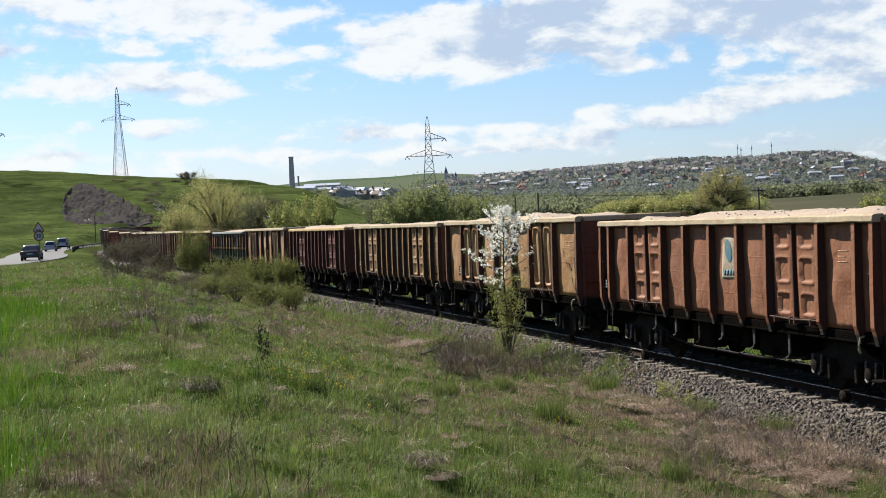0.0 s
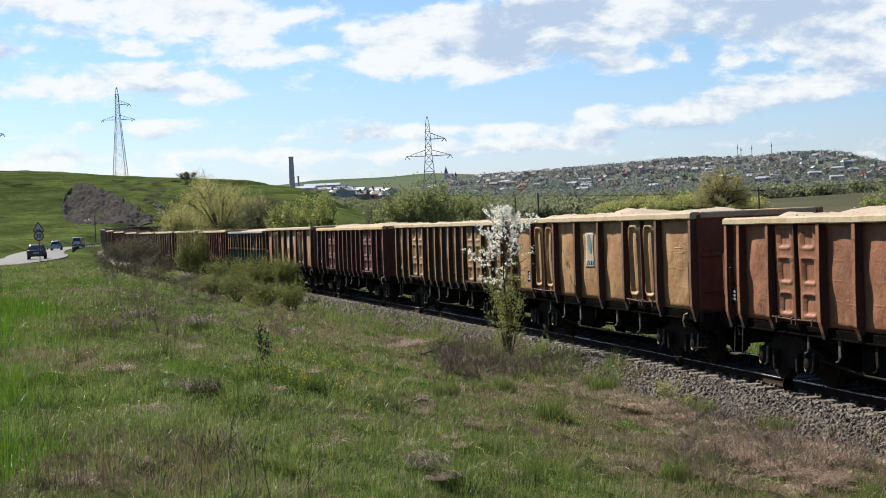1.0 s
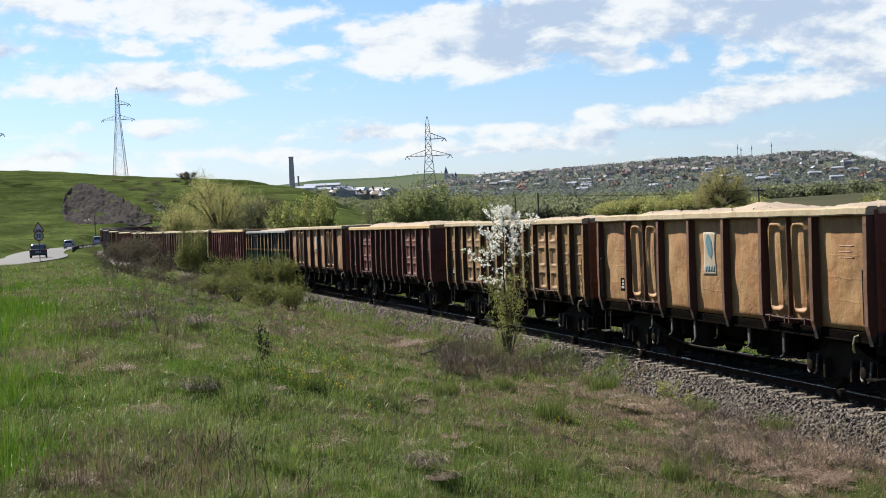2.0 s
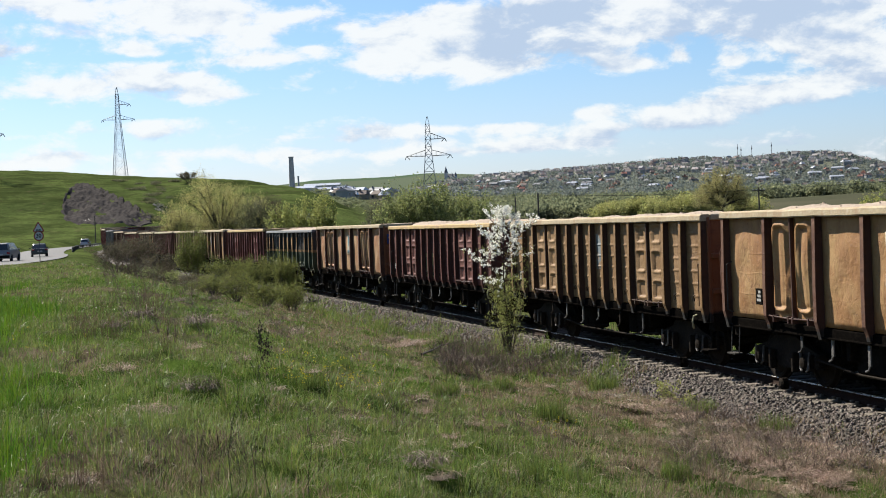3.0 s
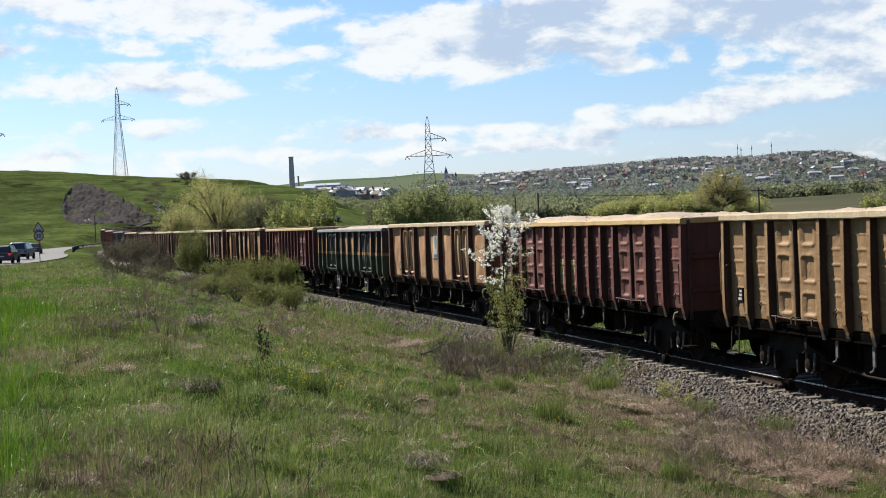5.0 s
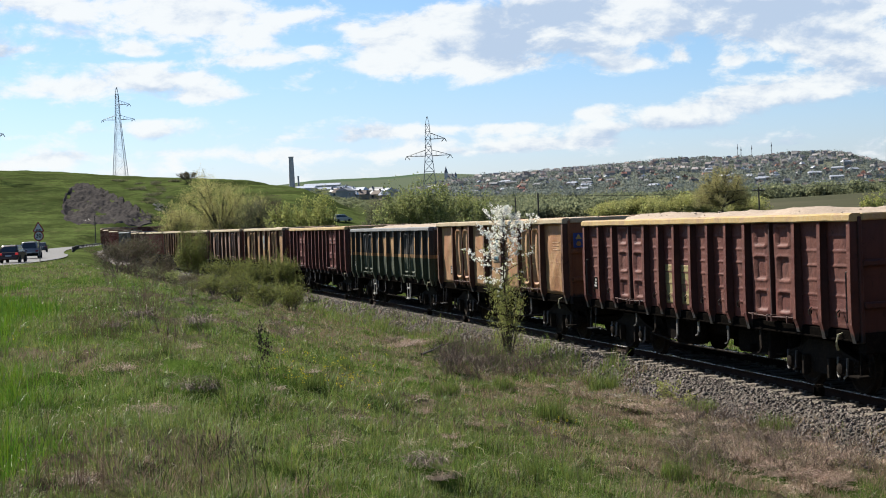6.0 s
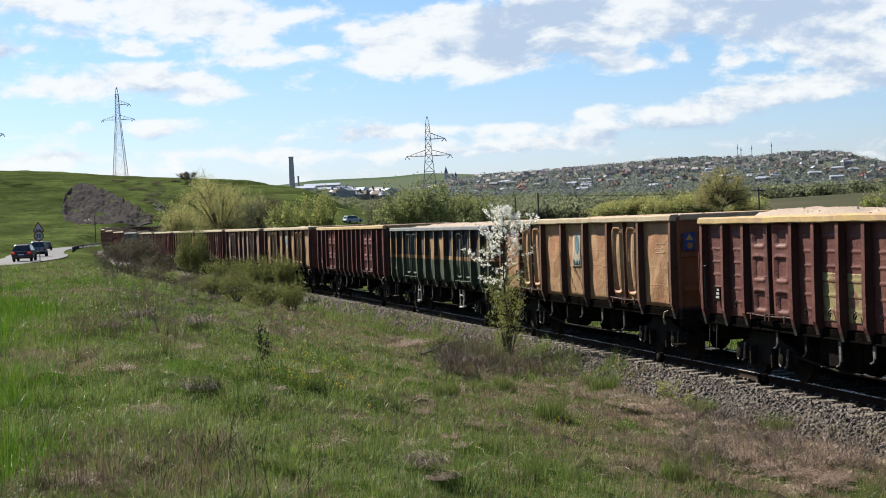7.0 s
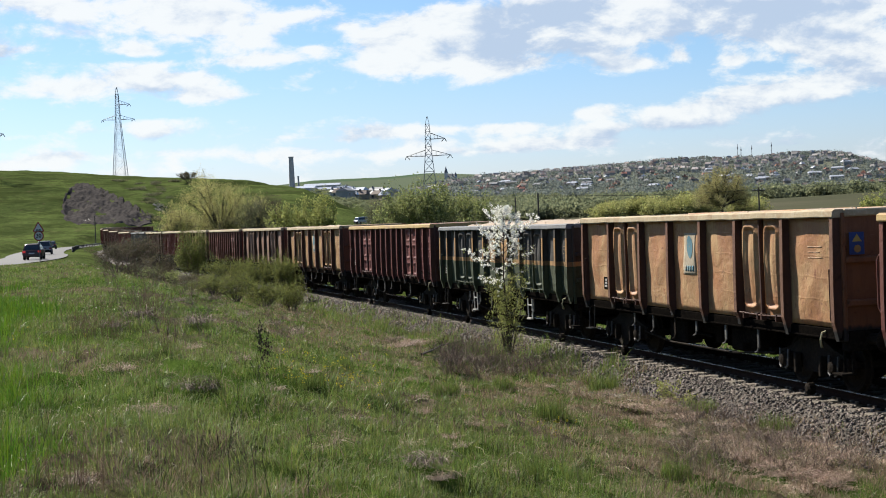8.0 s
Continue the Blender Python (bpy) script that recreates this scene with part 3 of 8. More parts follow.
def make_scar():
    """Bare earth where the slope has slipped."""
    px = np.arange(112.5, 275.6, 0.6)
    nr = 60
    foot, head = scar_span(px)
    head = head + 1.5 + 2.6 * wave(px, 0 * px, 16, 33) + 1.6 * wave(px, 0 * px, 6, 34)
    foot = foot + 1.4 * wave(px, 0 * px, 22, 35)
    T, PX = np.meshgrid(np.linspace(0, 1, nr), px, indexing="ij")
    R = foot[None] + (head - foot)[None] * T
    b = np.arctan((PX + 2.5 * wave(R, 0 * R, 13, 36) * np.abs(PX - 190) / 82 - 784) / 2576)
    x, y = R * np.sin(b), R * np.cos(b)
    rim = np.minimum(smooth(T / 0.04), smooth(np.minimum(PX - 112.5, 275.5 - PX) / 8))
    z = land(x, y) - 0.25 + 0.42 * rim + rim * (0.15 + 0.30 * wave(x, y * 0.35, 6, 31) + 0.16 * wave(x, y * 0.5, 2.2, 32)) * np.sin(np.pi * T) ** 0.5
    n = len(px)
    i, j = np.meshgrid(np.arange(nr - 1), np.arange(n - 1), indexing="ij")
    a = (i * n + j).ravel()
    me = quick_mesh("earth_scar", np.stack([x.ravel(), y.ravel(), z.ravel()], 1), np.stack([a, a + 1, a + n + 1, a + n], 1), True)
    mat = surf("bare_dark_earth", ((0.052, 0.048, 0.046), (0.082, 0.074, 0.069), (0.030, 0.028, 0.027)), 0.16, 0.95, 0.0, 1.0, 0.7, spec=0.0, stain=(0.030, 0.028, 0.027), stain_at=(0.56, 0.68), stain_scale=0.16, tone=0.82)
    part("earth_scar", me, mat, None, "slumped scar of bare dark earth in the green hillside", "slope", "structure")


make_scar()


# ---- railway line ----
# oil-dark, and near black so the colour also holds the shade under trains
OIL_SHADE = surf("oil_and_shade_ballast", ((0.018, 0.015, 0.013), (0.028, 0.024, 0.020), (0.04, 0.034, 0.028)), 6.0, 0.9, 0.0, 1.0, 25, spec=0.05)
def make_track():
    """Ballast bed, sleepers, rails."""
    prof = ((-3.6, -0.85), (-2.0, -0.28), (-1.75, -0.22), (1.75, -0.22), (2.0, -0.28), (3.6, -0.85))
    ss = np.arange(-70, 400, 1.0)
    v, f = [], []
    for i, s in enumerate(ss):
        for off, z in prof:
            jit = 0.05 * math.sin(s * 2.1 + off * 3)
            v.append(on_line(s, off + jit, z))
        if i:
            for k in range(5):
                a = (i - 1) * 6 + k
                f.append((a, a + 6, a + 7, a + 1))
    part("ballast_bed", quick_mesh("ballast_bed", v, f), BALLAST, None, "grey crushed-stone ballast bed under the track", "ballast", "structure")
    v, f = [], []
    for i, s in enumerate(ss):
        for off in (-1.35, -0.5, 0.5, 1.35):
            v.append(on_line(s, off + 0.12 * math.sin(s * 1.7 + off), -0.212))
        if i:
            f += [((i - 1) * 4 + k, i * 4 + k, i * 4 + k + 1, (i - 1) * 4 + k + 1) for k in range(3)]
    part("oiled_ballast", quick_mesh("oiled_ballast", v, f), OIL_SHADE, None, "oil-dark ballast between the rails, under-train shade in its colour", "ballast", "structure")
    track = empty("railway_track", "single railway track of rusty rails on pale concrete sleepers", "track")
    tagged(track, kind="structure")
    for side in (0.752, -0.752):
        rs = np.arange(-70, 400, 2.0)
        for nm, pr, mt in (("rail", ((-0.07, -0.17), (0.07, -0.17), (0.07, -0.155), (0.012, -0.135), (0.012, -0.04), (0.036, -0.03), (0.036, -0.012), (-0.036, -0.012), (-0.036, -0.03), (-0.012, -0.04), (-0.012, -0.135), (-0.07, -0.155)), RAIL_RUST), ("rail_head", ((-0.034, -0.014), (0.034, -0.014), (0.030, -0.002), (-0.030, -0.002)), RAIL_TOP)):
            v, f, n = [], [], len(pr)
            for i, s in enumerate(rs):
                v += [on_line(s, side + a, b) for a, b in pr]
                if i:
                    for k in range(n):
                        f.append(((i - 1) * n + k, (i - 1) * n + (k + 1) % n, i * n + (k + 1) % n, i * n + k))
            part(nm, quick_mesh(nm, v, f), mt, track)
    bm = rbox(-0.13, 0.13, -1.28, 1.28, -0.36, -0.168, 0.02)
    for y in (0.752, -0.752):
        for dx in (-0.09, 0.09):
            add_box(bm, dx - 0.03, dx + 0.03, y - 0.13, y - 0.08, -0.17, -0.12)
            add_box(bm, dx - 0.03, dx + 0.03, y + 0.08, y + 0.13, -0.17, -0.12)
    me = bpy.data.meshes.new("sleeper")
    bm.to_mesh(me), bm.free()
    for i in range(270):
        s = -14 + i * 0.6
        h = float(np.interp(s, LS, LH))
        o = part("sleeper", me, SLEEPER, track)
        p = on_line(s, random.uniform(-0.02, 0.02), -0.01)
        o.matrix_basis = pose(p.x, p.y, p.z, 0, 0, math.degrees(h) + random.uniform(-0.6, 0.6))


def make_ballast_stones():
    """Loose stones on the shoulder, in one heap of real pieces."""
    r = np.random.RandomState(3)
    n = 33000
    s = np.concatenate([r.uniform(-14, 26, n * 4 // 5), r.uniform(26, 55, n // 5)])
    q = np.where(r.rand(n) < 0.85, r.uniform(1.0, 3.1, n), r.uniform(-2.2, 1.0, n))
    q = q + np.where(q > 2.7, r.rand(n) ** 2 * 0.8, 0)
    h = np.interp(s, LS, LH)
    cx, cy = np.interp(s, LS, LX) - np.sin(h) * q, np.interp(s, LS, LY) + np.cos(h) * q
    cz = np.interp(np.abs(q), (0, 1.75, 2.0, 3.6, 5), (-0.22, -0.22, -0.28, -0.80, -0.8)) + 0.001 * s + r.uniform(-0.01, 0.03, n)
    cz = np.maximum(cz, np.where(np.abs(q) > 2.1, land(cx, cy) - 0.015, -9))
    size = 0.014 + 0.026 * r.rand(n) ** 1.4 * np.where(s > 26, 1.7, 1.0)
    base = np.array([[-1, -1, -1], [1, -1, -1], [1, 1, -1], [-1, 1, -1], [-1, -1, 1], [1, -1, 1], [1, 1, 1], [-1, 1, 1]], float)
    v = base[None] * r.uniform(0.45, 1.0, (n, 8, 1)) + r.uniform(-0.25, 0.25, (n, 8, 3))
    v = v * size[:, None, None] * r.uniform(0.6, 1.2, (n, 1, 3))
    a = r.uniform(0, 6.28, n)
    ca, sa = np.cos(a)[:, None], np.sin(a)[:, None]
    b = r.uniform(-0.7, 0.7, n)
    cb, sb = np.cos(b)[:, None], np.sin(b)[:, None]
    x, y, z = v[:, :, 0] * cb - v[:, :, 2] * sb, v[:, :, 1], v[:, :, 0] * sb + v[:, :, 2] * cb
    x, y = x * ca - y * sa, x * sa + y * ca
    v = np.stack([x + cx[:, None], y + cy[:, None], z + cz[:, None]], 2).reshape(-1, 3)
    f = np.array([[4, 5, 6, 7], [0, 1, 5, 4], [1, 2, 6, 5], [2, 3, 7, 6], [3, 0, 4, 7]])
    f = (np.arange(n)[:, None, None] * 8 + f[None]).reshape(-1, 4)
    part("ballast_stones", quick_mesh("ballast_stones", v, f), STONE, None, "loose grey ballast stones along the track shoulder", "ballast", "stuff")


make_track()
make_ballast_stones()

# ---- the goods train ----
SILL_BLACK = surf("black_sill", ((0.0045, 0.004, 0.0038), (0.007, 0.006, 0.005), (0.012, 0.010, 0.008)), 2.0, 0.9, 0.0, 0.3, 25, spec=0.0)
TOP, LOW, HALF = 3.217, 1.20, 6.40
FACE = 1.40
# half length of the body by kind; height of the body's sides as a share of the common pattern
HALVES = {"bulged": 6.17, "swaged": 6.40, "plain": 6.20, "long": 6.20}
RISE = {0: 0.955, 1: 1.018, 2: 0.994, 3: 0.965, 5: 0.928, 6: 0.98}
MESHES = {}


def kept(key, build):
    """One mesh per shape, shared by all that look alike."""
    sized = (*key, HALF)
    if sized not in MESHES:
        bm = build()
        me = bpy.data.meshes.new(key[0])
        bm.to_mesh(me), bm.free()
        MESHES[sized] = me
    return MESHES[sized]


def bulge(style, u0, u1, seed, tx, tz):
    """How far a side sheet stands out at tx, tz in 0..1."""
    r = random.Random(seed * 31 + int(u0 * 10))
    ph = [r.uniform(0, 6.28) for _ in range(6)]
    x, z = tx * (u1 - u0), tz * 1.9
    edge = min(1, 6 * tx * (1 - tx)) * min(1, 7 * tz * (1 - tz))
    dents = 0.005 * math.sin(x * 5 + ph[0] + 2 * math.sin(z * 3 + ph[1])) + 0.012 * math.sin(z * 6 + ph[2] + 2 * math.sin(x * 4 + ph[3]))
    if style == "swaged":
        w = (tz * 7.2 + 0.35) % 1.0
        sw = 0.017 * max(0.0, 1 - abs(w - 0.5) / 0.12)
        return (0.012 * math.sin(math.pi * tx) + sw * min(1, 10 * tx * (1 - tx)) + 0.5 * dents) * edge
    return (0.034 * math.sin(math.pi * tx) ** 1.1 * math.sin(math.pi * min(1, tz * 1.15)) ** 0.6 + dents) * edge


def sheet(style, u0, u1, seed, z0=LOW, z1=TOP - 0.12, lift=0.0, thick=0.05, sub=None, nx=0, nz=0):
    """A pressed steel sheet between two ribs; sub: only a window (tx0, tx1, tz0, tz1) of it, as a decal."""
    bm = bmesh.new()
    nx = nx or max(6, int((u1 - u0) * 8))
    nz = nz or (92 if style == "swaged" else 16)
    a, b, c, d = sub or (0, 1, 0, 1)
    grid = []
    for j in range(nz + 1):
        tz = c + (d - c) * j / nz
        row = []
        for i in range(nx + 1):
            tx = a + (b - a) * i / nx
            row.append(bm.verts.new((u0 + (u1 - u0) * tx, FACE + lift + bulge(style, u0, u1, seed, tx, tz), z0 + (z1 - z0) * tz)))
        grid.append(row)
    for j in range(nz):
        for i in range(nx):
            f = bm.faces.new((grid[j][i + 1], grid[j][i], grid[j + 1][i], grid[j + 1][i + 1]))
            f.smooth = True
    rim = grid[0][:] + [r[-1] for r in grid[1:]] + grid[-1][-2::-1] + [r[0] for r in grid[-2:0:-1]]
    bk = [bm.verts.new((v.co.x, FACE + lift - thick if not sub else v.co.y - thick, v.co.z)) for v in rim]
    for i in range(len(rim)):
        k = (i + 1) % len(rim)
        bm.faces.new((rim[i], rim[k], bk[k], bk[i]))
    return bm


def door_leaf(style, u0, u1, seed):
    """A flap door: pressed with three round-cornered dishes, or one long one."""
    bm = bmesh.new()
    z0, z1 = LOW + 0.06, TOP - 0.14
    w, h = u1 - u0, z1 - z0
    boxes = [(0.5, 0.86, 0.30, 0.11), (0.5, 0.52, 0.30, 0.13), (0.5, 0.17, 0.30, 0.11)] if style == "dished" else [(0.5, 0.51, 0.27, 0.42)]
    nx, nz = 14, 64
    rr = random.Random(seed * 17 + int(u0 * 10))
    ph = rr.uniform(0, 6)

    def out(tx, tz):
        y = (0.05 if style == "dished" else 0.015) + 0.012 * math.sin(tz * 7 + ph) * math.sin(math.pi * tx)
        for cx, cz, hx, hz in boxes:
            dx, dz = abs(tx - cx) * w - hx * w + 0.09, abs(tz - cz) * h - hz * h + 0.09
            d = math.hypot(max(dx, 0), max(dz, 0)) + min(max(dx, dz), 0) - 0.09
            if style == "dished":
                y += 0.022 * max(0, 1 - abs(d) / 0.045) - 0.034 * max(0, min(1, -d / 0.03 - 0.5))
            else:
                y += 0.095 * max(0, 1 - (d / 0.06) ** 2) + 0.05 * max(0, min(1, -d / 0.1 - 0.5)) * math.sin(math.pi * tz)
        return y * min(1, 14 * tx * (1 - tx) + 0.4) * min(1, 30 * tz * (1 - tz) + 0.4)

    g = [[bm.verts.new((u0 + w * i / nx, FACE + out(i / nx, j / nz), z0 + h * j / nz)) for i in range(nx + 1)] for j in range(nz + 1)]
    for j in range(nz):
        for i in range(nx):
            bm.faces.new((g[j][i + 1], g[j][i], g[j + 1][i], g[j + 1][i + 1])).smooth = True
    rim = g[0][:] + [r[-1] for r in g[1:]] + g[-1][-2::-1] + [r[0] for r in g[-2:0:-1]]
    bk = [bm.verts.new((v.co.x, FACE - 0.03, v.co.z)) for v in rim]
    for i in range(len(rim)):
        k = (i + 1) % len(rim)
        bm.faces.new((rim[i], rim[k], bk[k], bk[i]))
    return bm


def rib_mesh(depth, foot):
    """A side stake: hat section, tapering to its foot below the sill."""
    bm = bmesh.new()
    rings = []
    for z, d, w in ((foot, 0.05, 0.02), (foot + 0.10, 0.08, 0.03), (1.30, depth, 0.036), (1.9, depth, 0.034), (TOP - 0.13, depth * 0.8, 0.032)):
        rings.append([bm.verts.new(p) for p in ((-w - 0.02, FACE - 0.02, z), (-w, FACE + d, z), (w, FACE + d, z), (w + 0.02, FACE - 0.02, z))])
    for a, b in zip(rings, rings[1:]):
        for k in range(4):
            bm.faces.new((a[k], b[k], b[(k + 1) % 4], a[(k + 1) % 4]))
    bm.faces.new(rings[0][::-1]), bm.faces.new(rings[-1])
    bmesh.ops.recalc_face_normals(bm, faces=bm.faces[:])
    return bm


def flange_mesh(depth, foot):
    """The flat bar on the outer edge of a stake, added to carry the lit colour."""
    bm = bmesh.new()
    rings = []
    for z, d in ((foot, 0.07), (foot + 0.10, 0.09), (1.30, depth), (1.9, depth), (TOP - 0.145, depth * 0.8)):
        rings.append([bm.verts.new(p) for p in ((-0.055, FACE + d + 0.003, z), (-0.055, FACE + d + 0.016, z), (0.055, FACE + d + 0.016, z), (0.055, FACE + d + 0.003, z))])
    for a, b in zip(rings, rings[1:]):
        for k in range(4):
            bm.faces.new((a[k], b[k], b[(k + 1) % 4], a[(k + 1) % 4]))
    bm.faces.new(rings[0][::-1]), bm.faces.new(rings[-1])
    bmesh.ops.recalc_face_normals(bm, faces=bm.faces[:])
    return bm


def top_rail_mesh():
    bm = bmesh.new()
    prof = ((1.34, TOP - 0.14), (1.545, TOP - 0.14), (1.56, TOP - 0.12), (1.55, TOP - 0.03), (1.50, TOP), (1.34, TOP))
    n = 48
    rows = []
    for i in range(n + 1):
        x = -HALF - 0.03 + (2 * HALF + 0.06) * i / n
        k = 0.006 * math.sin(x * 3.1) + 0.004 * math.sin(x * 8.7)
        rows.append([bm.verts.new((x, y + k, z + 0.7 * k)) for y, z in prof])
    for a, b in zip(rows, rows[1:]):
        for k in range(6):
            bm.faces.new((a[k], a[(k + 1) % 6], b[(k + 1) % 6], b[k]))
    bm.faces.new(rows[0][::-1]), bm.faces.new(rows[-1])
    bmesh.ops.recalc_face_normals(bm, faces=bm.faces[:])
    return bm


def end_wall_mesh():
    x = -HALF
    return rbox(x, x + 0.06, -1.38, 1.38, 1.15, TOP - 0.05, 0.01)


def end_bar_mesh(z):
    return rbox(-HALF - 0.075, -HALF + 0.02, -1.33, 1.33, z - 0.06, z + 0.06, 0.025)


def corner_post_mesh():
    return rbox(-HALF - 0.05, -HALF + 0.09, -0.035, 0.035, 0.98, TOP - 0.06, 0.012)


def end_stake_mesh():
    return rbox(-HALF - 0.06, -HALF + 0.02, -0.05, 0.05, 1.15, TOP - 0.1, 0.015)


def end_beam_mesh():
    return rbox(-HALF - 0.07, -HALF + 0.10, -1.335, 1.335, TOP - 0.13, TOP - 0.004, 0.02)


def far_side_mesh():
    bms = [rbox(-HALF, HALF, -1.42, -1.37, LOW, TOP - 0.12, 0.01)]
    for u in (-6.3, -5.5, -4.45, -3.4, -2.45, -1.3, 0, 1.3, 2.45, 3.4, 4.45, 5.5, 6.3):
        bms.append(rbox(u - 0.05, u + 0.05, -1.53, -1.4, 1.0, TOP - 0.13, 0.01))
    bms.append(rbox(-HALF, HALF, -1.55, -1.34, TOP - 0.14, TOP, 0.02))
    return join(*bms)


def sill_mesh():
    return join(rbox(-HALF, HALF, 1.30, 1.425, 1.02, LOW - 0.02, 0.012), rbox(-HALF, HALF, 1.26, 1.455, 1.0, 1.035, 0.008))


def underframe_mesh():
    bms = [rbox(-HALF, HALF, -0.25, -0.12, 0.62, 1.12, 0.01), rbox(-HALF, HALF, 0.12, 0.25, 0.72, 1.12, 0.01), rbox(-HALF, HALF, -1.33, 1.33, 1.08, 1.16, 0.01)]
    for x in (-HALF + 0.1, HALF - 0.1):
        bms.append(rbox(x - 0.12, x + 0.12, -1.32, 1.32, 0.80, 1.15, 0.02))
    for x in (-4.5, -2.4, -0.8, 0.8, 2.4, 4.5):
        bms.append(rbox(x - 0.07, x + 0.07, -1.28, 1.28, 0.92, 1.12, 0.01))
    bms.append(rbox(-HALF, HALF, -1.43, -1.30, 1.0, LOW + 0.05, 0.012))
    # filler boxes no such wagon has, added to block the bright ground beyond
    bms.append(rbox(-3.3, -0.1, -1.18, -0.95, 0.08, 1.05, 0.03))
    bms.append(rbox(0.35, 3.3, -1.18, -0.95, 0.08, 1.05, 0.03))
    bms.append(rbox(-2.7, 2.6, -0.3, 0.3, 0.50, 1.05, 0.03))
    for x in (-2.9, -1.7, 1.6, 2.8):
        bms.append(rbox(x - 0.05, x + 0.05, -1.1, 1.1, 0.48, 0.62, 0.01))
    return join(*bms)


def bogie_mesh():
    """Cast bogie: two bowed side frames with axle boxes, bolster, springs."""
    bms = []
    for y in (-1.0, 1.0):
        bm = bmesh.new()
        pr = ((-1.25, 0.62), (-1.2, 0.36), (-0.72, 0.36), (-0.55, 0.56), (-0.34, 0.30), (0.34, 0.30), (0.55, 0.56), (0.72, 0.36), (1.2, 0.36), (1.25, 0.62), (0.75, 0.74), (0.4, 0.90), (-0.4, 0.90), (-0.75, 0.74))
        fa = [bm.verts.new((a, y - 0.07, b)) for a, b in pr]
        fb = [bm.verts.new((a, y + 0.07, b)) for a, b in pr]
        bm.faces.new(fa), bm.faces.new(fb[::-1])
        for i in range(len(pr)):
            j = (i + 1) % len(pr)
            bm.faces.new((fa[j], fa[i], fb[i], fb[j]))
        bmesh.ops.recalc_face_normals(bm, faces=bm.faces[:])
        bms.append(bm)
        s_ = 1 if y > 0 else -1
        for x in (-0.9, 0.9):
            bms.append(rbox(x - 0.15, x + 0.15, y - 0.10, y + 0.14 if s_ > 0 else y + 0.10, 0.32, 0.62, 0.03))
            bms.append(lathe(((0.115, y + s_ * 0.10), (0.11, y + s_ * 0.21), (0.05, y + s_ * 0.235)), 12))
            for dx in (-0.27, 0.27):
                for k in range(4):
                    z = 0.33 + k * 0.075
                    bms.append(lathe(((0.075, z), (0.085, z + 0.02), (0.075, z + 0.04)), 8, "Z"))
                    bmesh.ops.translate(bms[-1], vec=(x + dx, y + s_ * 0.02, 0), verts=bms[-1].verts[:])
    bms.append(rbox(-0.22, 0.22, -1.0, 1.0, 0.55, 0.86, 0.03))
    for x in (-1.2, 1.2):
        bms.append(rbox(x - 0.06, x + 0.06, -0.95, 0.95, 0.44, 0.58, 0.02))
    return join(*bms)


def brake_pieces(seed):
    """Levers, pull rods, hangers and boxes under the frame: name and mesh of each."""
    r = random.Random(seed + 300)
    out = []
    for k in range(15):
        x, y = r.uniform(-3.1, 3.1), r.uniform(-0.9, 1.15)
        w, d, h = r.uniform(0.03, 0.22), r.uniform(0.03, 0.2), r.uniform(0.25, 0.62)
        out.append(("brake_lever" if w < 0.1 else "equipment_box", kept(("gear", seed, k), lambda: rbox(x - w, x + w, y - d, y + d, 1.05 - h, 1.06, 0.01))))
    for k in range(7):
        x, y, z = r.uniform(-3, 1), r.uniform(-0.8, 1.1), r.uniform(0.35, 0.75)
        e = (x + r.uniform(1, 2.2), y + r.uniform(-0.2, 0.2), z + r.uniform(-0.12, 0.12))
        out.append(("pull_rod", kept(("pull_rod", seed, k), lambda: tube([(x, y, z), e], 0.03, 5))))
    out.append(("brake_cylinder_box", kept(("cyl_box",), lambda: rbox(-2.2, -0.9, 0.55, 0.95, 0.42, 0.9, 0.04))))
    out.append(("equipment_box", kept(("valve_box",), lambda: rbox(1.1, 2.0, 0.65, 1.05, 0.40, 0.92, 0.04))))
    return out


def wheelset_mesh():
    """Axle and two spoked-disc wheels, round the axle's own middle."""
    bms = [lathe(((0.08, -1.05), (0.08, 1.05)), 10)]
    for s_ in (-1, 1):
        bms.append(lathe(((0.12, s_ * 0.66), (0.36, s_ * 0.70), (0.40, s_ * 0.68), (0.49, s_ * 0.685), (0.49, s_ * 0.715), (0.46, s_ * 0.73), (0.455, s_ * 0.81), (0.40, s_ * 0.815), (0.36, s_ * 0.78), (0.12, s_ * 0.80)), 24))
        for k in range(3):
            a = k * 2.094
            bms.append(lathe(((0.045, s_ * 0.70), (0.045, s_ * 0.79)), 6))
            bmesh.ops.translate(bms[-1], vec=(0.24 * math.cos(a), 0, 0.24 * math.sin(a)), verts=bms[-1].verts[:])
    return join(*bms)


def buffer_mesh():
    bm = join(lathe(((0.10, 0.0), (0.10, 0.32), (0.075, 0.33), (0.075, 0.5), (0.22, 0.52), (0.225, 0.55), (0.16, 0.58)), 14))
    bm.transform(Matrix.Rotation(radians(90), 4, "Z"))
    return bm


def step_mesh(w=0.34):
    bm = bmesh.new()
    add_tube(bm, [(-w / 2, 1.42, 1.05), (-w / 2, 1.46, 0.48), (w / 2, 1.46, 0.48), (w / 2, 1.42, 1.05)], [0.014] * 4, 5)
    add_box(bm, -w / 2, w / 2, 1.38, 1.56, 0.47, 0.495)
    return bm


def step_frame_mesh():
    """A hanging rectangular step of flat bar."""
    return join(rbox(-0.2, -0.16, 1.42, 1.45, 0.42, 1.02, 0.005), rbox(0.16, 0.2, 1.42, 1.45, 0.42, 1.02, 0.005), rbox(-0.16, 0.16, 1.40, 1.50, 0.42, 0.46, 0.005), rbox(-0.16, 0.16, 1.42, 1.45, 0.80, 0.84, 0.005))


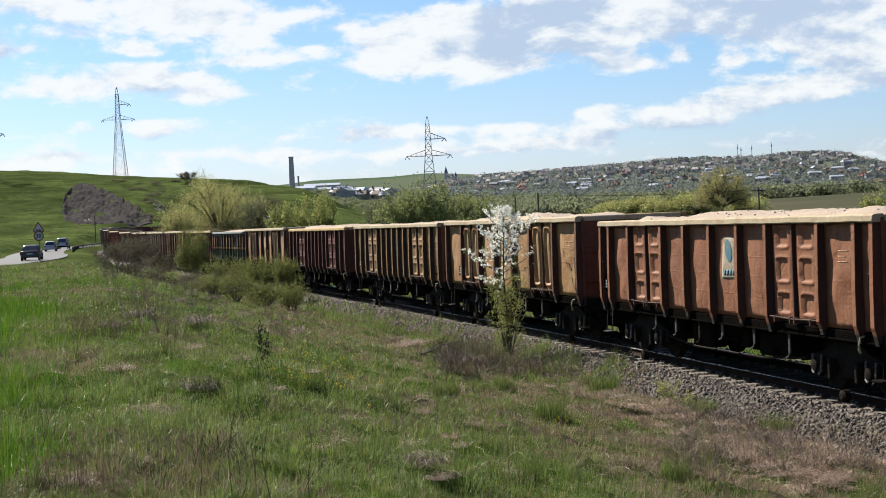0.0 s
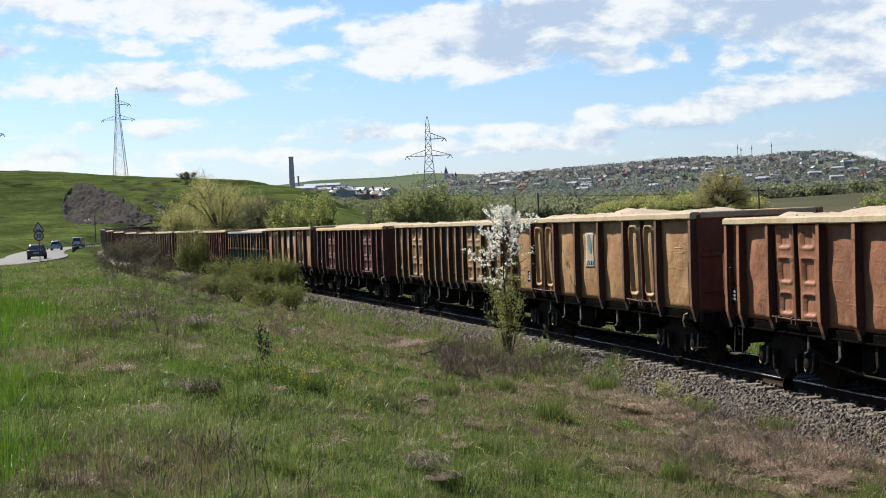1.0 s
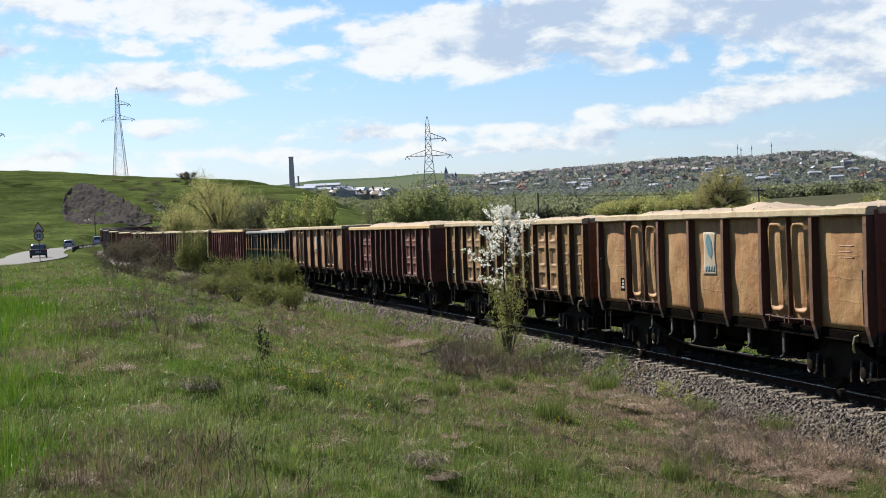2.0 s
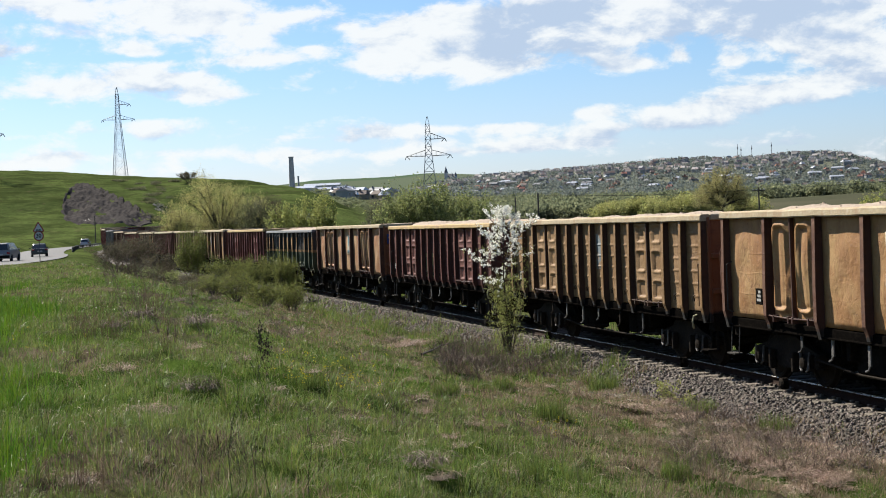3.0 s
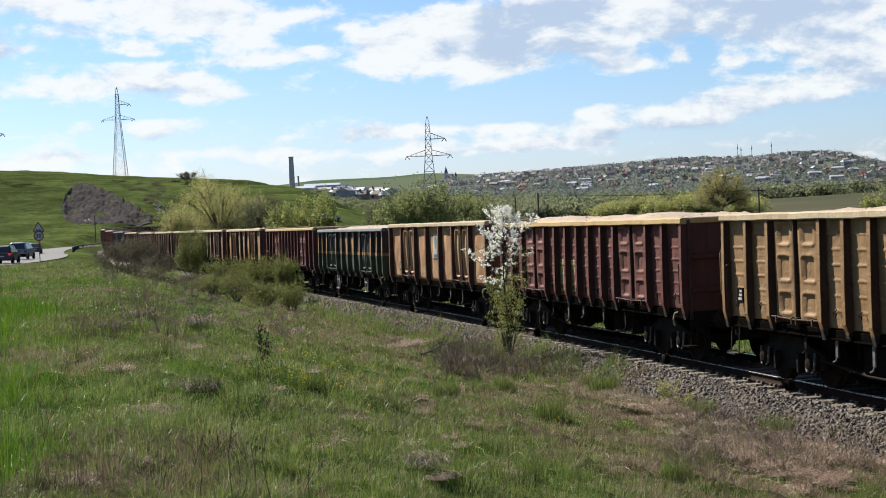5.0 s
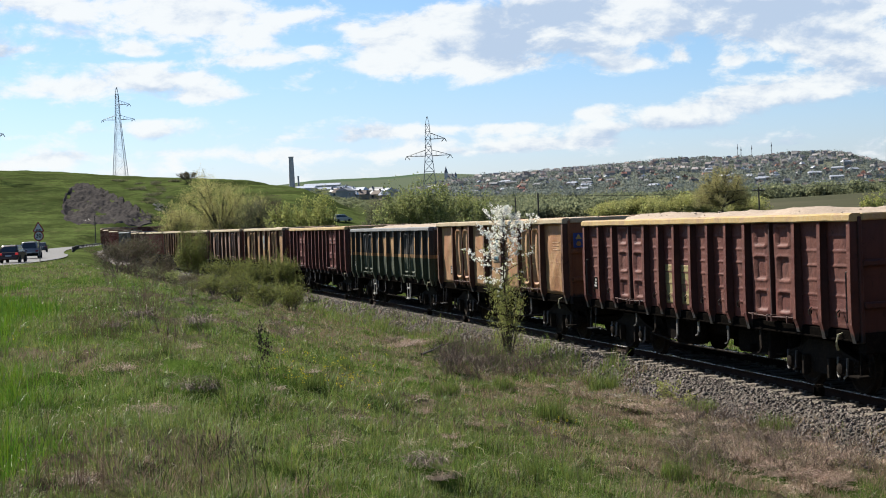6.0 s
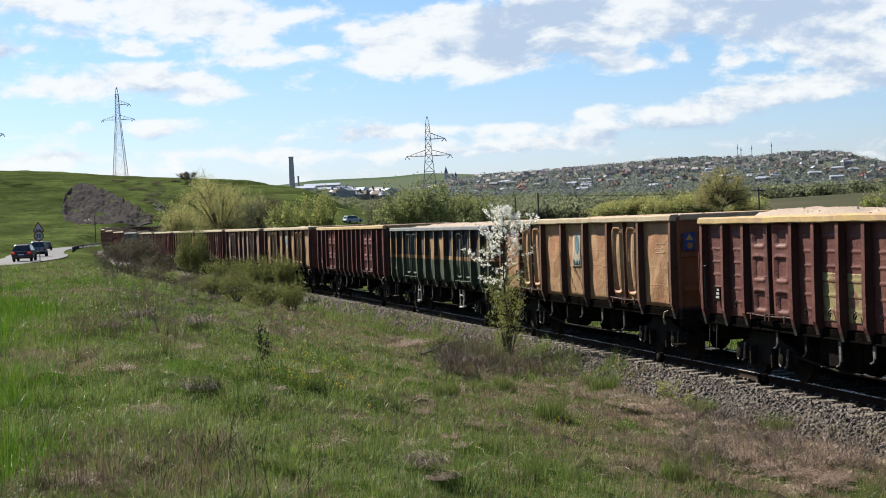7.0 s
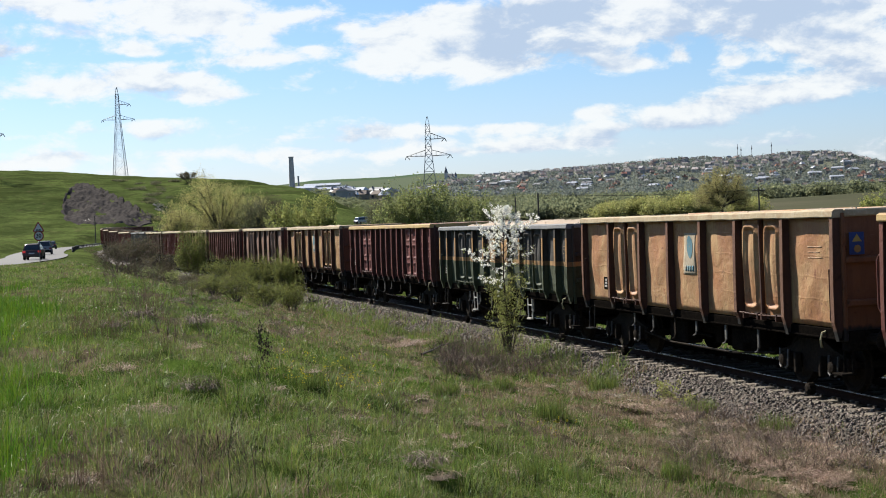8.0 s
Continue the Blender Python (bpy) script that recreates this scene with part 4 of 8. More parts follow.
def hanger_mesh(foot):
    """A flat hanging iron below the sill, bent outwards at its foot."""
    bm = rbox(-0.045, 0.045, 1.37, 1.40, foot + 0.08, 1.05, 0.008)
    return join(bm, tube([(0, 1.385, foot + 0.12), (0.02, 1.40, foot + 0.03), (0.07, 1.43, foot)], 0.02, 5))


def rail_loop_mesh():
    """A grab handle."""
    return tube([(0, FACE + 0.02, 1.28), (0, FACE + 0.13, 1.33), (0, FACE + 0.13, 2.20), (0, FACE + 0.02, 2.25)], 0.016, 6)


def lashing_ring_mesh():
    bm = tube([(0, FACE + 0.05, 1.45), (0.04, FACE + 0.09, 1.40), (0.02, FACE + 0.10, 1.33), (-0.03, FACE + 0.09, 1.33), (-0.04, FACE + 0.08, 1.40)], 0.012, 5)
    return bm


def hinge_bar_mesh(u0, u1):
    """Locking gear across the foot of a door pair."""
    bms = [tube([(u0, FACE + 0.13, 1.31), ((u0 + u1) / 2, FACE + 0.14, 1.29), (u1, FACE + 0.13, 1.31)], 0.013, 6)]
    for u in (u0 + 0.2, (u0 + u1) / 2 - 0.08, (u0 + u1) / 2 + 0.08, u1 - 0.2):
        bms.append(rbox(u - 0.025, u + 0.025, FACE + 0.04, FACE + 0.155, 1.20, 1.33, 0.008))
    bms.append(rbox((u0 + u1) / 2 - 0.025, (u0 + u1) / 2 + 0.025, FACE + 0.02, FACE + 0.10, 1.2, TOP - 0.15, 0.01))
    return join(*bms)


def load_mesh(seed, heap):
    r = np.random.RandomState(seed)
    nx, ny = 90, 20
    X, Y = np.meshgrid(np.linspace(-HALF + 0.08, HALF - 0.08, nx), np.linspace(-1.36, 1.36, ny))
    edge = np.clip((1 - np.abs(Y) / 1.37) * 2.2, 0, 1) * np.clip((HALF - np.abs(X)) / 1.6, 0, 1)
    Z = TOP - 0.16 + heap * smooth(edge) + heap * 0.35 * wave(X, Y, 4.2, seed) * smooth(edge * 1.5) + 0.02 * wave(X, Y, 0.6, seed + 9) + r.uniform(-0.012, 0.012, X.shape)
    i, j = np.meshgrid(np.arange(ny - 1), np.arange(nx - 1), indexing="ij")
    a = (i * nx + j).ravel()
    f = np.stack([a, a + 1, a + nx + 1, a + nx], 1)
    v = np.stack([X.ravel(), Y.ravel(), Z.ravel()], 1)
    # lumps lying on the heap
    lum, lf = [], []
    base = np.array([[-1, -1, -1], [1, -1, -1], [1, 1, -1], [-1, 1, -1], [-1, -1, 1], [1, -1, 1], [1, 1, 1], [-1, 1, 1]], float)
    cube = np.array([[0, 3, 2, 1], [4, 5, 6, 7], [0, 1, 5, 4], [1, 2, 6, 5], [2, 3, 7, 6], [3, 0, 4, 7]])
    for k in range(200):
        q = r.randint(len(v))
        lum.append(v[q] + base * r.uniform(0.008, 0.024) * r.uniform(0.5, 1.1, (8, 3)))
        lf.append(cube + len(v) + k * 8)
    v, f = np.vstack([v] + lum), np.vstack([f] + lf)
    me = quick_mesh("sand_load", v, f)
    return me


def striped_paint(blocks=True):
    """Dark grey over green with an ochre band and two ochre fields."""
    m = paint("grey_green_ochre_paint" if blocks else "grey_green_rib_paint", (0.034, 0.030, 0.026), (0.055, 0.049, 0.042), (0.03, 0.022, 0.016))
    k = Nodes(m.node_tree, False)
    b = [n for n in k.t.nodes if n.type == "BSDF_PRINCIPLED"][0]
    old = b.inputs["Base Color"].links[0].from_socket
    sep = k.n("ShaderNodeSeparateXYZ")
    k.link(k.n("ShaderNodeTexCoord").outputs["Object"], sep.inputs[0])
    z, ax = sep.outputs[2], k.math("ABSOLUTE", k.math("ADD", sep.outputs[0], 0.05))
    wear = k.ramp(k.noise(k.n("ShaderNodeTexCoord").outputs["Object"], 3.0, 7.0, 0.65), 0.35, 0.7)
    green = k.mix(wear, (0.024, 0.032, 0.014), (0.044, 0.054, 0.028))
    tan = k.mix(wear, (0.29, 0.16, 0.06), (0.20, 0.12, 0.055))
    c = k.mix(k.math("GREATER_THAN", 2.02, z), old, green)
    band = k.math("MULTIPLY", k.math("GREATER_THAN", z, 2.02), k.math("GREATER_THAN", 2.15, z))
    block = k.math("MULTIPLY", k.math("MULTIPLY", k.math("GREATER_THAN", z, 2.02), k.math("GREATER_THAN", 2.82, z)), k.math("GREATER_THAN", 1.18, ax))
    c = k.mix(k.math("MAXIMUM", band, block) if blocks else k.math("MULTIPLY", band, 0.5), c, tan)
    k.link(c, b.inputs["Base Color"])
    return m


RIBS = {
    "bulged": (4.34, 2.43, 0.82),
    "swaged": (5.36, 4.45, 2.5, 1.68, 0.84, 0.0),
    "plain": (5.6, 4.38, 2.46, 1.26, 0.0),
    "long": (5.28, 4.28, 2.3, 1.18, 0.0),
}
DOORS = {"bulged": "tall", "swaged": "dished", "plain": "dished", "long": "tall"}


def wagon(number, style, skin, ribs, rim, end, label, logo=None):
    """An open high-sided bogie wagon. x runs along the line away from the stand, +y is the road's side."""
    global HALF
    HALF = HALVES[style]
    seed = number % 4
    root = empty("open_wagon", label, "wagon", group="wagons of the goods train")
    flange = skin if style != "bulged" and number >= 0 else RUST_LIT
    us = sorted({u for a in RIBS[style] for u in (a, -a)})
    posts = [-HALF + 0.05] + us + [HALF - 0.05]
    da, db = [a for a in RIBS[style] if 2.2 < a < 4.6][::-1]
    st = "swaged" if style == "swaged" else "bulged"
    for u0, u1 in zip(posts, posts[1:]):
        mid = (u0 + u1) / 2
        if da < abs(mid) < db:
            w = (u1 - u0 - 0.28) / 2
            a = u0 + 0.11
            for lo in (a, a + w + 0.06):
                leaf = part("door_leaf", kept(("door_leaf", DOORS[style], lo, seed), lambda lo=lo, w=w: door_leaf(DOORS[style], lo, lo + w, seed)), skin, root)
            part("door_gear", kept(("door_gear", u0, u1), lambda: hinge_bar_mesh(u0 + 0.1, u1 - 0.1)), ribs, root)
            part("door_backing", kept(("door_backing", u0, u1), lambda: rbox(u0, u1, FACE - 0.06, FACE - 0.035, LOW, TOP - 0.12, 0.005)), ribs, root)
        else:
            part("side_panel", kept(("side_panel", st, u0, u1, seed), lambda: sheet(st, u0, u1, seed)), skin, root)
        if number < 8 and style == "swaged" and abs(u1 - u0) < 1.7:
            part("lashing_ring", kept(("lashing_ring",), lashing_ring_mesh), BOGIE, root).location = (mid, 0.0, 0.08)
    for i, u in enumerate(posts):
        foot = 0.98 if u in (posts[0], posts[-1]) else (0.99 if i % 2 else 1.06)
        deep = 0.15 if style != "swaged" else 0.14
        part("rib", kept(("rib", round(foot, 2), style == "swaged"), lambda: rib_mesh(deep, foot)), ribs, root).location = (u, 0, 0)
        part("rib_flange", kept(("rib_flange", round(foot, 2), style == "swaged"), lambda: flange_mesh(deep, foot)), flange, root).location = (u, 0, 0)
    part("top_rail", kept(("top_rail",), top_rail_mesh), rim, root, "dusty top rail caked with spilled sand")
    part("far_side", kept(("far_side",), far_side_mesh), skin, root)
    for turn in (0, 180):
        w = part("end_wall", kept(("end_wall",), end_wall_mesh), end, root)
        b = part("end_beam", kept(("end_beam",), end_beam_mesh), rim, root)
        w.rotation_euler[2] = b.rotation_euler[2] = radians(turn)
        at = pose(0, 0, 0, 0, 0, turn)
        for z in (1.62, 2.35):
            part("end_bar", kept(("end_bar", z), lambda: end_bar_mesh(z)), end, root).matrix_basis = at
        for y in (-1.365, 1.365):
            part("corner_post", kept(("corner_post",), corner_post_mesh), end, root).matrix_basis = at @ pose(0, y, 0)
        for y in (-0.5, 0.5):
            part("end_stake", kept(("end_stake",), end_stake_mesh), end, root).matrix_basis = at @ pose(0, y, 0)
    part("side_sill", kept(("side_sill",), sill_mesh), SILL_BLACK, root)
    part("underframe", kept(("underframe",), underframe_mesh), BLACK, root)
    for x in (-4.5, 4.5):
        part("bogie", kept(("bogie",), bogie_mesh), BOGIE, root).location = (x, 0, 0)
    wheels = []
    for x in (-5.4, -3.6, 3.6, 5.4):
        o = part("wheelset", kept(("wheelset",), wheelset_mesh), BOGIE, root)
        o.location = (x, 0, 0.46)
        wheels.append((o, x))
    for turn in (0, 180):
        for y in (-0.875, 0.875):
            o = part("buffer", kept(("buffer",), buffer_mesh), BOGIE, root)
            o.matrix_basis = pose(0, 0, 0, 0, 0, turn) @ pose(-HALF + 0.02, y, 1.0)
    part("coupling_hook", kept(("coupling_hook",), lambda: tube([(-7.0, 0, 0.92), (-6.9, 0, 1.02), (-6.4, 0, 1.0)], 0.045, 6)), BOGIE, root)
    for u in (-HALF + 0.28, HALF - 0.28):
        part("grab_handle", kept(("grab_handle",), rail_loop_mesh), PALE_STEEL if number % 2 else ribs, root).location = (u * 1.018, 0, 0)
        if u > 0:
            part("step", kept(("step",), step_mesh), PALE_STEEL, root).location = (u, 0, 0)
    for k, u in enumerate((-3.0, -1.6, -0.2, 0.9, 2.1, 3.2)):
        part("brake_hanger", kept(("brake_hanger", k % 3), lambda: hanger_mesh(0.55 + 0.07 * (k % 3))), BOGIE if (k + number) % 4 == 3 else GREY_IRON, root).location = (u + 0.07 * seed, 0, 0)
    for x in (-5.4, -3.6, 3.6, 5.4):
        part("spring_hanger", kept(("spring_hanger",), lambda: join(tube([(-0.16, 1.17, 0.66), (-0.15, 1.19, 0.36), (-0.08, 1.2, 0.31)], 0.022, 5), tube([(0.16, 1.17, 0.66), (0.15, 1.19, 0.36), (0.08, 1.2, 0.31)], 0.022, 5))), GREY_IRON, root).location = (x, 0, 0)
    part("end_handrail", kept(("end_handrail",), lambda: tube([(HALF - 0.02, 1.45, 2.50), (HALF + 0.14, 1.47, 2.52), (HALF + 0.19, 1.48, 2.44), (HALF + 0.19, 1.48, 1.66), (HALF + 0.14, 1.47, 1.58), (HALF - 0.02, 1.45, 1.58)], 0.018, 6)), flange, root)
    part("rope_hook", kept(("rope_hook",), lambda: tube([(0, 1.42, 1.12), (0, 1.50, 1.10), (0, 1.53, 0.98), (0.03, 1.50, 0.86), (0.08, 1.46, 0.84), (0.11, 1.47, 0.92)], 0.02, 6)), CREAM_IRON, root).location = (-HALF + 0.55, 0, 0)
    part("step_plate", kept(("step_plate",), lambda: join(rbox(-0.17, 0.17, 1.18, 1.46, 0.40, 0.43, 0.006), rbox(-0.15, -0.12, 1.2, 1.25, 0.42, 1.02, 0.006), rbox(0.12, 0.15, 1.2, 1.25, 0.42, 1.02, 0.006))), BLACK, root).location = (-HALF + 0.16, 0, 0)
    if number < 9:
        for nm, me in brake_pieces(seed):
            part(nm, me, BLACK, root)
    for x in (-5.4, -3.6, 3.6, 5.4):
        part("axle_cap", kept(("axle_cap",), lambda: lathe(((0.10, 1.215), (0.095, 1.245), (0.03, 1.26)), 12)), BOGIE, root).location = (x, 0, 0.47)
    for x in (-4.95, -4.05, 4.05, 4.95):
        part("brake_shoe", kept(("brake_shoe",), lambda: rbox(-0.05, 0.05, 0.70, 0.83, 0.25, 0.62, 0.02)), BOGIE, root).location = (x, 0.38, 0)
    tank = part("air_tank", kept(("air_tank",), lambda: lathe(((0.05, -0.55), (0.17, -0.5), (0.17, 0.5), (0.05, 0.55)), 12)), BLACK, root)
    tank.matrix_basis = pose(0.6, 0.55, 0.78, 0, 0, 90)
    part("brake_rod", kept(("brake_rod",), lambda: tube([(-3.2, 1.15, 0.55), (-1.5, 1.18, 0.42), (1.6, 1.18, 0.42), (3.2, 1.15, 0.55)], 0.022, 5)), BOGIE, root)
    if style == "long":
        for u in (-2.78, 2.5):
            part("step_frame", kept(("step_frame",), step_frame_mesh), WHITE, root, "white rectangular step").location = (u, 0, 0)
    if number < 9:
        x0 = posts[-2] + 0.25
        pl = part("data_plate", rbox(x0, x0 + 0.26, FACE + 0.06, FACE + 0.09, 1.48, 1.78, 0.006), BLACK, root, "small dark data plate with white marks")
        for k in range(3):
            part("plate_mark", rbox(x0 + 0.04, x0 + 0.2 - 0.03 * k, FACE + 0.091, FACE + 0.095, 1.54 + 0.075 * k, 1.59 + 0.075 * k, 0.001), WHITE, pl)
    if logo and number < 12:
        worn = number == 2
        p0 = [u for u in posts if u < -0.05][-1]
        p1 = [u for u in posts if u > p0 + 0.3][0]
        a, b = logo
        t0, t1 = (a - p0) / (p1 - p0), (b - p0) / (p1 - p0)
        brd = part("emblem_board", sheet(st, p0, p1, seed, lift=0.006, thick=0.004, sub=(t0, t1, 0.40, 0.855), nx=8), FADED_BLUE if worn else EMBLEM_FIELD, root, "white painted emblem field, peeling")
        bm = bmesh.new()
        def spot_on(tx, tz):
            return bm.verts.new((p0 + (p1 - p0) * tx, FACE + 0.014 + bulge(st, p0, p1, seed, tx, tz), LOW + (TOP - 0.12 - LOW) * tz))
        rings = []
        for f in (0.35, 0.7, 1.0):
            rings.append([])
            for k in range(20):
                g = 6.2832 * k / 20
                rings[-1].append(spot_on((t0 + t1) / 2 + (t1 - t0) * f * (0.27 * math.cos(g) * abs(math.cos(g)) ** 0.3 + 0.06 * math.sin(g)), 0.705 + 0.125 * f * math.sin(g)))
        mid = spot_on((t0 + t1) / 2, 0.705)
        for k in range(20):
            bm.faces.new((mid, rings[0][(k + 1) % 20], rings[0][k]))
            for a_, b_ in zip(rings, rings[1:]):
                bm.faces.new((a_[k], a_[(k + 1) % 20], b_[(k + 1) % 20], b_[k]))
        if worn:
            bm.free()
        else:
            part("emblem", bm, EMBLEM_BLUE, brd, "faded blue leaf-shaped emblem")
        for k in range(0 if worn else 4):
            s0 = t0 + (t1 - t0) * (0.16 + 0.18 * k)
            part("emblem_bar", sheet(st, p0, p1, seed, lift=0.012, thick=0.004, sub=(s0, s0 + (t1 - t0) * 0.12, 0.44, 0.50), nx=2, nz=3), EMBLEM_BLUE, brd)
    # faint stencilled rows of marks near the foot end
    if number < 8 and style != "swaged":
        p0, p1 = (posts[0], posts[1]) if style != "plain" else (posts[1], posts[2])
        if p1 - p0 > 0.8:
            for k in range(3):
                part("stencil_line", sheet(st, p0, p1, seed, lift=0.0035, thick=0.0015, sub=(0.30 + 0.05 * (k % 2), 0.58, 0.72 - 0.05 * k, 0.730 - 0.05 * k), nx=6, nz=2), FADED, root, "faded illegible stencilled line")
    grow_up = RISE.get(number, 1.0)
    if grow_up != 1.0:
        lift = Matrix.Translation((0, 0, LOW * (1 - grow_up))) @ Matrix.Diagonal((1, 1, grow_up, 1))
        for o in root.children:
            if o.name.split(".")[0] in UPPER:
                o.matrix_basis = lift @ o.matrix_basis
    return root, wheels


UPPER = {"door_leaf", "door_gear", "door_backing", "side_panel", "lashing_ring", "rib", "top_rail", "far_side", "end_wall", "end_beam", "end_bar", "corner_post", "end_stake", "grab_handle", "rib_flange", "end_handrail", "data_plate", "emblem_board", "stencil_line", "warning_plate", "yellow_patch"}
EMBLEM_FIELD = surf("faded_cream_paint", ((0.36, 0.30, 0.21), (0.29, 0.235, 0.155), (0.40, 0.35, 0.26)), 3.0, 0.75, 0.0, 0.1, 40, stain=(0.22, 0.13, 0.07), stain_at=(0.54, 0.66), stain_scale=3.0)
EMBLEM_BLUE = surf("faded_teal_paint", ((0.055, 0.15, 0.19), (0.085, 0.18, 0.21)), 4.0, 0.7, 0.0, 0.1, 40, stain=(0.24, 0.16, 0.09), stain_at=(0.58, 0.68), stain_scale=4.0)
FADED_BLUE = surf("peeling_pale_blue_paint", ((0.17, 0.20, 0.20), (0.13, 0.155, 0.16), (0.22, 0.23, 0.22)), 3.0, 0.7, 0.0, 0.1, 40, stain=(0.26, 0.16, 0.08), stain_at=(0.52, 0.6), stain_scale=2.5)
FADED = surf("faded_marking", ((0.25, 0.16, 0.09), (0.22, 0.14, 0.075), (0.28, 0.19, 0.11)), 12.0, 0.8, 0.0, 0.1, 30, stain=(0.4, 0.22, 0.12), stain_at=(0.45, 0.55), stain_scale=6.0)
ORANGE_RUST = paint("orange_rust_paint", (0.245, 0.088, 0.034), (0.28, 0.12, 0.055), (0.10, 0.038, 0.020))
TAN = paint("tan_dusted_paint", (0.315, 0.155, 0.054), (0.375, 0.232, 0.094), (0.17, 0.066, 0.030))
SALMON = paint("orange_tan_dusted_paint", (0.345, 0.162, 0.068), (0.425, 0.272, 0.128), (0.18, 0.07, 0.036))
BROWN_TAN = paint("brown_tan_paint", (0.25, 0.138, 0.050), (0.285, 0.175, 0.078), (0.125, 0.062, 0.030))
# rib paints darkened: the shade on the stakes' flanks is put into them
BROWN_TAN_SHADE = paint("brown_tan_shaded_rib_paint", (0.060, 0.028, 0.016), (0.085, 0.044, 0.024), (0.030, 0.015, 0.010))
# on two wagons' end walls too, whose shade is likewise in the paint
MAROON_SHADE = paint("shaded_maroon_paint", (0.058, 0.019, 0.014), (0.085, 0.035, 0.025), (0.030, 0.013, 0.010))
MAROON = paint("maroon_paint", (0.118, 0.028, 0.019), (0.155, 0.052, 0.034), (0.054, 0.018, 0.013))
DARK_RED = paint("dark_red_paint", (0.1240, 0.0217, 0.0174), (0.1488, 0.0372, 0.0279), (0.0558, 0.0155, 0.0124))
# rust red with flank shade mixed in; the flange paint is its lit copy
RUST_SHADE = paint("rust_red_shaded_rib_paint", (0.066, 0.025, 0.015), (0.090, 0.040, 0.024), (0.034, 0.015, 0.010))
RUST_LIT = paint("rust_red_lit_flange_paint", (0.135, 0.058, 0.032), (0.17, 0.085, 0.048), (0.066, 0.030, 0.019))
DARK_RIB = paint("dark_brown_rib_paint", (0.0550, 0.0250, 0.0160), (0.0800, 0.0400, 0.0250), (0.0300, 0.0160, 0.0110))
GREY_BLUE = paint("grey_blue_paint", (0.0620, 0.0744, 0.0806), (0.0992, 0.1054, 0.1054), (0.0620, 0.0372, 0.0248))
PINK_TAN = paint("pinkish_paint", (0.2480, 0.1364, 0.0930), (0.2852, 0.1736, 0.1240), (0.1364, 0.0558, 0.0372))
# red deepened beyond its own tone: the ends' shade is in this paint
END_RED = paint("end_wall_shaded_red_paint", (0.125, 0.038, 0.021), (0.150, 0.054, 0.030), (0.0744, 0.0279, 0.0186), foot_top=1.25)
END_ORANGE = paint("end_wall_orange_paint", (0.1984, 0.0744, 0.0279), (0.2232, 0.0930, 0.0434), (0.0992, 0.0372, 0.0186), foot_top=1.25)
CREAM_RIM = surf("sand_caked_rim", ((0.3968, 0.32, 0.192), (0.352, 0.2752, 0.1664), (0.448, 0.384, 0.2688)), 2.0, 0.9, 0.0, 0.5, 20, stain=(0.34, 0.24, 0.14), stain_at=(0.50, 0.64), stain_scale=2.6)
YELLOW_RIM = surf("yellow_rim", ((0.4352, 0.288, 0.0896), (0.3968, 0.2688, 0.1088), (0.4608, 0.352, 0.1792)), 2.0, 0.85, 0.0, 0.4, 20, stain=(0.34, 0.22, 0.12), stain_at=(0.50, 0.64), stain_scale=2.6)
GREY_RIM = surf("grey_rim", ((0.1664, 0.1728, 0.1792), (0.1344, 0.1408, 0.1472), (0.2176, 0.2176, 0.2112)), 2.0, 0.85, 0.0, 0.4, 20)
STRIPED = striped_paint()
STRIPED_RIB = striped_paint(False)

SPEED, SLOW = 6.9319, -0.0077
NUDGE = {0: -0.15, 1: -0.19, 2: -0.64, 3: 0.11, 4: 0.14, 5: -0.40, 6: -0.66, 7: -0.15, 8: -0.10}
TRAIN = []


def place_wagon(number, t):
    """Pose of a wagon at t seconds: its two bogies stand on the line."""
    s = 14.04 * number - (SPEED * t + SLOW * t * t / 2) + NUDGE.get(number, 0.0)
    a, b = on_line(s - 4.5), on_line(s + 4.5)
    m = (a + b) / 2
    d = b - a
    return pose(m.x, m.y, m.z, 0, 0, math.degrees(math.atan2(d.y, d.x)))


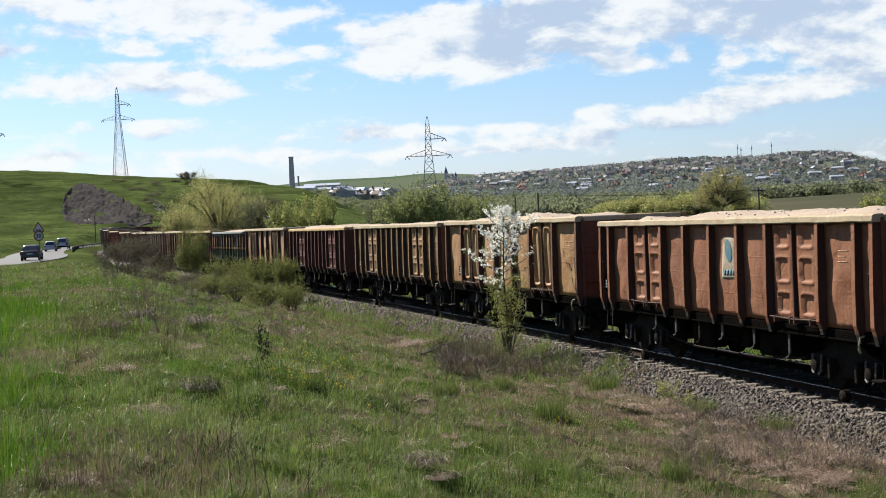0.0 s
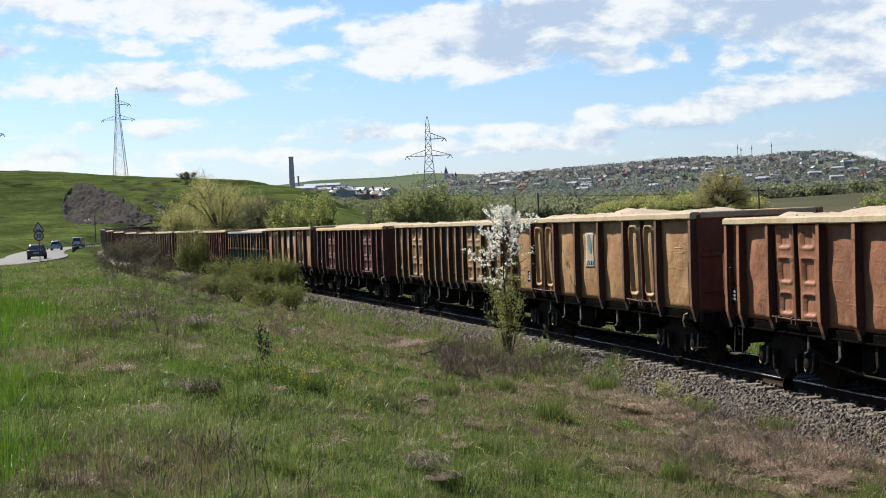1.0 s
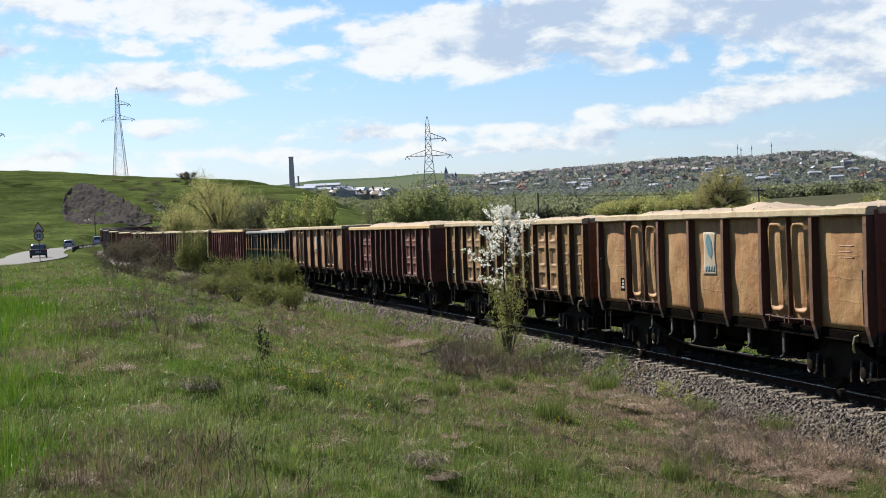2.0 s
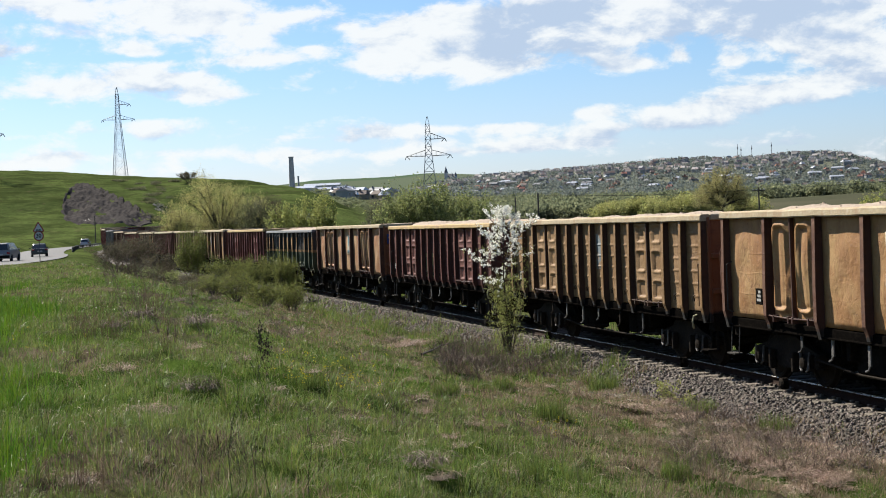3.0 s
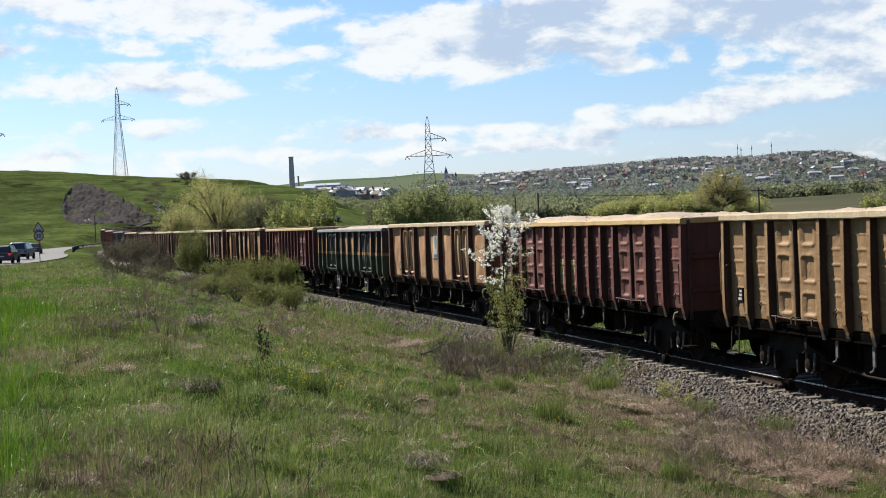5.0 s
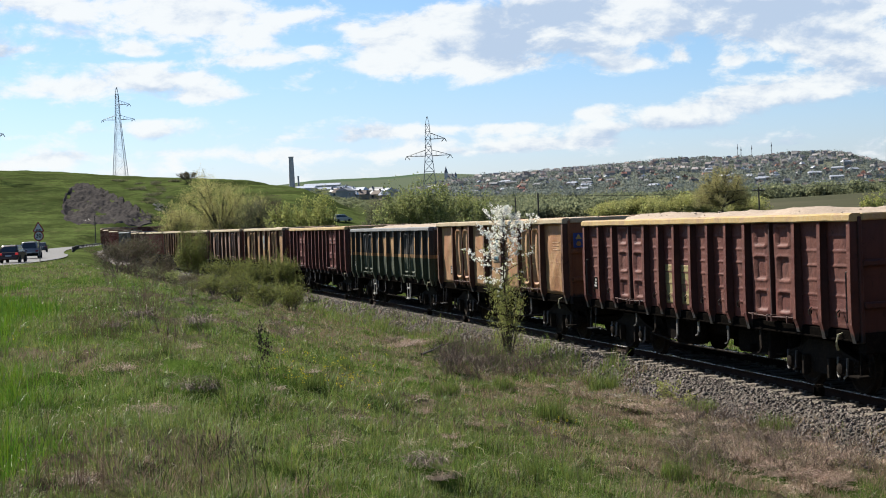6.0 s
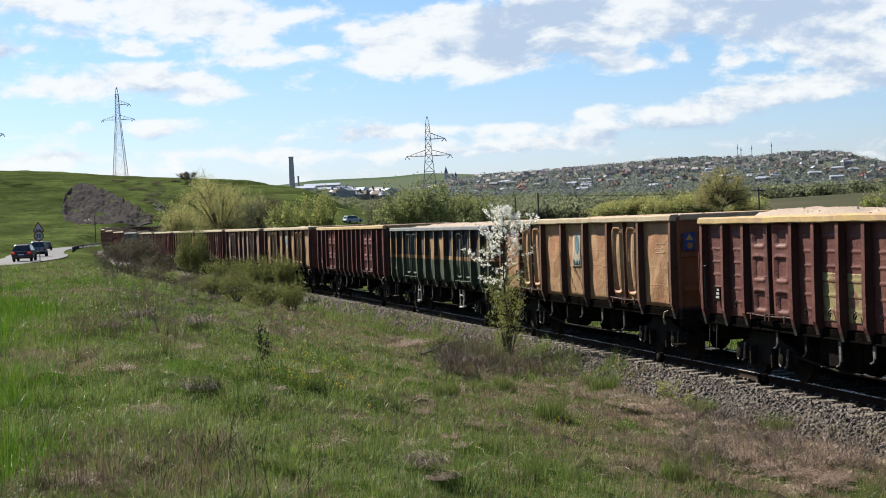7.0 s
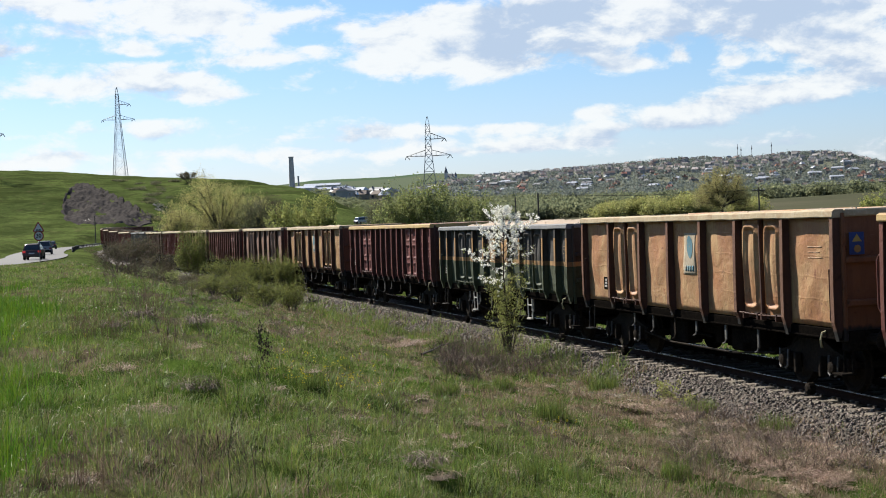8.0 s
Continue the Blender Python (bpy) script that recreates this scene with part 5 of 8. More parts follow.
def make_train():
    o = "open goods wagon, "
    kinds = {
        -1: ("plain", ORANGE_RUST, RUST_SHADE, CREAM_RIM, END_RED, o + "rusty orange", None),
        0: ("plain", ORANGE_RUST, RUST_SHADE, CREAM_RIM, END_RED, o + "rusty orange with dished doors and white emblem", (-1.0, -0.42)),
        1: ("bulged", TAN, RUST_SHADE, CREAM_RIM, END_RED, o + "tan bulging sides, rust ribs, white emblem", (-0.28, 0.31)),
        2: ("swaged", BROWN_TAN, BROWN_TAN_SHADE, CREAM_RIM, END_ORANGE, o + "tan ribbed sides with horizontal pressings", (-0.72, -0.16)),
        3: ("swaged", MAROON, MAROON_SHADE, YELLOW_RIM, MAROON_SHADE, o + "dull maroon with yellow top rail and yellow patches", None),
        4: ("bulged", SALMON, RUST_SHADE, CREAM_RIM, END_ORANGE, o + "orange-tan bulging sides, warning plate on its end", (-0.38, 0.2)),
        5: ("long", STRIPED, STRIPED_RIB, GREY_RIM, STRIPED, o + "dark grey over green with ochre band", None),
        6: ("swaged", DARK_RED, MAROON_SHADE, YELLOW_RIM, MAROON_SHADE, o + "dark red ribbed sides", None),
        7: ("bulged", TAN, RUST_SHADE, CREAM_RIM, END_RED, o + "tan bulging sides and pale emblem", (-0.3, 0.28)),
        8: ("bulged", PINK_TAN, DARK_RIB, CREAM_RIM, END_RED, o + "pale dusty sides with dark ribs", None),
        9: ("swaged", MAROON, DARK_RIB, CREAM_RIM, MAROON, o + "dull maroon ribbed sides", None),
        10: ("bulged", TAN, DARK_RIB, CREAM_RIM, END_RED, o + "tan dusty sides", None),
        11: ("swaged", DARK_RED, DARK_RED, CREAM_RIM, DARK_RED, o + "red ribbed sides", None),
        12: ("bulged", PINK_TAN, RUST_SHADE, CREAM_RIM, END_RED, o + "pinkish dusty sides", None),
        13: ("long", GREY_BLUE, GREY_BLUE, GREY_RIM, GREY_BLUE, o + "grey-blue sides", None),
    }
    more = [("swaged", MAROON, DARK_RIB, CREAM_RIM, MAROON, o + "dull maroon ribbed sides", None), ("bulged", PINK_TAN, RUST_SHADE, CREAM_RIM, END_RED, o + "pinkish dusty sides", None), ("swaged", DARK_RED, DARK_RED, CREAM_RIM, DARK_RED, o + "dark red ribbed sides", None)]
    for n in range(-1, 22):
        root, wheels = wagon(n, *kinds.get(n, more[n % 3]))
        heap = {0: 0.20, 1: 0.19, 2: 0.15, 3: 0.20, 4: 0.12, 5: 0.20, 6: 0.10}.get(n, 0.12)
        load = part("sand_load", load_mesh(n % 6 + 20, heap), SAND, None, "heaped load of pale crushed stone in a wagon", "load")
        TRAIN.append((n, root, load, wheels))
        if n == 4:
            sign = part("warning_plate", rbox(-HALF - 0.075, -HALF - 0.062, 0.99, 1.27, 2.44, 2.82, 0.004), DEEP_BLUE, root, "blue warning plate with yellow triangle")
            bm = bmesh.new()
            tri = [bm.verts.new((-HALF - 0.082, y, z)) for y, z in ((1.04, 2.66), (1.22, 2.66), (1.13, 2.79))]
            bk = [bm.verts.new(v.co + Vector((0.006, 0, 0))) for v in tri]
            bm.faces.new(tri)
            for k in range(3):
                bm.faces.new((tri[k], tri[(k + 1) % 3], bk[(k + 1) % 3], bk[k]))
            part("triangle", bm, YELLOW, sign)
            bm = lathe(((0.065, 0.0), (0.065, 0.008)), 16)
            bm.transform(pose(-HALF - 0.084, 1.13, 2.54, 0, 0, 90))
            part("disc", bm, OCHRE, sign)
        if n == 3:
            for a, b in ((0.84, 1.68), (0.0, 0.84)):
                part("yellow_patch", sheet("swaged", a, b, 3, lift=0.006, thick=0.004, sub=(0.08, 0.9, 0.06, 0.50), nx=6, nz=30), YELLOW_OLD, root, "worn yellow painted patch")


YELLOW_OLD = surf("worn_yellow_patch", ((0.2688, 0.2112, 0.064), (0.2176, 0.1664, 0.0576), (0.3072, 0.256, 0.128)), 5.0, 0.8, 0.0, 0.2, 30, stain=(0.17, 0.06, 0.04), stain_at=(0.5, 0.6), stain_scale=4.0)
make_train()


# ---- plants ----
def leaf_stuff(name, cols, rough=0.6, glow=0.5, island=0.35, shine=0.08, tone=0.785):
    return surf(name, cols, 0.8, rough, 0.0, 0.0, 30, island=island, spec=shine, through_light=glow, tone=tone)


PALE = leaf_stuff("bleached_straw", ((0.3498, 0.2777, 0.1777), (0.2934, 0.2323, 0.1454), (0.3950, 0.3181, 0.2100)), 0.55, 0.2, 0.35, 0.3)
LUSH = leaf_stuff("lush_green_blades", ((0.090, 0.180, 0.014), (0.114, 0.205, 0.019), (0.072, 0.138, 0.012)), 0.45, 0.42, 0.45, 0.25)
GRASS = leaf_stuff("meadow_green_blades", ((0.145, 0.200, 0.044), (0.190, 0.240, 0.062), (0.112, 0.156, 0.036)), 0.52, 0.36, 0.55, 0.22)
STRAW_TUFT = leaf_stuff("collapsed_dead_grass", ((0.40, 0.285, 0.205), (0.29, 0.195, 0.14), (0.49, 0.38, 0.285)), 0.6, 0.2, 0.55, 0.2)
STRAW = leaf_stuff("dead_grass_blades", ((0.2986, 0.2198, 0.1428), (0.2276, 0.1641, 0.1079), (0.3839, 0.2953, 0.2095)), 0.7, 0.25, 0.45)
TWIG = surf("grey_brown_twigs", ((0.2142, 0.1531, 0.1159), (0.1512, 0.1078, 0.0806), (0.2898, 0.2155, 0.1613)), 3.0, 0.85, 0.0, 0.2, 40, island=0.4)
THORN = surf("dark_thorn_twigs", ((0.06, 0.047, 0.036), (0.042, 0.033, 0.026), (0.085, 0.068, 0.052)), 3.0, 0.85, 0.0, 0.2, 40, island=0.3)
REDDISH = leaf_stuff("reddish_dry_stems", ((0.16, 0.105, 0.070), (0.115, 0.075, 0.052), (0.21, 0.145, 0.10)), 0.8, 0.15, 0.3)
BARK = surf("grey_bark", ((0.07, 0.0595, 0.0455), (0.0455, 0.0385, 0.0294), (0.098, 0.084, 0.063)), 3.0, 0.9, 0.0, 0.6, 20)
DARK_STALK = surf("dark_dry_stalk", ((0.05, 0.032, 0.024), (0.035, 0.024, 0.02)), 5.0, 0.9, 0.0, 0.2, 40)
WILLOW = leaf_stuff("yellow_green_willow_leaves", ((0.46, 0.43, 0.165), (0.39, 0.375, 0.135), (0.53, 0.49, 0.21)), 0.6, 0.55)
OLD_WILLOW = leaf_stuff("olive_willow_leaves", ((0.34, 0.315, 0.135), (0.285, 0.27, 0.11), (0.395, 0.36, 0.165)), 0.6, 0.55)
SPRING = leaf_stuff("fresh_spring_leaves", ((0.315, 0.335, 0.100), (0.255, 0.285, 0.080), (0.365, 0.370, 0.145)))
OLIVE = leaf_stuff("olive_green_leaves", ((0.2351, 0.2695, 0.0950), (0.1764, 0.2122, 0.0749), (0.3174, 0.3327, 0.1494)))
DULL = leaf_stuff("dull_green_leaves", ((0.1296, 0.1366, 0.0713), (0.095, 0.1044, 0.057), (0.1642, 0.1607, 0.0903)))
BROWNISH = leaf_stuff("brownish_buds", ((0.0936, 0.0828, 0.0504), (0.072, 0.0612, 0.0396), (0.1152, 0.108, 0.0612)))
PETAL = leaf_stuff("white_blossom", ((0.84, 0.83, 0.76), (0.78, 0.77, 0.69), (0.89, 0.87, 0.80)), 0.6, 0.3, 0.1, tone=1.0)
FLOWER = leaf_stuff("yellow_petals", ((0.5184, 0.4464, 0.0432), (0.4752, 0.396, 0.036)), 0.6, 0.3, 0.15)
BELT = leaf_stuff("pale_willow_belt_leaves", ((0.40, 0.40, 0.145), (0.335, 0.35, 0.12), (0.42, 0.42, 0.155)), tone=0.76)
# paler and greyer than near leaves: distance haze is put into the colour
FAR_LEAF = leaf_stuff("haze_toned_far_foliage", ((0.1472, 0.1702, 0.1512), (0.1280, 0.1490, 0.1350), (0.1707, 0.1904, 0.1674)), 0.8, 0.55, 0.2, tone=0.92)
SHRUB = leaf_stuff("thicket_green_leaves", ((0.165, 0.185, 0.050), (0.125, 0.145, 0.040), (0.225, 0.235, 0.075)))
# valley leaves lightened as well, to stand for thinner haze
VALLEY_LEAF = leaf_stuff("haze_toned_valley_foliage", ((0.1767, 0.1962, 0.1104), (0.1463, 0.1652, 0.0960), (0.2097, 0.2236, 0.1260)), 0.8, 0.55, 0.25, tone=0.92)


def blades(name, x, y, z, length, width, lean, rng, bend=0.5, comb=False):
    """Grass blades at points: two triangles each, leaning and bent."""
    n = len(x)
    a = rng.uniform(0, 6.2832, n)
    b = rng.uniform(0, 6.2832, n)
    if comb:
        b = 2.6 * wave(x, y, 1.3, 49) - 0.6 + rng.normal(0, 1.3, n)
    L = length
    wx, wy = np.cos(a) * width, np.sin(a) * width
    ang = np.clip(np.abs(rng.normal(0, 1, n)) * lean, 0, 1.15)
    low = ang * (1 - bend * 0.6)
    mh, mz = L * 0.55 * np.sin(low), L * 0.55 * np.cos(low)
    th, tz = mh + L * 0.5 * np.sin(ang * 1.25), mz + L * 0.5 * np.cos(ang * 1.25)
    mx, my, tx, ty = np.cos(b) * mh, np.sin(b) * mh, np.cos(b) * th, np.sin(b) * th
    p = np.stack([x, y, z - 0.02], 1)
    w, m = np.stack([wx, wy, 0 * wx], 1), np.stack([mx, my, mz], 1)
    v = np.stack([p - w, p + w, p + m - w * 0.75, p + m + w * 0.75, p + np.stack([tx, ty, tz], 1)], 1)
    f = np.array([[0, 1, 3], [0, 3, 2], [2, 3, 4]])
    f = (np.arange(n)[:, None, None] * 5 + f[None]).reshape(-1, 3)
    return quick_mesh(name, v.reshape(-1, 3), f)


def strands(name, x, y, z, length, width, way, rng, rise=0.5):
    """Long dead stalks: each a narrow ribbon that arches up and over and lies down."""
    n, m = len(x), 5
    t = np.linspace(0, 1, m)[None]
    a = way[:, None] + np.cumsum(rng.normal(0, 0.22, (n, m)), 1) * t
    h = rise * rng.uniform(0.3, 1.0, n)
    out = length[:, None] * t * (0.55 + 0.3 * t)
    up = length[:, None] * h[:, None] * (1.9 * t - 1.75 * t ** 2) + 0.012
    cx, cy, cz = x[:, None] + np.cos(a) * out, y[:, None] + np.sin(a) * out, z[:, None] + up
    w = width[:, None] * (1 - 0.7 * t)
    tilt = rng.uniform(-1, 1, n)[:, None]
    px, py, pz = -np.sin(a) * w, np.cos(a) * w, tilt * w
    v = np.stack([np.stack([cx - px, cy - py, cz - pz], 2), np.stack([cx + px, cy + py, cz + pz], 2)], 2).reshape(-1, 3)
    q = np.array([[2 * k, 2 * k + 1, 2 * k + 3, 2 * k + 2] for k in range(m - 1)])
    return quick_mesh(name, v, (np.arange(n)[:, None, None] * 2 * m + q[None]).reshape(-1, 4))


def mop_mesh(name, seed, n, size, width, comb=1.2):
    """A collapsed tuft: stalks from one root, fallen mostly one way."""
    r = np.random.RandomState(seed)
    rad, a = size * 0.55 * np.sqrt(r.rand(n)), r.uniform(0, 6.28, n)
    way = r.normal(0, comb, n)
    return strands(name, rad * np.cos(a), rad * np.sin(a), 0 * a, size * r.uniform(0.4, 1.15, n), width * r.uniform(0.6, 1.3, n), way, r, 0.75)


def dryness(x, y, s, q):
    d = 0.36 + 0.30 * wave(x, y, 5.5, 41) + 0.26 * wave(x, y, 1.9, 42)
    d = d + 0.25 * (1 - smooth((s + 6) / 26)) * (1 - smooth((q - 7) / 3)) + 0.30 * (1 - smooth((q - 3) / 5)) - 0.46 * smooth((q - 7.6) / 3.2)
    return d


def make_grass():
    r = np.random.RandomState(11)
    n = 960000
    lo, hi = 8.0 ** 0.3, 130.0 ** 0.3
    d = (lo + (hi - lo) * r.rand(n)) ** (1 / 0.3)
    b = (r.uniform(-60, 1630, n) - 784) / 2576
    x, y = b * d, d
    s, q = beside_line(x, y)
    edge = np.interp(s, (-14, -8, -5.5, -4, -2.5, -1, 0.5, 2, 5, 8, 12, 30, 60), (1.6, 1.65, 1.9, 2.2, 2.9, 2.9, 2.5, 1.8, 1.5, 1.45, 1.6, 1.7, 1.6)) + 0.3 * wave(x, y, 1.3, 44) + r.exponential(0.2, len(x))
    keep = (q > edge) & (np.hypot(x - np.interp(y, RL[:, 1], RL[:, 0]), 0) > 3.9)
    x, y, s, q, d = x[keep], y[keep], s[keep], q[keep], d[keep]
    z = np.maximum(land(x, y), np.interp(q, (0, 1.75, 2.0, 3.6), (-0.22, -0.22, -0.28, -0.85)) + 0.001 * s)
    wide = 0.0021 * (d / 10) ** 0.9
    lush = q > 14.7 + 0.8 * wave(x, y, 5, 45) + 0.35 * wave(x, y, 1.6, 48) + 0.3 * r.normal(0, 1, len(x))
    lush &= d < 36 + 6 * wave(x, y, 6, 53)
    dry = dryness(x, y, s, q)
    pick = r.rand(len(x))
    verge = smooth((q - 1.3) / 0.4) * (1 - smooth((q - 3.6) / 1.2)) * smooth((s - 1) / 3) * (1 - smooth((s - 50) / 20)) * smooth(0.55 + 0.9 * wave(x, y, 3.1, 52))
    dry = dry - 0.9 * verge
    isdry = ~lush & (pick < np.clip(dry, 0.06, 0.92))
    thin = np.where(lush, 0.85 + 0.15 * wave(x, y, 0.8, 51), 0.12 + 0.88 * smooth(0.55 + 0.55 * wave(x, y, 1.1, 3) + 0.6 * wave(x, y, 0.55, 46)))
    thin = np.maximum(thin, 0.85 * (1 - smooth((s + 4) / 3)) * (q < 5))
    thin = np.maximum(thin, 0.75 * smooth((q - 7.6) / 2.0))
    on = r.rand(len(x)) < np.maximum(thin, verge)
    tall = np.clip(1 + 0.35 * wave(x, y, 2.2, 47) + 0.45 * wave(x, y, 0.6, 50), 0.35, 2.0) * (1 + 1.9 * verge)
    for name, sel, L, lean, mat, label in (
        ("lush_grass", lush & on, (0.13, 0.28), 0.5, LUSH, "bright green young crop grass on the bank"),
        ("meadow_grass", ~lush & ~isdry & on, (0.04, 0.14), 0.9, GRASS, "short uneven green meadow grass"),
        ("dead_grass", isdry & on, (0.05, 0.15), 1.1, STRAW, "matted dead straw-coloured grass among the green"),
    ):
        m = sel
        length = r.uniform(*L, m.sum()) * tall[m]
        part(name, blades(name, x[m], y[m], z[m], length, wide[m] * r.uniform(0.7, 1.3, m.sum()), lean, r, 0.5, True), mat, None, label, "grass", "stuff")
    # bleached stalks strewn through the meadow
    m = ~lush & (r.rand(len(x)) < 0.006 + 0.016 * (dry > 0.55))
    part("bleached_straw", strands("bleached_straw", x[m], y[m], z[m] + 0.04, r.uniform(0.10, 0.40, m.sum()), wide[m] * 0.45, r.uniform(0, 6.28, m.sum()), r, 0.6), PALE, None, "bleached dead stalks strewn in the meadow", "straw", "stuff")
    # far side of the line
    n = 26000
    s2, q2 = r.uniform(-14, 60, n), -r.uniform(2.6, 14, n)
    h = np.interp(s2, LS, LH)
    x, y = np.interp(s2, LS, LX) - np.sin(h) * q2, np.interp(s2, LS, LY) + np.cos(h) * q2
    part("verge_grass", blades("verge_grass", x, y, land(x, y), r.uniform(0.15, 0.4, n), 0.012 * np.ones(n), 0.5, r), GRASS, None, "green grass on the verge beyond the track", "grass", "stuff")


def tuft_mesh(name, seed, n, radius, length, lean, width=0.006):
    r = np.random.RandomState(seed)
    a, rad = r.uniform(0, 6.28, n), radius * np.sqrt(r.rand(n))
    x, y = rad * np.cos(a), rad * np.sin(a)
    return blades(name, x, y, 0 * x, length * r.uniform(0.5, 1.2, n), width * np.ones(n), lean, r, 0.9)


def spot(px, d):
    """A place on the ground at a bearing and distance."""
    x = (px - 784) / 2576 * d
    return x, d, float(land(np.array([x]), np.array([float(d)]))[0])


def drop(py, px, z_guess=0.0):
    """Distance at which the sight line through a given drop meets the ground."""
    ds = np.exp(np.linspace(math.log(7), math.log(160), 400))
    x = (px - 784) / 2576 * ds
    zs = land(x, ds)
    hor = 389.0 - (px - 782) * 0.0438
    y = hor + (EYE_Z - zs) * 2576 / ds
    i = np.where(y < py)[0]
    return float(ds[i[0]]) if len(i) else 60.0


def make_tufts():
    r = random.Random(5)
    straw = [mop_mesh("dead_tuft", 60 + k, 70 + 30 * k, 0.38, 0.0025, 0.9 + 0.6 * k) for k in range(5)]
    green = [tuft_mesh("grass_tuft", 70 + k, 420, 0.20, 0.24, 0.45, 0.0028) for k in range(3)]
    grey = [mop_mesh("twiggy_tuft", 80 + k, 120, 0.36, 0.0024, 2.0) for k in range(3)]
    def sow(meshes, mat, name, label, group, places):
        for px, py, sc in places:
            d = drop(py, px)
            x, y, z = spot(px, d)
            o = part(name, r.choice(meshes), mat, None, label, "grass tuft")
            o["group"] = group
            o.matrix_basis = pose(x, y, z, 0, 0, r.uniform(0, 360)) @ Matrix.Diagonal((sc, sc, sc * r.uniform(0.7, 1.1), 1))
    dead = [(715, 612, 1.5), (690, 618, 1.3), (740, 608, 1.4), (1045, 705, 1.2), (1075, 720, 1.0), (1265, 800, 1.3), (1300, 815, 1.3), (1340, 835, 1.3), (1230, 790, 1.1), (705, 790, 0.9), (475, 695, 0.8), (735, 735, 0.9), (205, 660, 1.2), (270, 740, 1.0), (245, 735, 1.0), (110, 860, 1.0), (780, 850, 0.9), (1120, 745, 1.0), (1160, 760, 1.2), (1190, 775, 1.2), (1390, 850, 1.2), (1450, 860, 1.2), (600, 745, 0.8), (570, 790, 0.8), (960, 690, 1.0), (1000, 685, 1.0), (1290, 760, 1.2), (1500, 800, 1.2), (870, 760, 0.7), (650, 690, 0.8), (420, 640, 0.9), (330, 620, 1.0)]
    dead = [(a, b, c * 0.62) for a, b, c in dead] + [(700, 617, 1.25), (725, 613, 1.35), (748, 611, 1.15), (712, 610, 1.2)] + [(1085 + 370 * u + r.gauss(0, 22), 700 + 172 * u + r.gauss(0, 13), r.uniform(0.55, 1.0)) for u in [r.random() for _ in range(58)]] + [(r.uniform(1060, 1460), r.uniform(690, 870), r.uniform(0.4, 0.8)) for _ in range(8)] + [(r.uniform(1330, 1568), r.uniform(765, 870), r.uniform(0.6, 1.0)) for _ in range(22)] + [(r.uniform(1400, 1568), r.uniform(745, 800), r.uniform(0.5, 0.9)) for _ in range(12)] + [(r.uniform(520, 1000), r.uniform(640, 870), r.uniform(0.3, 0.6)) for _ in range(10)] + [(796, 798, 0.45)]
    sow(straw, STRAW_TUFT, "dead_grass_tuft", "collapsed tuft of pale dead grass in the meadow", "dead grass tufts", dead)
    live = [(960, 745, 1.3), (1000, 655, 1.5), (1060, 690, 1.8), (1110, 680, 1.8), (1090, 685, 1.8), (1140, 680, 1.6), (1230, 730, 1.6), (1390, 775, 2.0), (1420, 780, 1.8), (1360, 770, 1.6), (620, 560, 1.7), (660, 565, 1.7), (590, 660, 1.1), (880, 690, 1.1), (840, 690, 1.0), (780, 700, 1.0), (540, 690, 0.9), (930, 600, 1.6), (900, 605, 1.5), (980, 620, 1.3), (660, 800, 0.8), (920, 850, 0.8), (1010, 860, 0.8), (1180, 850, 0.9), (390, 740, 0.9), (350, 690, 0.9)]
    sow(green, GRASS, "grass_tuft", "fresh green grass tussock", "green tussocks", live)
    brown = [(r.uniform(190, 560), r.uniform(505, 600), r.uniform(1.0, 1.8)) for _ in range(14)] + [(1330, 785, 1.3), (1370, 790, 1.3), (1430, 790, 1.3), (1480, 780, 1.3), (1530, 790, 1.3), (1300, 745, 1.0), (850, 640, 1.6), (820, 630, 1.6), (790, 640, 1.4), (930, 650, 1.5), (960, 650, 1.3), (900, 665, 1.2), (345, 695, 1.0), (740, 830, 0.9), (1260, 770, 1.2), (1550, 820, 1.2), (690, 605, 1.3), (1185, 790, 1.0)]
    wisp = [tuft_mesh("weed_wisp", 90 + k, 46, 0.20 + 0.07 * k, 0.62, 0.34, 0.0019) for k in range(3)]
    red = [(104, 880, 0.85), (92, 876, 0.6), (116, 884, 0.7), (140, 612, 1.0), (165, 604, 1.1), (190, 606, 0.9), (150, 590, 1.0), (200, 585, 0.9), (277, 618, 0.7), (288, 622, 0.6), (545, 574, 0.9), (265, 570, 1.3), (235, 548, 1.3), (250, 560, 1.2), (345, 540, 1.2), (120, 575, 0.8), (175, 560, 0.9), (590, 580, 0.9), (610, 575, 0.8), (330, 870, 0.4), (350, 876, 0.4)]
    sow(wisp, REDDISH, "weed_clump", "upright reddish-brown clump of dry weed stems", "dry weed clumps", red)
    sow(grey, TWIG, "twiggy_clump", "low grey-brown clump of dead stems", "dead stem clumps", brown)


def make_brambles():
    """Thicket of bare stems round the foot of the blossoming shrub, and along the ballast."""
    r = np.random.RandomState(21)
    bm = bmesh.new()
    spots = [(r.uniform(770, 1010), r.uniform(618, 670)) for _ in range(620)] + [(r.uniform(1180, 1560), r.uniform(735, 850)) for _ in range(420)] + [(r.uniform(190, 560), r.uniform(500, 600)) for _ in range(120)]
    for px, py in spots:
        d = drop(py, px)
        x, y, z = spot(px, d)
        for _ in range(3):
            a, L = r.uniform(0, 6.28), r.uniform(0.2, 0.6)
            e = r.uniform(0.2, 1.2)
            pts = [Vector((x, y, z)) + Vector((math.cos(a) * e * L * t, math.sin(a) * e * L * t, L * t * (1.4 - 0.8 * t * e))) for t in (0, 0.35, 0.7, 1.0)]
            w = 0.0033 * (d / 20) ** 0.8
            add_tube(bm, pts, [w, w * 0.8, w * 0.6, w * 0.3], 3, False)
    part("bramble_stems", bm, TWIG, None, "tangle of bare grey-brown bramble stems", "brambles", "stuff")


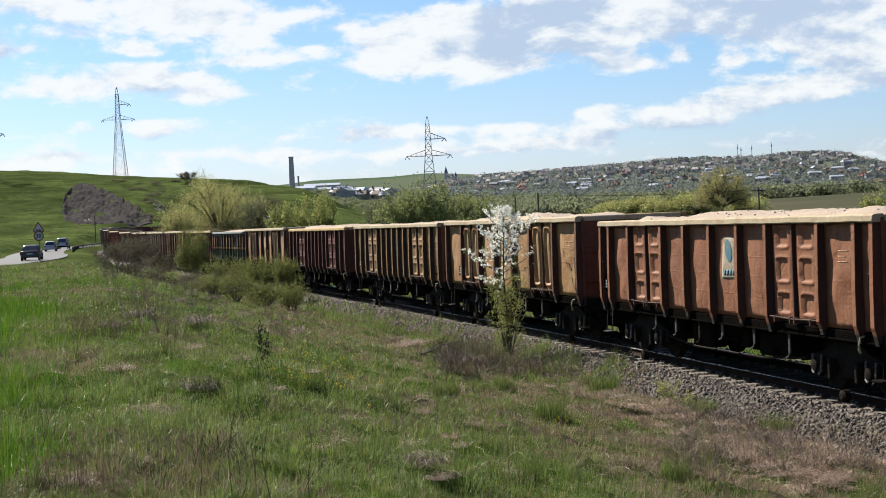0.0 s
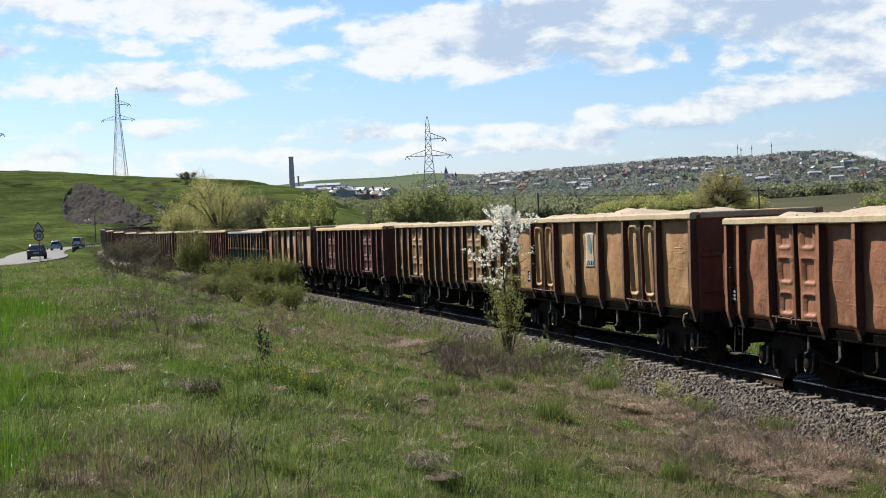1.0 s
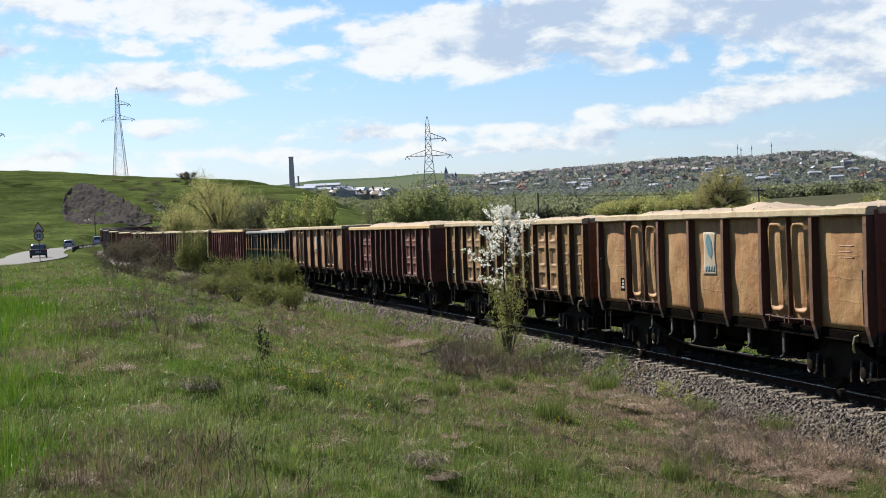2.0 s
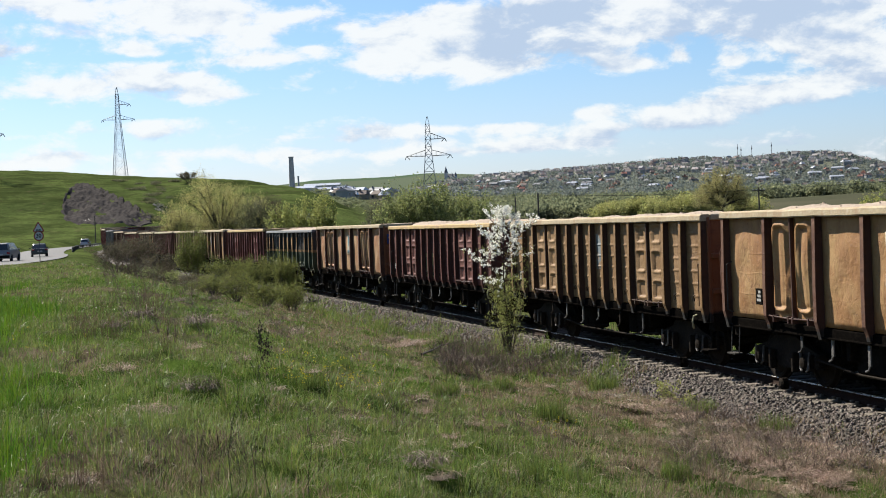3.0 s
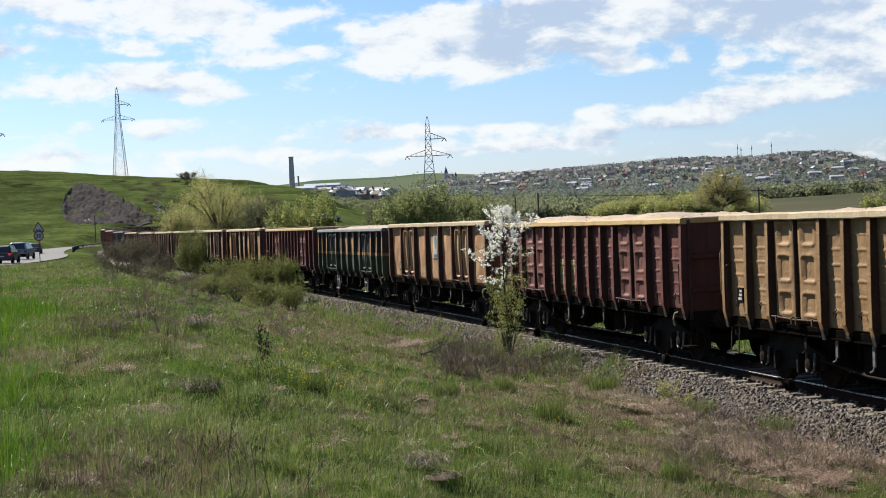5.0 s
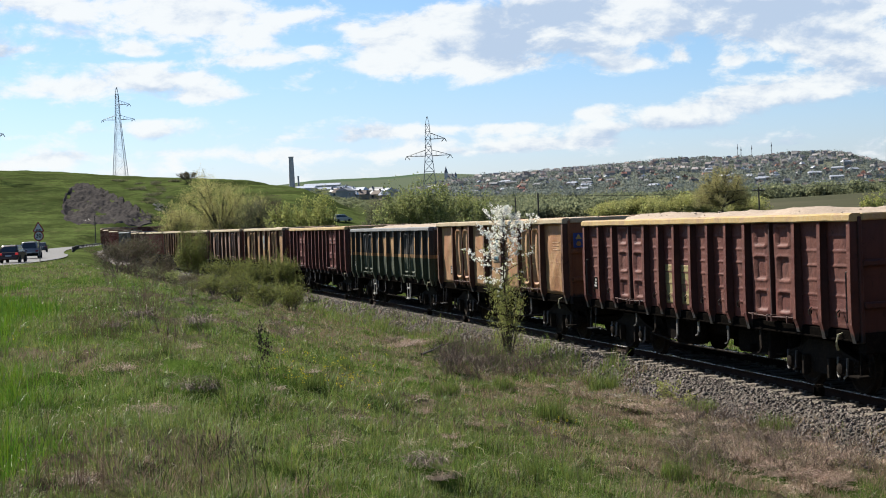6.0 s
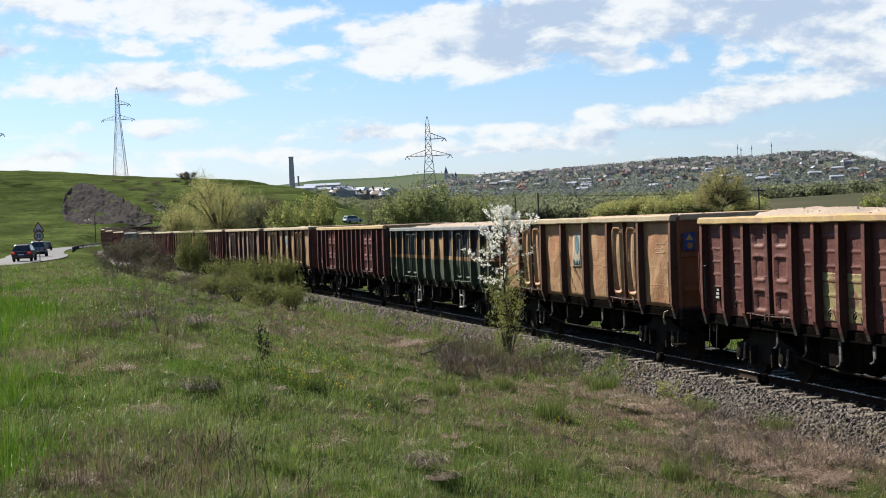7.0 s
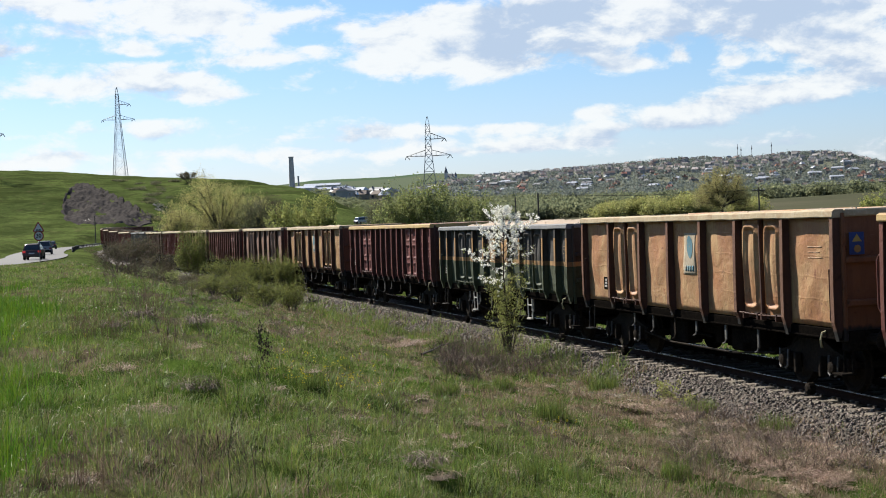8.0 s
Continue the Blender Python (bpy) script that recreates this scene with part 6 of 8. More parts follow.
def fallen_branch(ends, seed):
    """A dead bough on the ground between two bearings and drops, with side twigs."""
    r = random.Random(seed)
    a, b = [Vector(spot(px, drop(py, px))) for px, py in ends]
    mid = (a + b) / 2
    root = empty("fallen_branch", "dead dark branch lying on the dry stems", "branch", pose(*mid), "fallen branches")
    pts = [a.lerp(b, t) - mid + Vector((0, r.gauss(0, 0.04), 0.10 + 0.12 * math.sin(3.1 * t) + r.gauss(0, 0.02))) for t in (0, 0.2, 0.4, 0.6, 0.8, 1.0)]
    bm = bmesh.new()
    add_tube(bm, pts, [0.030, 0.028, 0.024, 0.019, 0.013, 0.006], 6)
    part("bough", bm, DARK_STALK, root)
    for k in range(7):
        p = pts[1 + k % 5]
        bm = bmesh.new()
        q = p + Vector((r.uniform(-0.35, 0.35), r.uniform(-0.2, 0.2), r.uniform(0.10, 0.35)))
        add_tube(bm, [p, p.lerp(q, 0.5) + Vector((0, 0, 0.03)), q], [0.010, 0.007, 0.003], 4)
        part("twig", bm, DARK_STALK, root)


def make_flowers():
    r = np.random.RandomState(8)
    v, f = [], []
    for cx, cy, k, sp in ((590, 670, 26, 45), (560, 690, 18, 40), (960, 780, 10, 22), (880, 655, 5, 20), (640, 620, 16, 60), (505, 690, 8, 20), (80, 620, 7, 40), (700, 700, 14, 50)):
        for _ in range(k):
            px, py = cx + r.normal(0, sp), cy + r.normal(0, sp * 0.35)
            d = drop(py, px)
            x, y, z = spot(px, d)
            h = r.uniform(0.12, 0.25)
            for _ in range(5):
                c = np.array([x, y, z + h]) + r.normal(0, 0.015, 3)
                e1, e2 = r.normal(0, 1, 3), r.normal(0, 1, 3)
                e1, e2 = e1 / np.linalg.norm(e1) * 0.007, e2 / np.linalg.norm(e2) * 0.007
                b = len(v)
                v += [c - e1 - e2, c + e1 - e2, c + e1 + e2, c - e1 + e2]
                f.append((b, b + 1, b + 2, b + 3))
    part("yellow_flowers", quick_mesh("yellow_flowers", v, f), FLOWER, None, "small yellow wild flowers in the meadow", "flowers", "stuff")


def stalk(px, py, height, seeds, seed):
    """A tall dead weed: thin stem with side shoots and seed heads."""
    d = drop(py, px)
    x, y, z = spot(px, d)
    r = random.Random(seed)
    root = empty("dry_weed", "tall thin dead weed stalk standing in the grass", "weed", pose(x, y, z - 0.02, r.uniform(-5, 5), r.uniform(-5, 5), r.uniform(0, 360)), "dead weeds")
    bm = bmesh.new()
    pts = [Vector((0.03 * math.sin(k * 1.3 + seed), 0.03 * math.cos(k * 1.7), height * k / 5)) for k in range(6)]
    add_tube(bm, pts, [0.0023, 0.002, 0.0019, 0.0016, 0.0013, 0.0008], 4)
    tips = []
    for k in range(6 if seeds else 3):
        p = pts[2] + (pts[5] - pts[2]) * r.random()
        a = r.uniform(0, 6.28)
        e = p + Vector((math.cos(a) * 0.035, math.sin(a) * 0.035, 0.10))
        add_tube(bm, [p, e], [0.002, 0.001], 3)
        tips.append(e)
    part("stem", bm, DARK_STALK, root)
    if seeds:
        bm = bmesh.new()
        for k in range(70):
            p = tips[k % len(tips)] * 0.5 + pts[4] * 0.5 + Vector([r.gauss(0, 0.017) for _ in range(2)] + [r.gauss(0, 0.09)])
            add_box(bm, p.x - 0.005, p.x + 0.005, p.y - 0.005, p.y + 0.005, p.z - 0.008, p.z + 0.008)
        tagged(part("seed_head", bm, DARK_STALK, root, "dark clustered seed head"), kind="stuff")


def grow(bm, tips, p, d, length, radius, level, r, spread, droop):
    """A limb and its branches; records twig points in tips."""
    pts, rad = [p.copy()], [radius]
    n = 4
    for k in range(n):
        d = (d + Vector((r.gauss(0, 0.12), r.gauss(0, 0.12), r.gauss(0.0, 0.08) - droop * (2 - min(level, 2)) * 0.1))).normalized()
        p = p + d * (length / n)
        pts.append(p.copy())
        rad.append(radius * (1 - 0.75 * (k + 1) / n))
        if level <= 1:
            tips.append((p.copy(), d.copy()))
    add_tube(bm, pts, rad, 6 if level > 2 else (4 if level > 1 else 3), False)
    if level <= 0:
        return
    kids = 4 if level > 1 else 3
    for k in range(kids):
        u = 0.3 + 0.7 * (k + r.random()) / kids
        i = min(n - 1, int(u * n))
        q = pts[i].lerp(pts[i + 1], u * n - i)
        a = r.uniform(0, 6.28)
        side = Vector((math.cos(a), math.sin(a), r.uniform(-0.1, 0.5)))
        nd = (d * (1 - spread) + side * spread).normalized()
        grow(bm, tips, q, nd, length * r.uniform(0.5, 0.75), radius * 0.5, level - 1, r, spread, droop)


def leaf_mesh(name, pts, size, r, slim=0.5):
    """Many small leaves, each a kinked pair of triangles, at points."""
    pts = np.asarray(pts, float)
    n = len(pts)
    e1 = r.normal(0, 1, (n, 3))
    e1 /= np.linalg.norm(e1, axis=1)[:, None]
    e2 = np.cross(e1, r.normal(0, 1, (n, 3)))
    e2 /= np.linalg.norm(e2, axis=1)[:, None]
    e3 = np.cross(e1, e2)
    sz = (size * r.uniform(0.6, 1.3, n))[:, None]
    v = np.stack([pts - e1 * sz, pts + e2 * sz * slim + e3 * sz * 0.2, pts + e1 * sz, pts - e2 * sz * slim + e3 * sz * 0.2], 1)
    return quick_mesh(name, v.reshape(-1, 3), np.arange(n * 4).reshape(n, 4))


def plant(kind, label, category, at, height, width, leafmat, seed, stems=1, levels=3, leaves=4000, size=0.1, spread=0.5, droop=0.0, bare=0.25, wood=None, group="", scatter=1.0):
    """A tree or shrub with a wooden skeleton and a crown of single leaves, scaled to height and width."""
    rr, rn = random.Random(seed), np.random.RandomState(seed)
    bm, tips = bmesh.new(), []
    for k in range(stems):
        a = 6.28 * k / max(stems, 1) + rr.random()
        tilt = 0.0 if stems == 1 else rr.uniform(0.15, 0.6) if stems < 13 else rr.uniform(0.1, 1.3)
        d = Vector((math.cos(a) * tilt, math.sin(a) * tilt, 1)).normalized()
        grow(bm, tips, Vector((math.cos(a), math.sin(a), 0)) * (0.0 if stems == 1 else 0.05), d, 0.62 if levels > 2 else 0.8, 0.028 if stems == 1 else 0.016, levels, rr, spread, droop)
    P = np.array([t[0] for t in tips])
    top = np.percentile(P[:, 2], 99.5)
    half = max(1e-3, np.percentile(np.hypot(P[:, 0], P[:, 1]), 96))
    sx, sz = width / 2 / half, height / top
    P = P[P[:, 2] > bare * top * 0.8]
    idx = rn.randint(len(P), size=leaves)
    L = P[idx] * np.array([sx, sx, sz]) + np.clip(rn.normal(0, 1, (leaves, 3)), -1.7, 1.7) * np.array([1, 1, 0.9]) * (0.045 * scatter * (width + height) / 2)
    if droop:
        L[:, 2] -= np.abs(rn.normal(0, 1, leaves)) * droop * height * 0.10
    L[:, 2] = np.maximum(L[:, 2], 0.05)
    for v in bm.verts:
        v.co = Vector((v.co.x * sx, v.co.y * sx, v.co.z * sz))
    x, y, z = at
    root = empty(kind, label, category, pose(x, y, z - 0.05, 0, 0, 0), group)
    part("trunk" if stems == 1 else "branchwork", bm, wood or BARK, root)
    part("crown", leaf_mesh("crown", L, size, rn), leafmat, root)
    return root, L


def place(px, d, z=None):
    x, y, g = spot(px, d)
    return x, y, g if z is None else z


def blossom_tree(x, y, z):
    """A slender young wild pear: straight stem, rising side branches, blossom on the upper ones, leaves below."""
    r, rn = random.Random(4), np.random.RandomState(71)
    root = empty("blossom_tree", "slender young wild fruit tree, white blossom above green leaves", "tree", pose(x, y, z - 0.05, 0, 0, 0))
    bm = bmesh.new()
    stem = [Vector((0.03 * math.sin(t * 2.1), 0.02 * math.sin(t * 3.3), t)) for t in np.linspace(0, 4.1, 10)]
    add_tube(bm, stem, [0.035 * (1 - 0.09 * k) for k in range(10)], 7)
    part("trunk", bm, DARK_STALK, root)
    flowers, leaves = [], []
    for k in range(46):
        h = 0.9 + 3.1 * (k + r.random()) / 46
        out = float(np.interp(h, (0.9, 1.6, 2.2, 3.0, 3.5, 4.1), (0.40, 0.62, 0.92, 0.92, 0.66, 0.14))) * r.uniform(0.45, 1.2)
        a = k * 2.4 + r.uniform(-0.4, 0.4)
        up = r.uniform(0.35, 0.9)
        p = [Vector((0.03 * math.sin(h * 2.1), 0, h))]
        for t in (0.33, 0.66, 1.0):
            p.append(p[0] + Vector((math.cos(a) * out * t, math.sin(a) * out * t, out * up * t * (0.7 + 0.4 * t) + 0.03 * r.gauss(0, 1))))
        b = bmesh.new()
        add_tube(b, p, [0.012, 0.009, 0.006, 0.003], 4)
        part("branch", b, DARK_STALK, root)
        right = math.cos(a) > 0.25
        for _ in range(19 if h > 1.2 else 8):
            q = p[1].lerp(p[3], r.random()) + Vector([r.gauss(0, 0.05) for _ in range(3)])
            bloom = h + q.z > 4.3 + (0.9 if right else 0.0) + r.gauss(0, 0.4) and r.random() > 0.12
            (flowers if bloom else leaves).append(q)
    F = (np.array(flowers)[:, None, :] + rn.normal(0, 0.022, (len(flowers), 13, 3))).reshape(-1, 3)
    part("blossom", leaf_mesh("blossom", F, 0.0190, rn, 0.85), PETAL, root, "white blossom clusters")
    low = np.stack([rn.normal(0, 0.22, 420), rn.normal(0, 0.22, 420), rn.uniform(0.05, 2.0, 420)], 1)
    L = np.vstack([np.array(leaves), low])
    L = (L[:, None, :] + rn.normal(0, 0.05, (len(L), 7, 3))).reshape(-1, 3)
    part("foliage", leaf_mesh("foliage", L, 0.021, rn), SPRING, root, "small fresh green leaves")
    for k in range(26):
        a, t = rn.uniform(0, 6.28), rn.uniform(0.05, 0.55)
        h = rn.uniform(0.8, 1.9)
        b = bmesh.new()
        add_tube(b, [(0.06 * math.cos(a), 0.06 * math.sin(a), 0), (t * 0.5 * math.cos(a), t * 0.5 * math.sin(a), h * 0.5), (t * math.cos(a), t * math.sin(a), h)], [0.012, 0.009, 0.004], 4)
        part("sucker", b, DARK_STALK, root)


def make_shrubs():
    blossom_tree(*place(891, 38.0))
    g = "shrubs before the train"
    shrubs = (
        ("willow_shrub", "round willow shrub in yellow-green leaf by the track", (343, 93.0), 4.0, 2.1, SHRUB, 31, 14, 2, 13000, 0.038, 0.18, 0.0, 0.0),
        ("bare_shrub", "grey-brown leafless thicket of thin twigs", (235, 108.0), 3.3, 4.6, BROWNISH, 32, 11, 3, 5200, 0.055, 0.4, 0.0, 0.0),
        ("bare_shrub", "grey-brown leafless thicket of thin twigs", (205, 104.0), 2.4, 3.4, BROWNISH, 33, 9, 3, 2500, 0.05, 0.4, 0.0, 0.0),
        ("bare_shrub", "grey-brown leafless thicket of thin twigs", (285, 102.0), 2.0, 3.0, BROWNISH, 34, 9, 3, 2200, 0.05, 0.4, 0.0, 0.0),
        ("hawthorn_shrub", "spreading thorn shrub with sparse fresh leaves", (400, 80.0), 2.1, 3.2, SHRUB, 35, 16, 3, 9500, 0.032, 0.5, 0.0, 0.0),
        ("hawthorn_shrub", "spreading thorn shrub with sparse fresh leaves", (455, 75.0), 2.2, 2.7, SHRUB, 36, 15, 3, 9000, 0.031, 0.5, 0.0, 0.0),
        ("hawthorn_shrub", "upright thorn shrub in fresh leaf", (507, 69.0), 2.5, 1.8, SHRUB, 37, 15, 3, 9500, 0.030, 0.4, 0.0, 0.0),
        ("hawthorn_shrub", "low thorn shrub with sparse fresh leaves", (365, 72.0), 1.1, 2.4, DULL, 38, 8, 2, 1800, 0.04, 0.5, 0.0, 0.0),
        ("hawthorn_shrub", "low sprawling thorn shrub in fresh leaf", (372, 66.0), 1.1, 1.9, SHRUB, 46, 16, 2, 4200, 0.028, 0.5, 0.0, 0.0),
        ("hawthorn_shrub", "low sprawling thorn shrub in fresh leaf", (415, 64.0), 1.3, 2.1, SHRUB, 47, 16, 2, 4800, 0.028, 0.5, 0.0, 0.0),
        ("hawthorn_shrub", "low sprawling thorn shrub in fresh leaf", (462, 62.0), 1.2, 2.0, SHRUB, 48, 16, 2, 4600, 0.028, 0.5, 0.0, 0.0),
        ("hawthorn_shrub", "low sprawling thorn shrub in fresh leaf", (512, 60.0), 1.4, 1.6, SHRUB, 49, 16, 2, 4600, 0.028, 0.4, 0.0, 0.0),
        ("seedling_shrub", "small leafy elder shoot at the ballast edge", (1168, 29.0), 0.55, 0.75, SPRING, 39, 8, 1, 520, 0.022, 0.4, 0.0, 0.1),
        ("seedling_shrub", "small leafy elder shoot at the ballast edge", (1200, 28.2), 0.35, 0.45, SPRING, 40, 6, 1, 240, 0.02, 0.4, 0.0, 0.1),
        ("sapling", "thin dark sapling with few buds", (697, 46.0), 1.35, 0.5, BROWNISH, 41, 3, 2, 150, 0.025, 0.3, 0.0, 0.4),
        ("sapling", "small sapling with a few fresh leaves", (797, 50.5), 0.75, 0.7, SPRING, 42, 3, 2, 110, 0.035, 0.4, 0.0, 0.5),
        ("sapling", "thin dark sapling with few buds", (245, 58.0), 1.3, 0.9, BROWNISH, 43, 5, 2, 300, 0.03, 0.3, 0.0, 0.3),
        ("sapling", "thin dark sapling with few buds", (190, 45.0), 1.0, 0.8, BROWNISH, 44, 6, 2, 320, 0.022, 0.3, 0.0, 0.2),
        ("sapling", "thin dark sapling with few buds", (270, 50.0), 1.0, 0.7, DULL, 45, 5, 2, 300, 0.025, 0.3, 0.0, 0.2),
    )
    rr = random.Random(77)
    more = []
    for k in range(22):
        s_, q_ = rr.uniform(34, 100), rr.uniform(3.0, 6.5)
        p = on_line(s_, q_)
        sort = rr.choice((("hawthorn_shrub", "low thorn shrub with sparse fresh leaves", OLIVE, 700), ("bare_shrub", "low grey-brown leafless thicket", BROWNISH, 500), ("bare_shrub", "low grey-brown leafless thicket", BROWNISH, 500)))
        more.append((sort[0], sort[1], (784 + 2576 * p.x / p.y, p.y), rr.uniform(0.6, 1.3), rr.uniform(1.2, 2.4), sort[2], 200 + k, 7, 2, sort[3], 0.03 * p.y / 60, 0.45, 0.0, 0.0))
    for kind, label, (px, d), h, w, mat, seed, stems, lev, n, size, spread, dr, bare in shrubs + tuple(more):
        plant(kind, label, "shrub", place(px, d), h, w, mat, seed, stems, lev, n, size, spread, dr, bare, THORN if kind == "hawthorn_shrub" else TWIG, g, 0.55 if kind == "hawthorn_shrub" else 1.0)


def make_trees():
    g = "trees beyond the train"
    rows = (
        ("willow_tree", "pale yellow-green willow shrub beside the large willow", 455, 180, 345, 5.0, DULL, 53, 4, 3, 3200, 0.10, 0.45, 0.3),
        ("poplar_shrub", "young poplar in fresh bright green leaf", 503, 150, 360, 3.4, SPRING, 54, 6, 3, 3600, 0.10, 0.3, 0.0),
        ("poplar_shrub", "young poplar in fresh bright green leaf", 548, 152, 348, 3.6, SPRING, 55, 6, 3, 4200, 0.10, 0.3, 0.0),
        ("poplar_shrub", "young poplar in fresh bright green leaf", 585, 150, 338, 3.6, SPRING, 56, 6, 3, 4600, 0.10, 0.3, 0.0),
        ("leafy_tree", "bushy olive-green tree with upright shoots", 700, 122, 336, 4.2, OLIVE, 57, 7, 3, 5200, 0.095, 0.35, 0.0),
        ("leafy_tree", "bushy olive-green tree with upright shoots", 735, 125, 326, 4.2, OLIVE, 58, 7, 3, 5600, 0.095, 0.35, 0.0),
        ("leafy_tree", "bushy olive-green tree with upright shoots", 772, 120, 318, 4.0, OLIVE, 59, 7, 3, 5600, 0.095, 0.3, 0.0),
        ("leafy_tree", "bushy olive-green tree with upright shoots", 812, 124, 336, 4.2, OLIVE, 60, 7, 3, 5000, 0.095, 0.35, 0.0),
        ("leafy_tree", "bushy olive-green tree with upright shoots", 850, 128, 344, 3.6, OLIVE, 61, 7, 3, 3600, 0.095, 0.35, 0.0),
        ("leafy_tree", "bushy olive-green tree with upright shoots", 680, 135, 348, 3.0, DULL, 62, 5, 3, 2000, 0.095, 0.35, 0.0),
        ("leafy_bush", "fresh green bush at the field's edge", 1552, 150, 338, 3.4, SPRING, 64, 6, 3, 3000, 0.10, 0.4, 0.0),
        ("bare_bush", "brownish bare bush on the hillside", 340, 420, 304, 6.0, BROWNISH, 65, 6, 3, 2500, 0.14, 0.4, 0.0),
        ("bare_bush", "dark bare scrub below the hill", 478, 230, 345, 6.0, BROWNISH, 66, 7, 3, 3600, 0.12, 0.4, 0.0),
        ("leafy_bush", "small bush on the embankment shoulder", 660, 170, 355, 2.6, DULL, 67, 5, 3, 1800, 0.10, 0.4, 0.0),
    )
    for kind, label, px, d, ytop, w, mat, seed, stems, lev, n, size, spread, dr in rows:
        x, y, z = place(px, d)
        ztop = EYE_Z + (389.0 - (px - 782) * 0.0438 - ytop) * d / 2576
        plant(kind, label, "tree", (x, y, z), max(2.0, ztop - z), w, mat, seed, stems, lev, n, size, spread, dr, 0.12, BARK, g, 0.6)


RUBBLE = surf("pale_rubble", ((0.36, 0.33, 0.28), (0.28, 0.25, 0.21), (0.45, 0.42, 0.37)), 0.8, 0.9, 0.0, 0.2, 10, island=0.3)


def make_rubble():
    """Tipped pale rubble under the scar."""
    r = random.Random(61)
    bm = bmesh.new()
    for k in range(130):
        x, y, z = spot(r.gauss(166, 5), r.uniform(352, 357)) if k < 70 else spot(r.gauss(287, 6), r.uniform(375, 381))
        w = r.uniform(0.07, 0.20)
        add_box(bm, -w, w, -w * 0.8, w * 0.8, -w * 0.5, w * 0.8, pose(x, y, z + 0.08, r.uniform(-40, 40), r.uniform(-40, 40), r.uniform(0, 90)))
    part("rubble_heap", bm, RUBBLE, None, "tipped heap of pale building rubble below the slope", "rubble", "stuff")


def dome_tree(kind, label, px, d, ytop, width, mat, seed, leaves, size, group):
    """An old round-headed willow: short trunk, limbs fanning out to a full dome, fine leaves on the twigs."""
    r, rn = random.Random(seed), np.random.RandomState(seed)
    x, y, z = place(px, d)
    h = EYE_Z + (389.0 - (px - 782) * 0.0438 - ytop) * d / 2576 - z
    root = empty(kind, label, "tree", pose(x, y, z - 0.05), group)
    bm = bmesh.new()
    fork = Vector((0, 0, h * 0.16))
    add_tube(bm, [(0, 0, 0), (0.05, 0, h * 0.09), fork], [h * 0.035, h * 0.028, h * 0.024], 9)
    part("trunk", bm, BARK, root)
    pts = []
    tw = bmesh.new()
    n = 26
    for k in range(n):
        a = k * 2.4 + r.uniform(-0.3, 0.3)
        el = math.asin(min(1, (k + 0.5) / n)) * 0.98 - 0.06
        f = r.uniform(0.70, 0.92)
        end = Vector((math.cos(a) * math.cos(el) * width / 2 * f, math.sin(a) * math.cos(el) * width / 2 * f, h * (0.20 + 0.76 * math.sin(el) * f)))
        mid = fork.lerp(end, 0.5) + Vector((0, 0, h * 0.05)) + Vector([r.gauss(0, 0.02 * h) for _ in range(3)])
        limb = [fork, fork.lerp(mid, 0.55) + Vector((0, 0, 0.02 * h)), mid, mid.lerp(end, 0.55) + Vector((0, 0, 0.02 * h)), end]
        b = bmesh.new()
        add_tube(b, limb, [h * 0.017, h * 0.013, h * 0.009, h * 0.006, h * 0.002], 5)
        for _ in range(26):
            u = r.uniform(0.36, 1.0) * 3.99
            p = limb[int(u)].lerp(limb[int(u) + 1], u - int(u))
            dv = (end - fork).normalized() * 0.6 + Vector([r.gauss(0, 0.7) for _ in range(3)]) + Vector((0, 0, 0.25))
            L = h * r.uniform(0.06, 0.15)
            q = p + dv.normalized() * L
            e = q + Vector((dv.x * 0.5, dv.y * 0.5, 0.3 - 0.7 * r.random())).normalized() * L * 0.45
            add_tube(tw, [p, q, e], [h * 0.0022, h * 0.0012, h * 0.0005], 3, False)
            pts += [p.lerp(q, r.uniform(0.15, 1)) for _ in range(5)] + [q.lerp(e, r.random()) for _ in range(5)]
        part("limb", b, BARK, root)
    tagged(part("twig_mass", tw, BARK, root), kind="stuff")
    P = np.array(pts)
    L = P[rn.randint(len(P), size=leaves)] + rn.normal(0, 0.019 * h, (leaves, 3))
    # young shoots hang in fine upright streaks
    L[:, 2] += rn.normal(0, 0.016 * h, leaves)
    L[:, 2] = np.maximum(L[:, 2], 0.06 * h)
    part("crown", leaf_mesh("crown", L, size, rn, 0.55), mat, root)


def clump_stuff(name, places, mat, label, seed, leaf=0.5):
    """Far woods: rounded uneven clumps of leaves; places are (x, y, z, width, height)."""
    r = np.random.RandomState(seed)
    pts, sz = [], []
    for x, y, z, w, h in places:
        k = int(leaf)
        u = r.normal(0, 1, (k, 3))
        u /= np.linalg.norm(u, axis=1)[:, None]
        u *= (r.rand(k) ** 0.4)[:, None]
        lob = 1 + 0.25 * np.sin(3 * np.arctan2(u[:, 1], u[:, 0]) + x) + 0.15 * np.sin(7 * u[:, 2] + y)
        pts.append(np.stack([x + u[:, 0] * w / 2 * lob, y + u[:, 1] * w / 2 * lob, z + h * (0.5 + 0.5 * u[:, 2] * lob)], 1))
        sz.append(np.full(k, max(w, h) * (0.022 if k > 1500 else 0.045 if k > 250 else 0.085)))
    pts, sz = np.vstack(pts), np.concatenate(sz)
    part(name, leaf_mesh(name, pts, sz, r, 0.7), mat, None, label, "woods", "stuff")


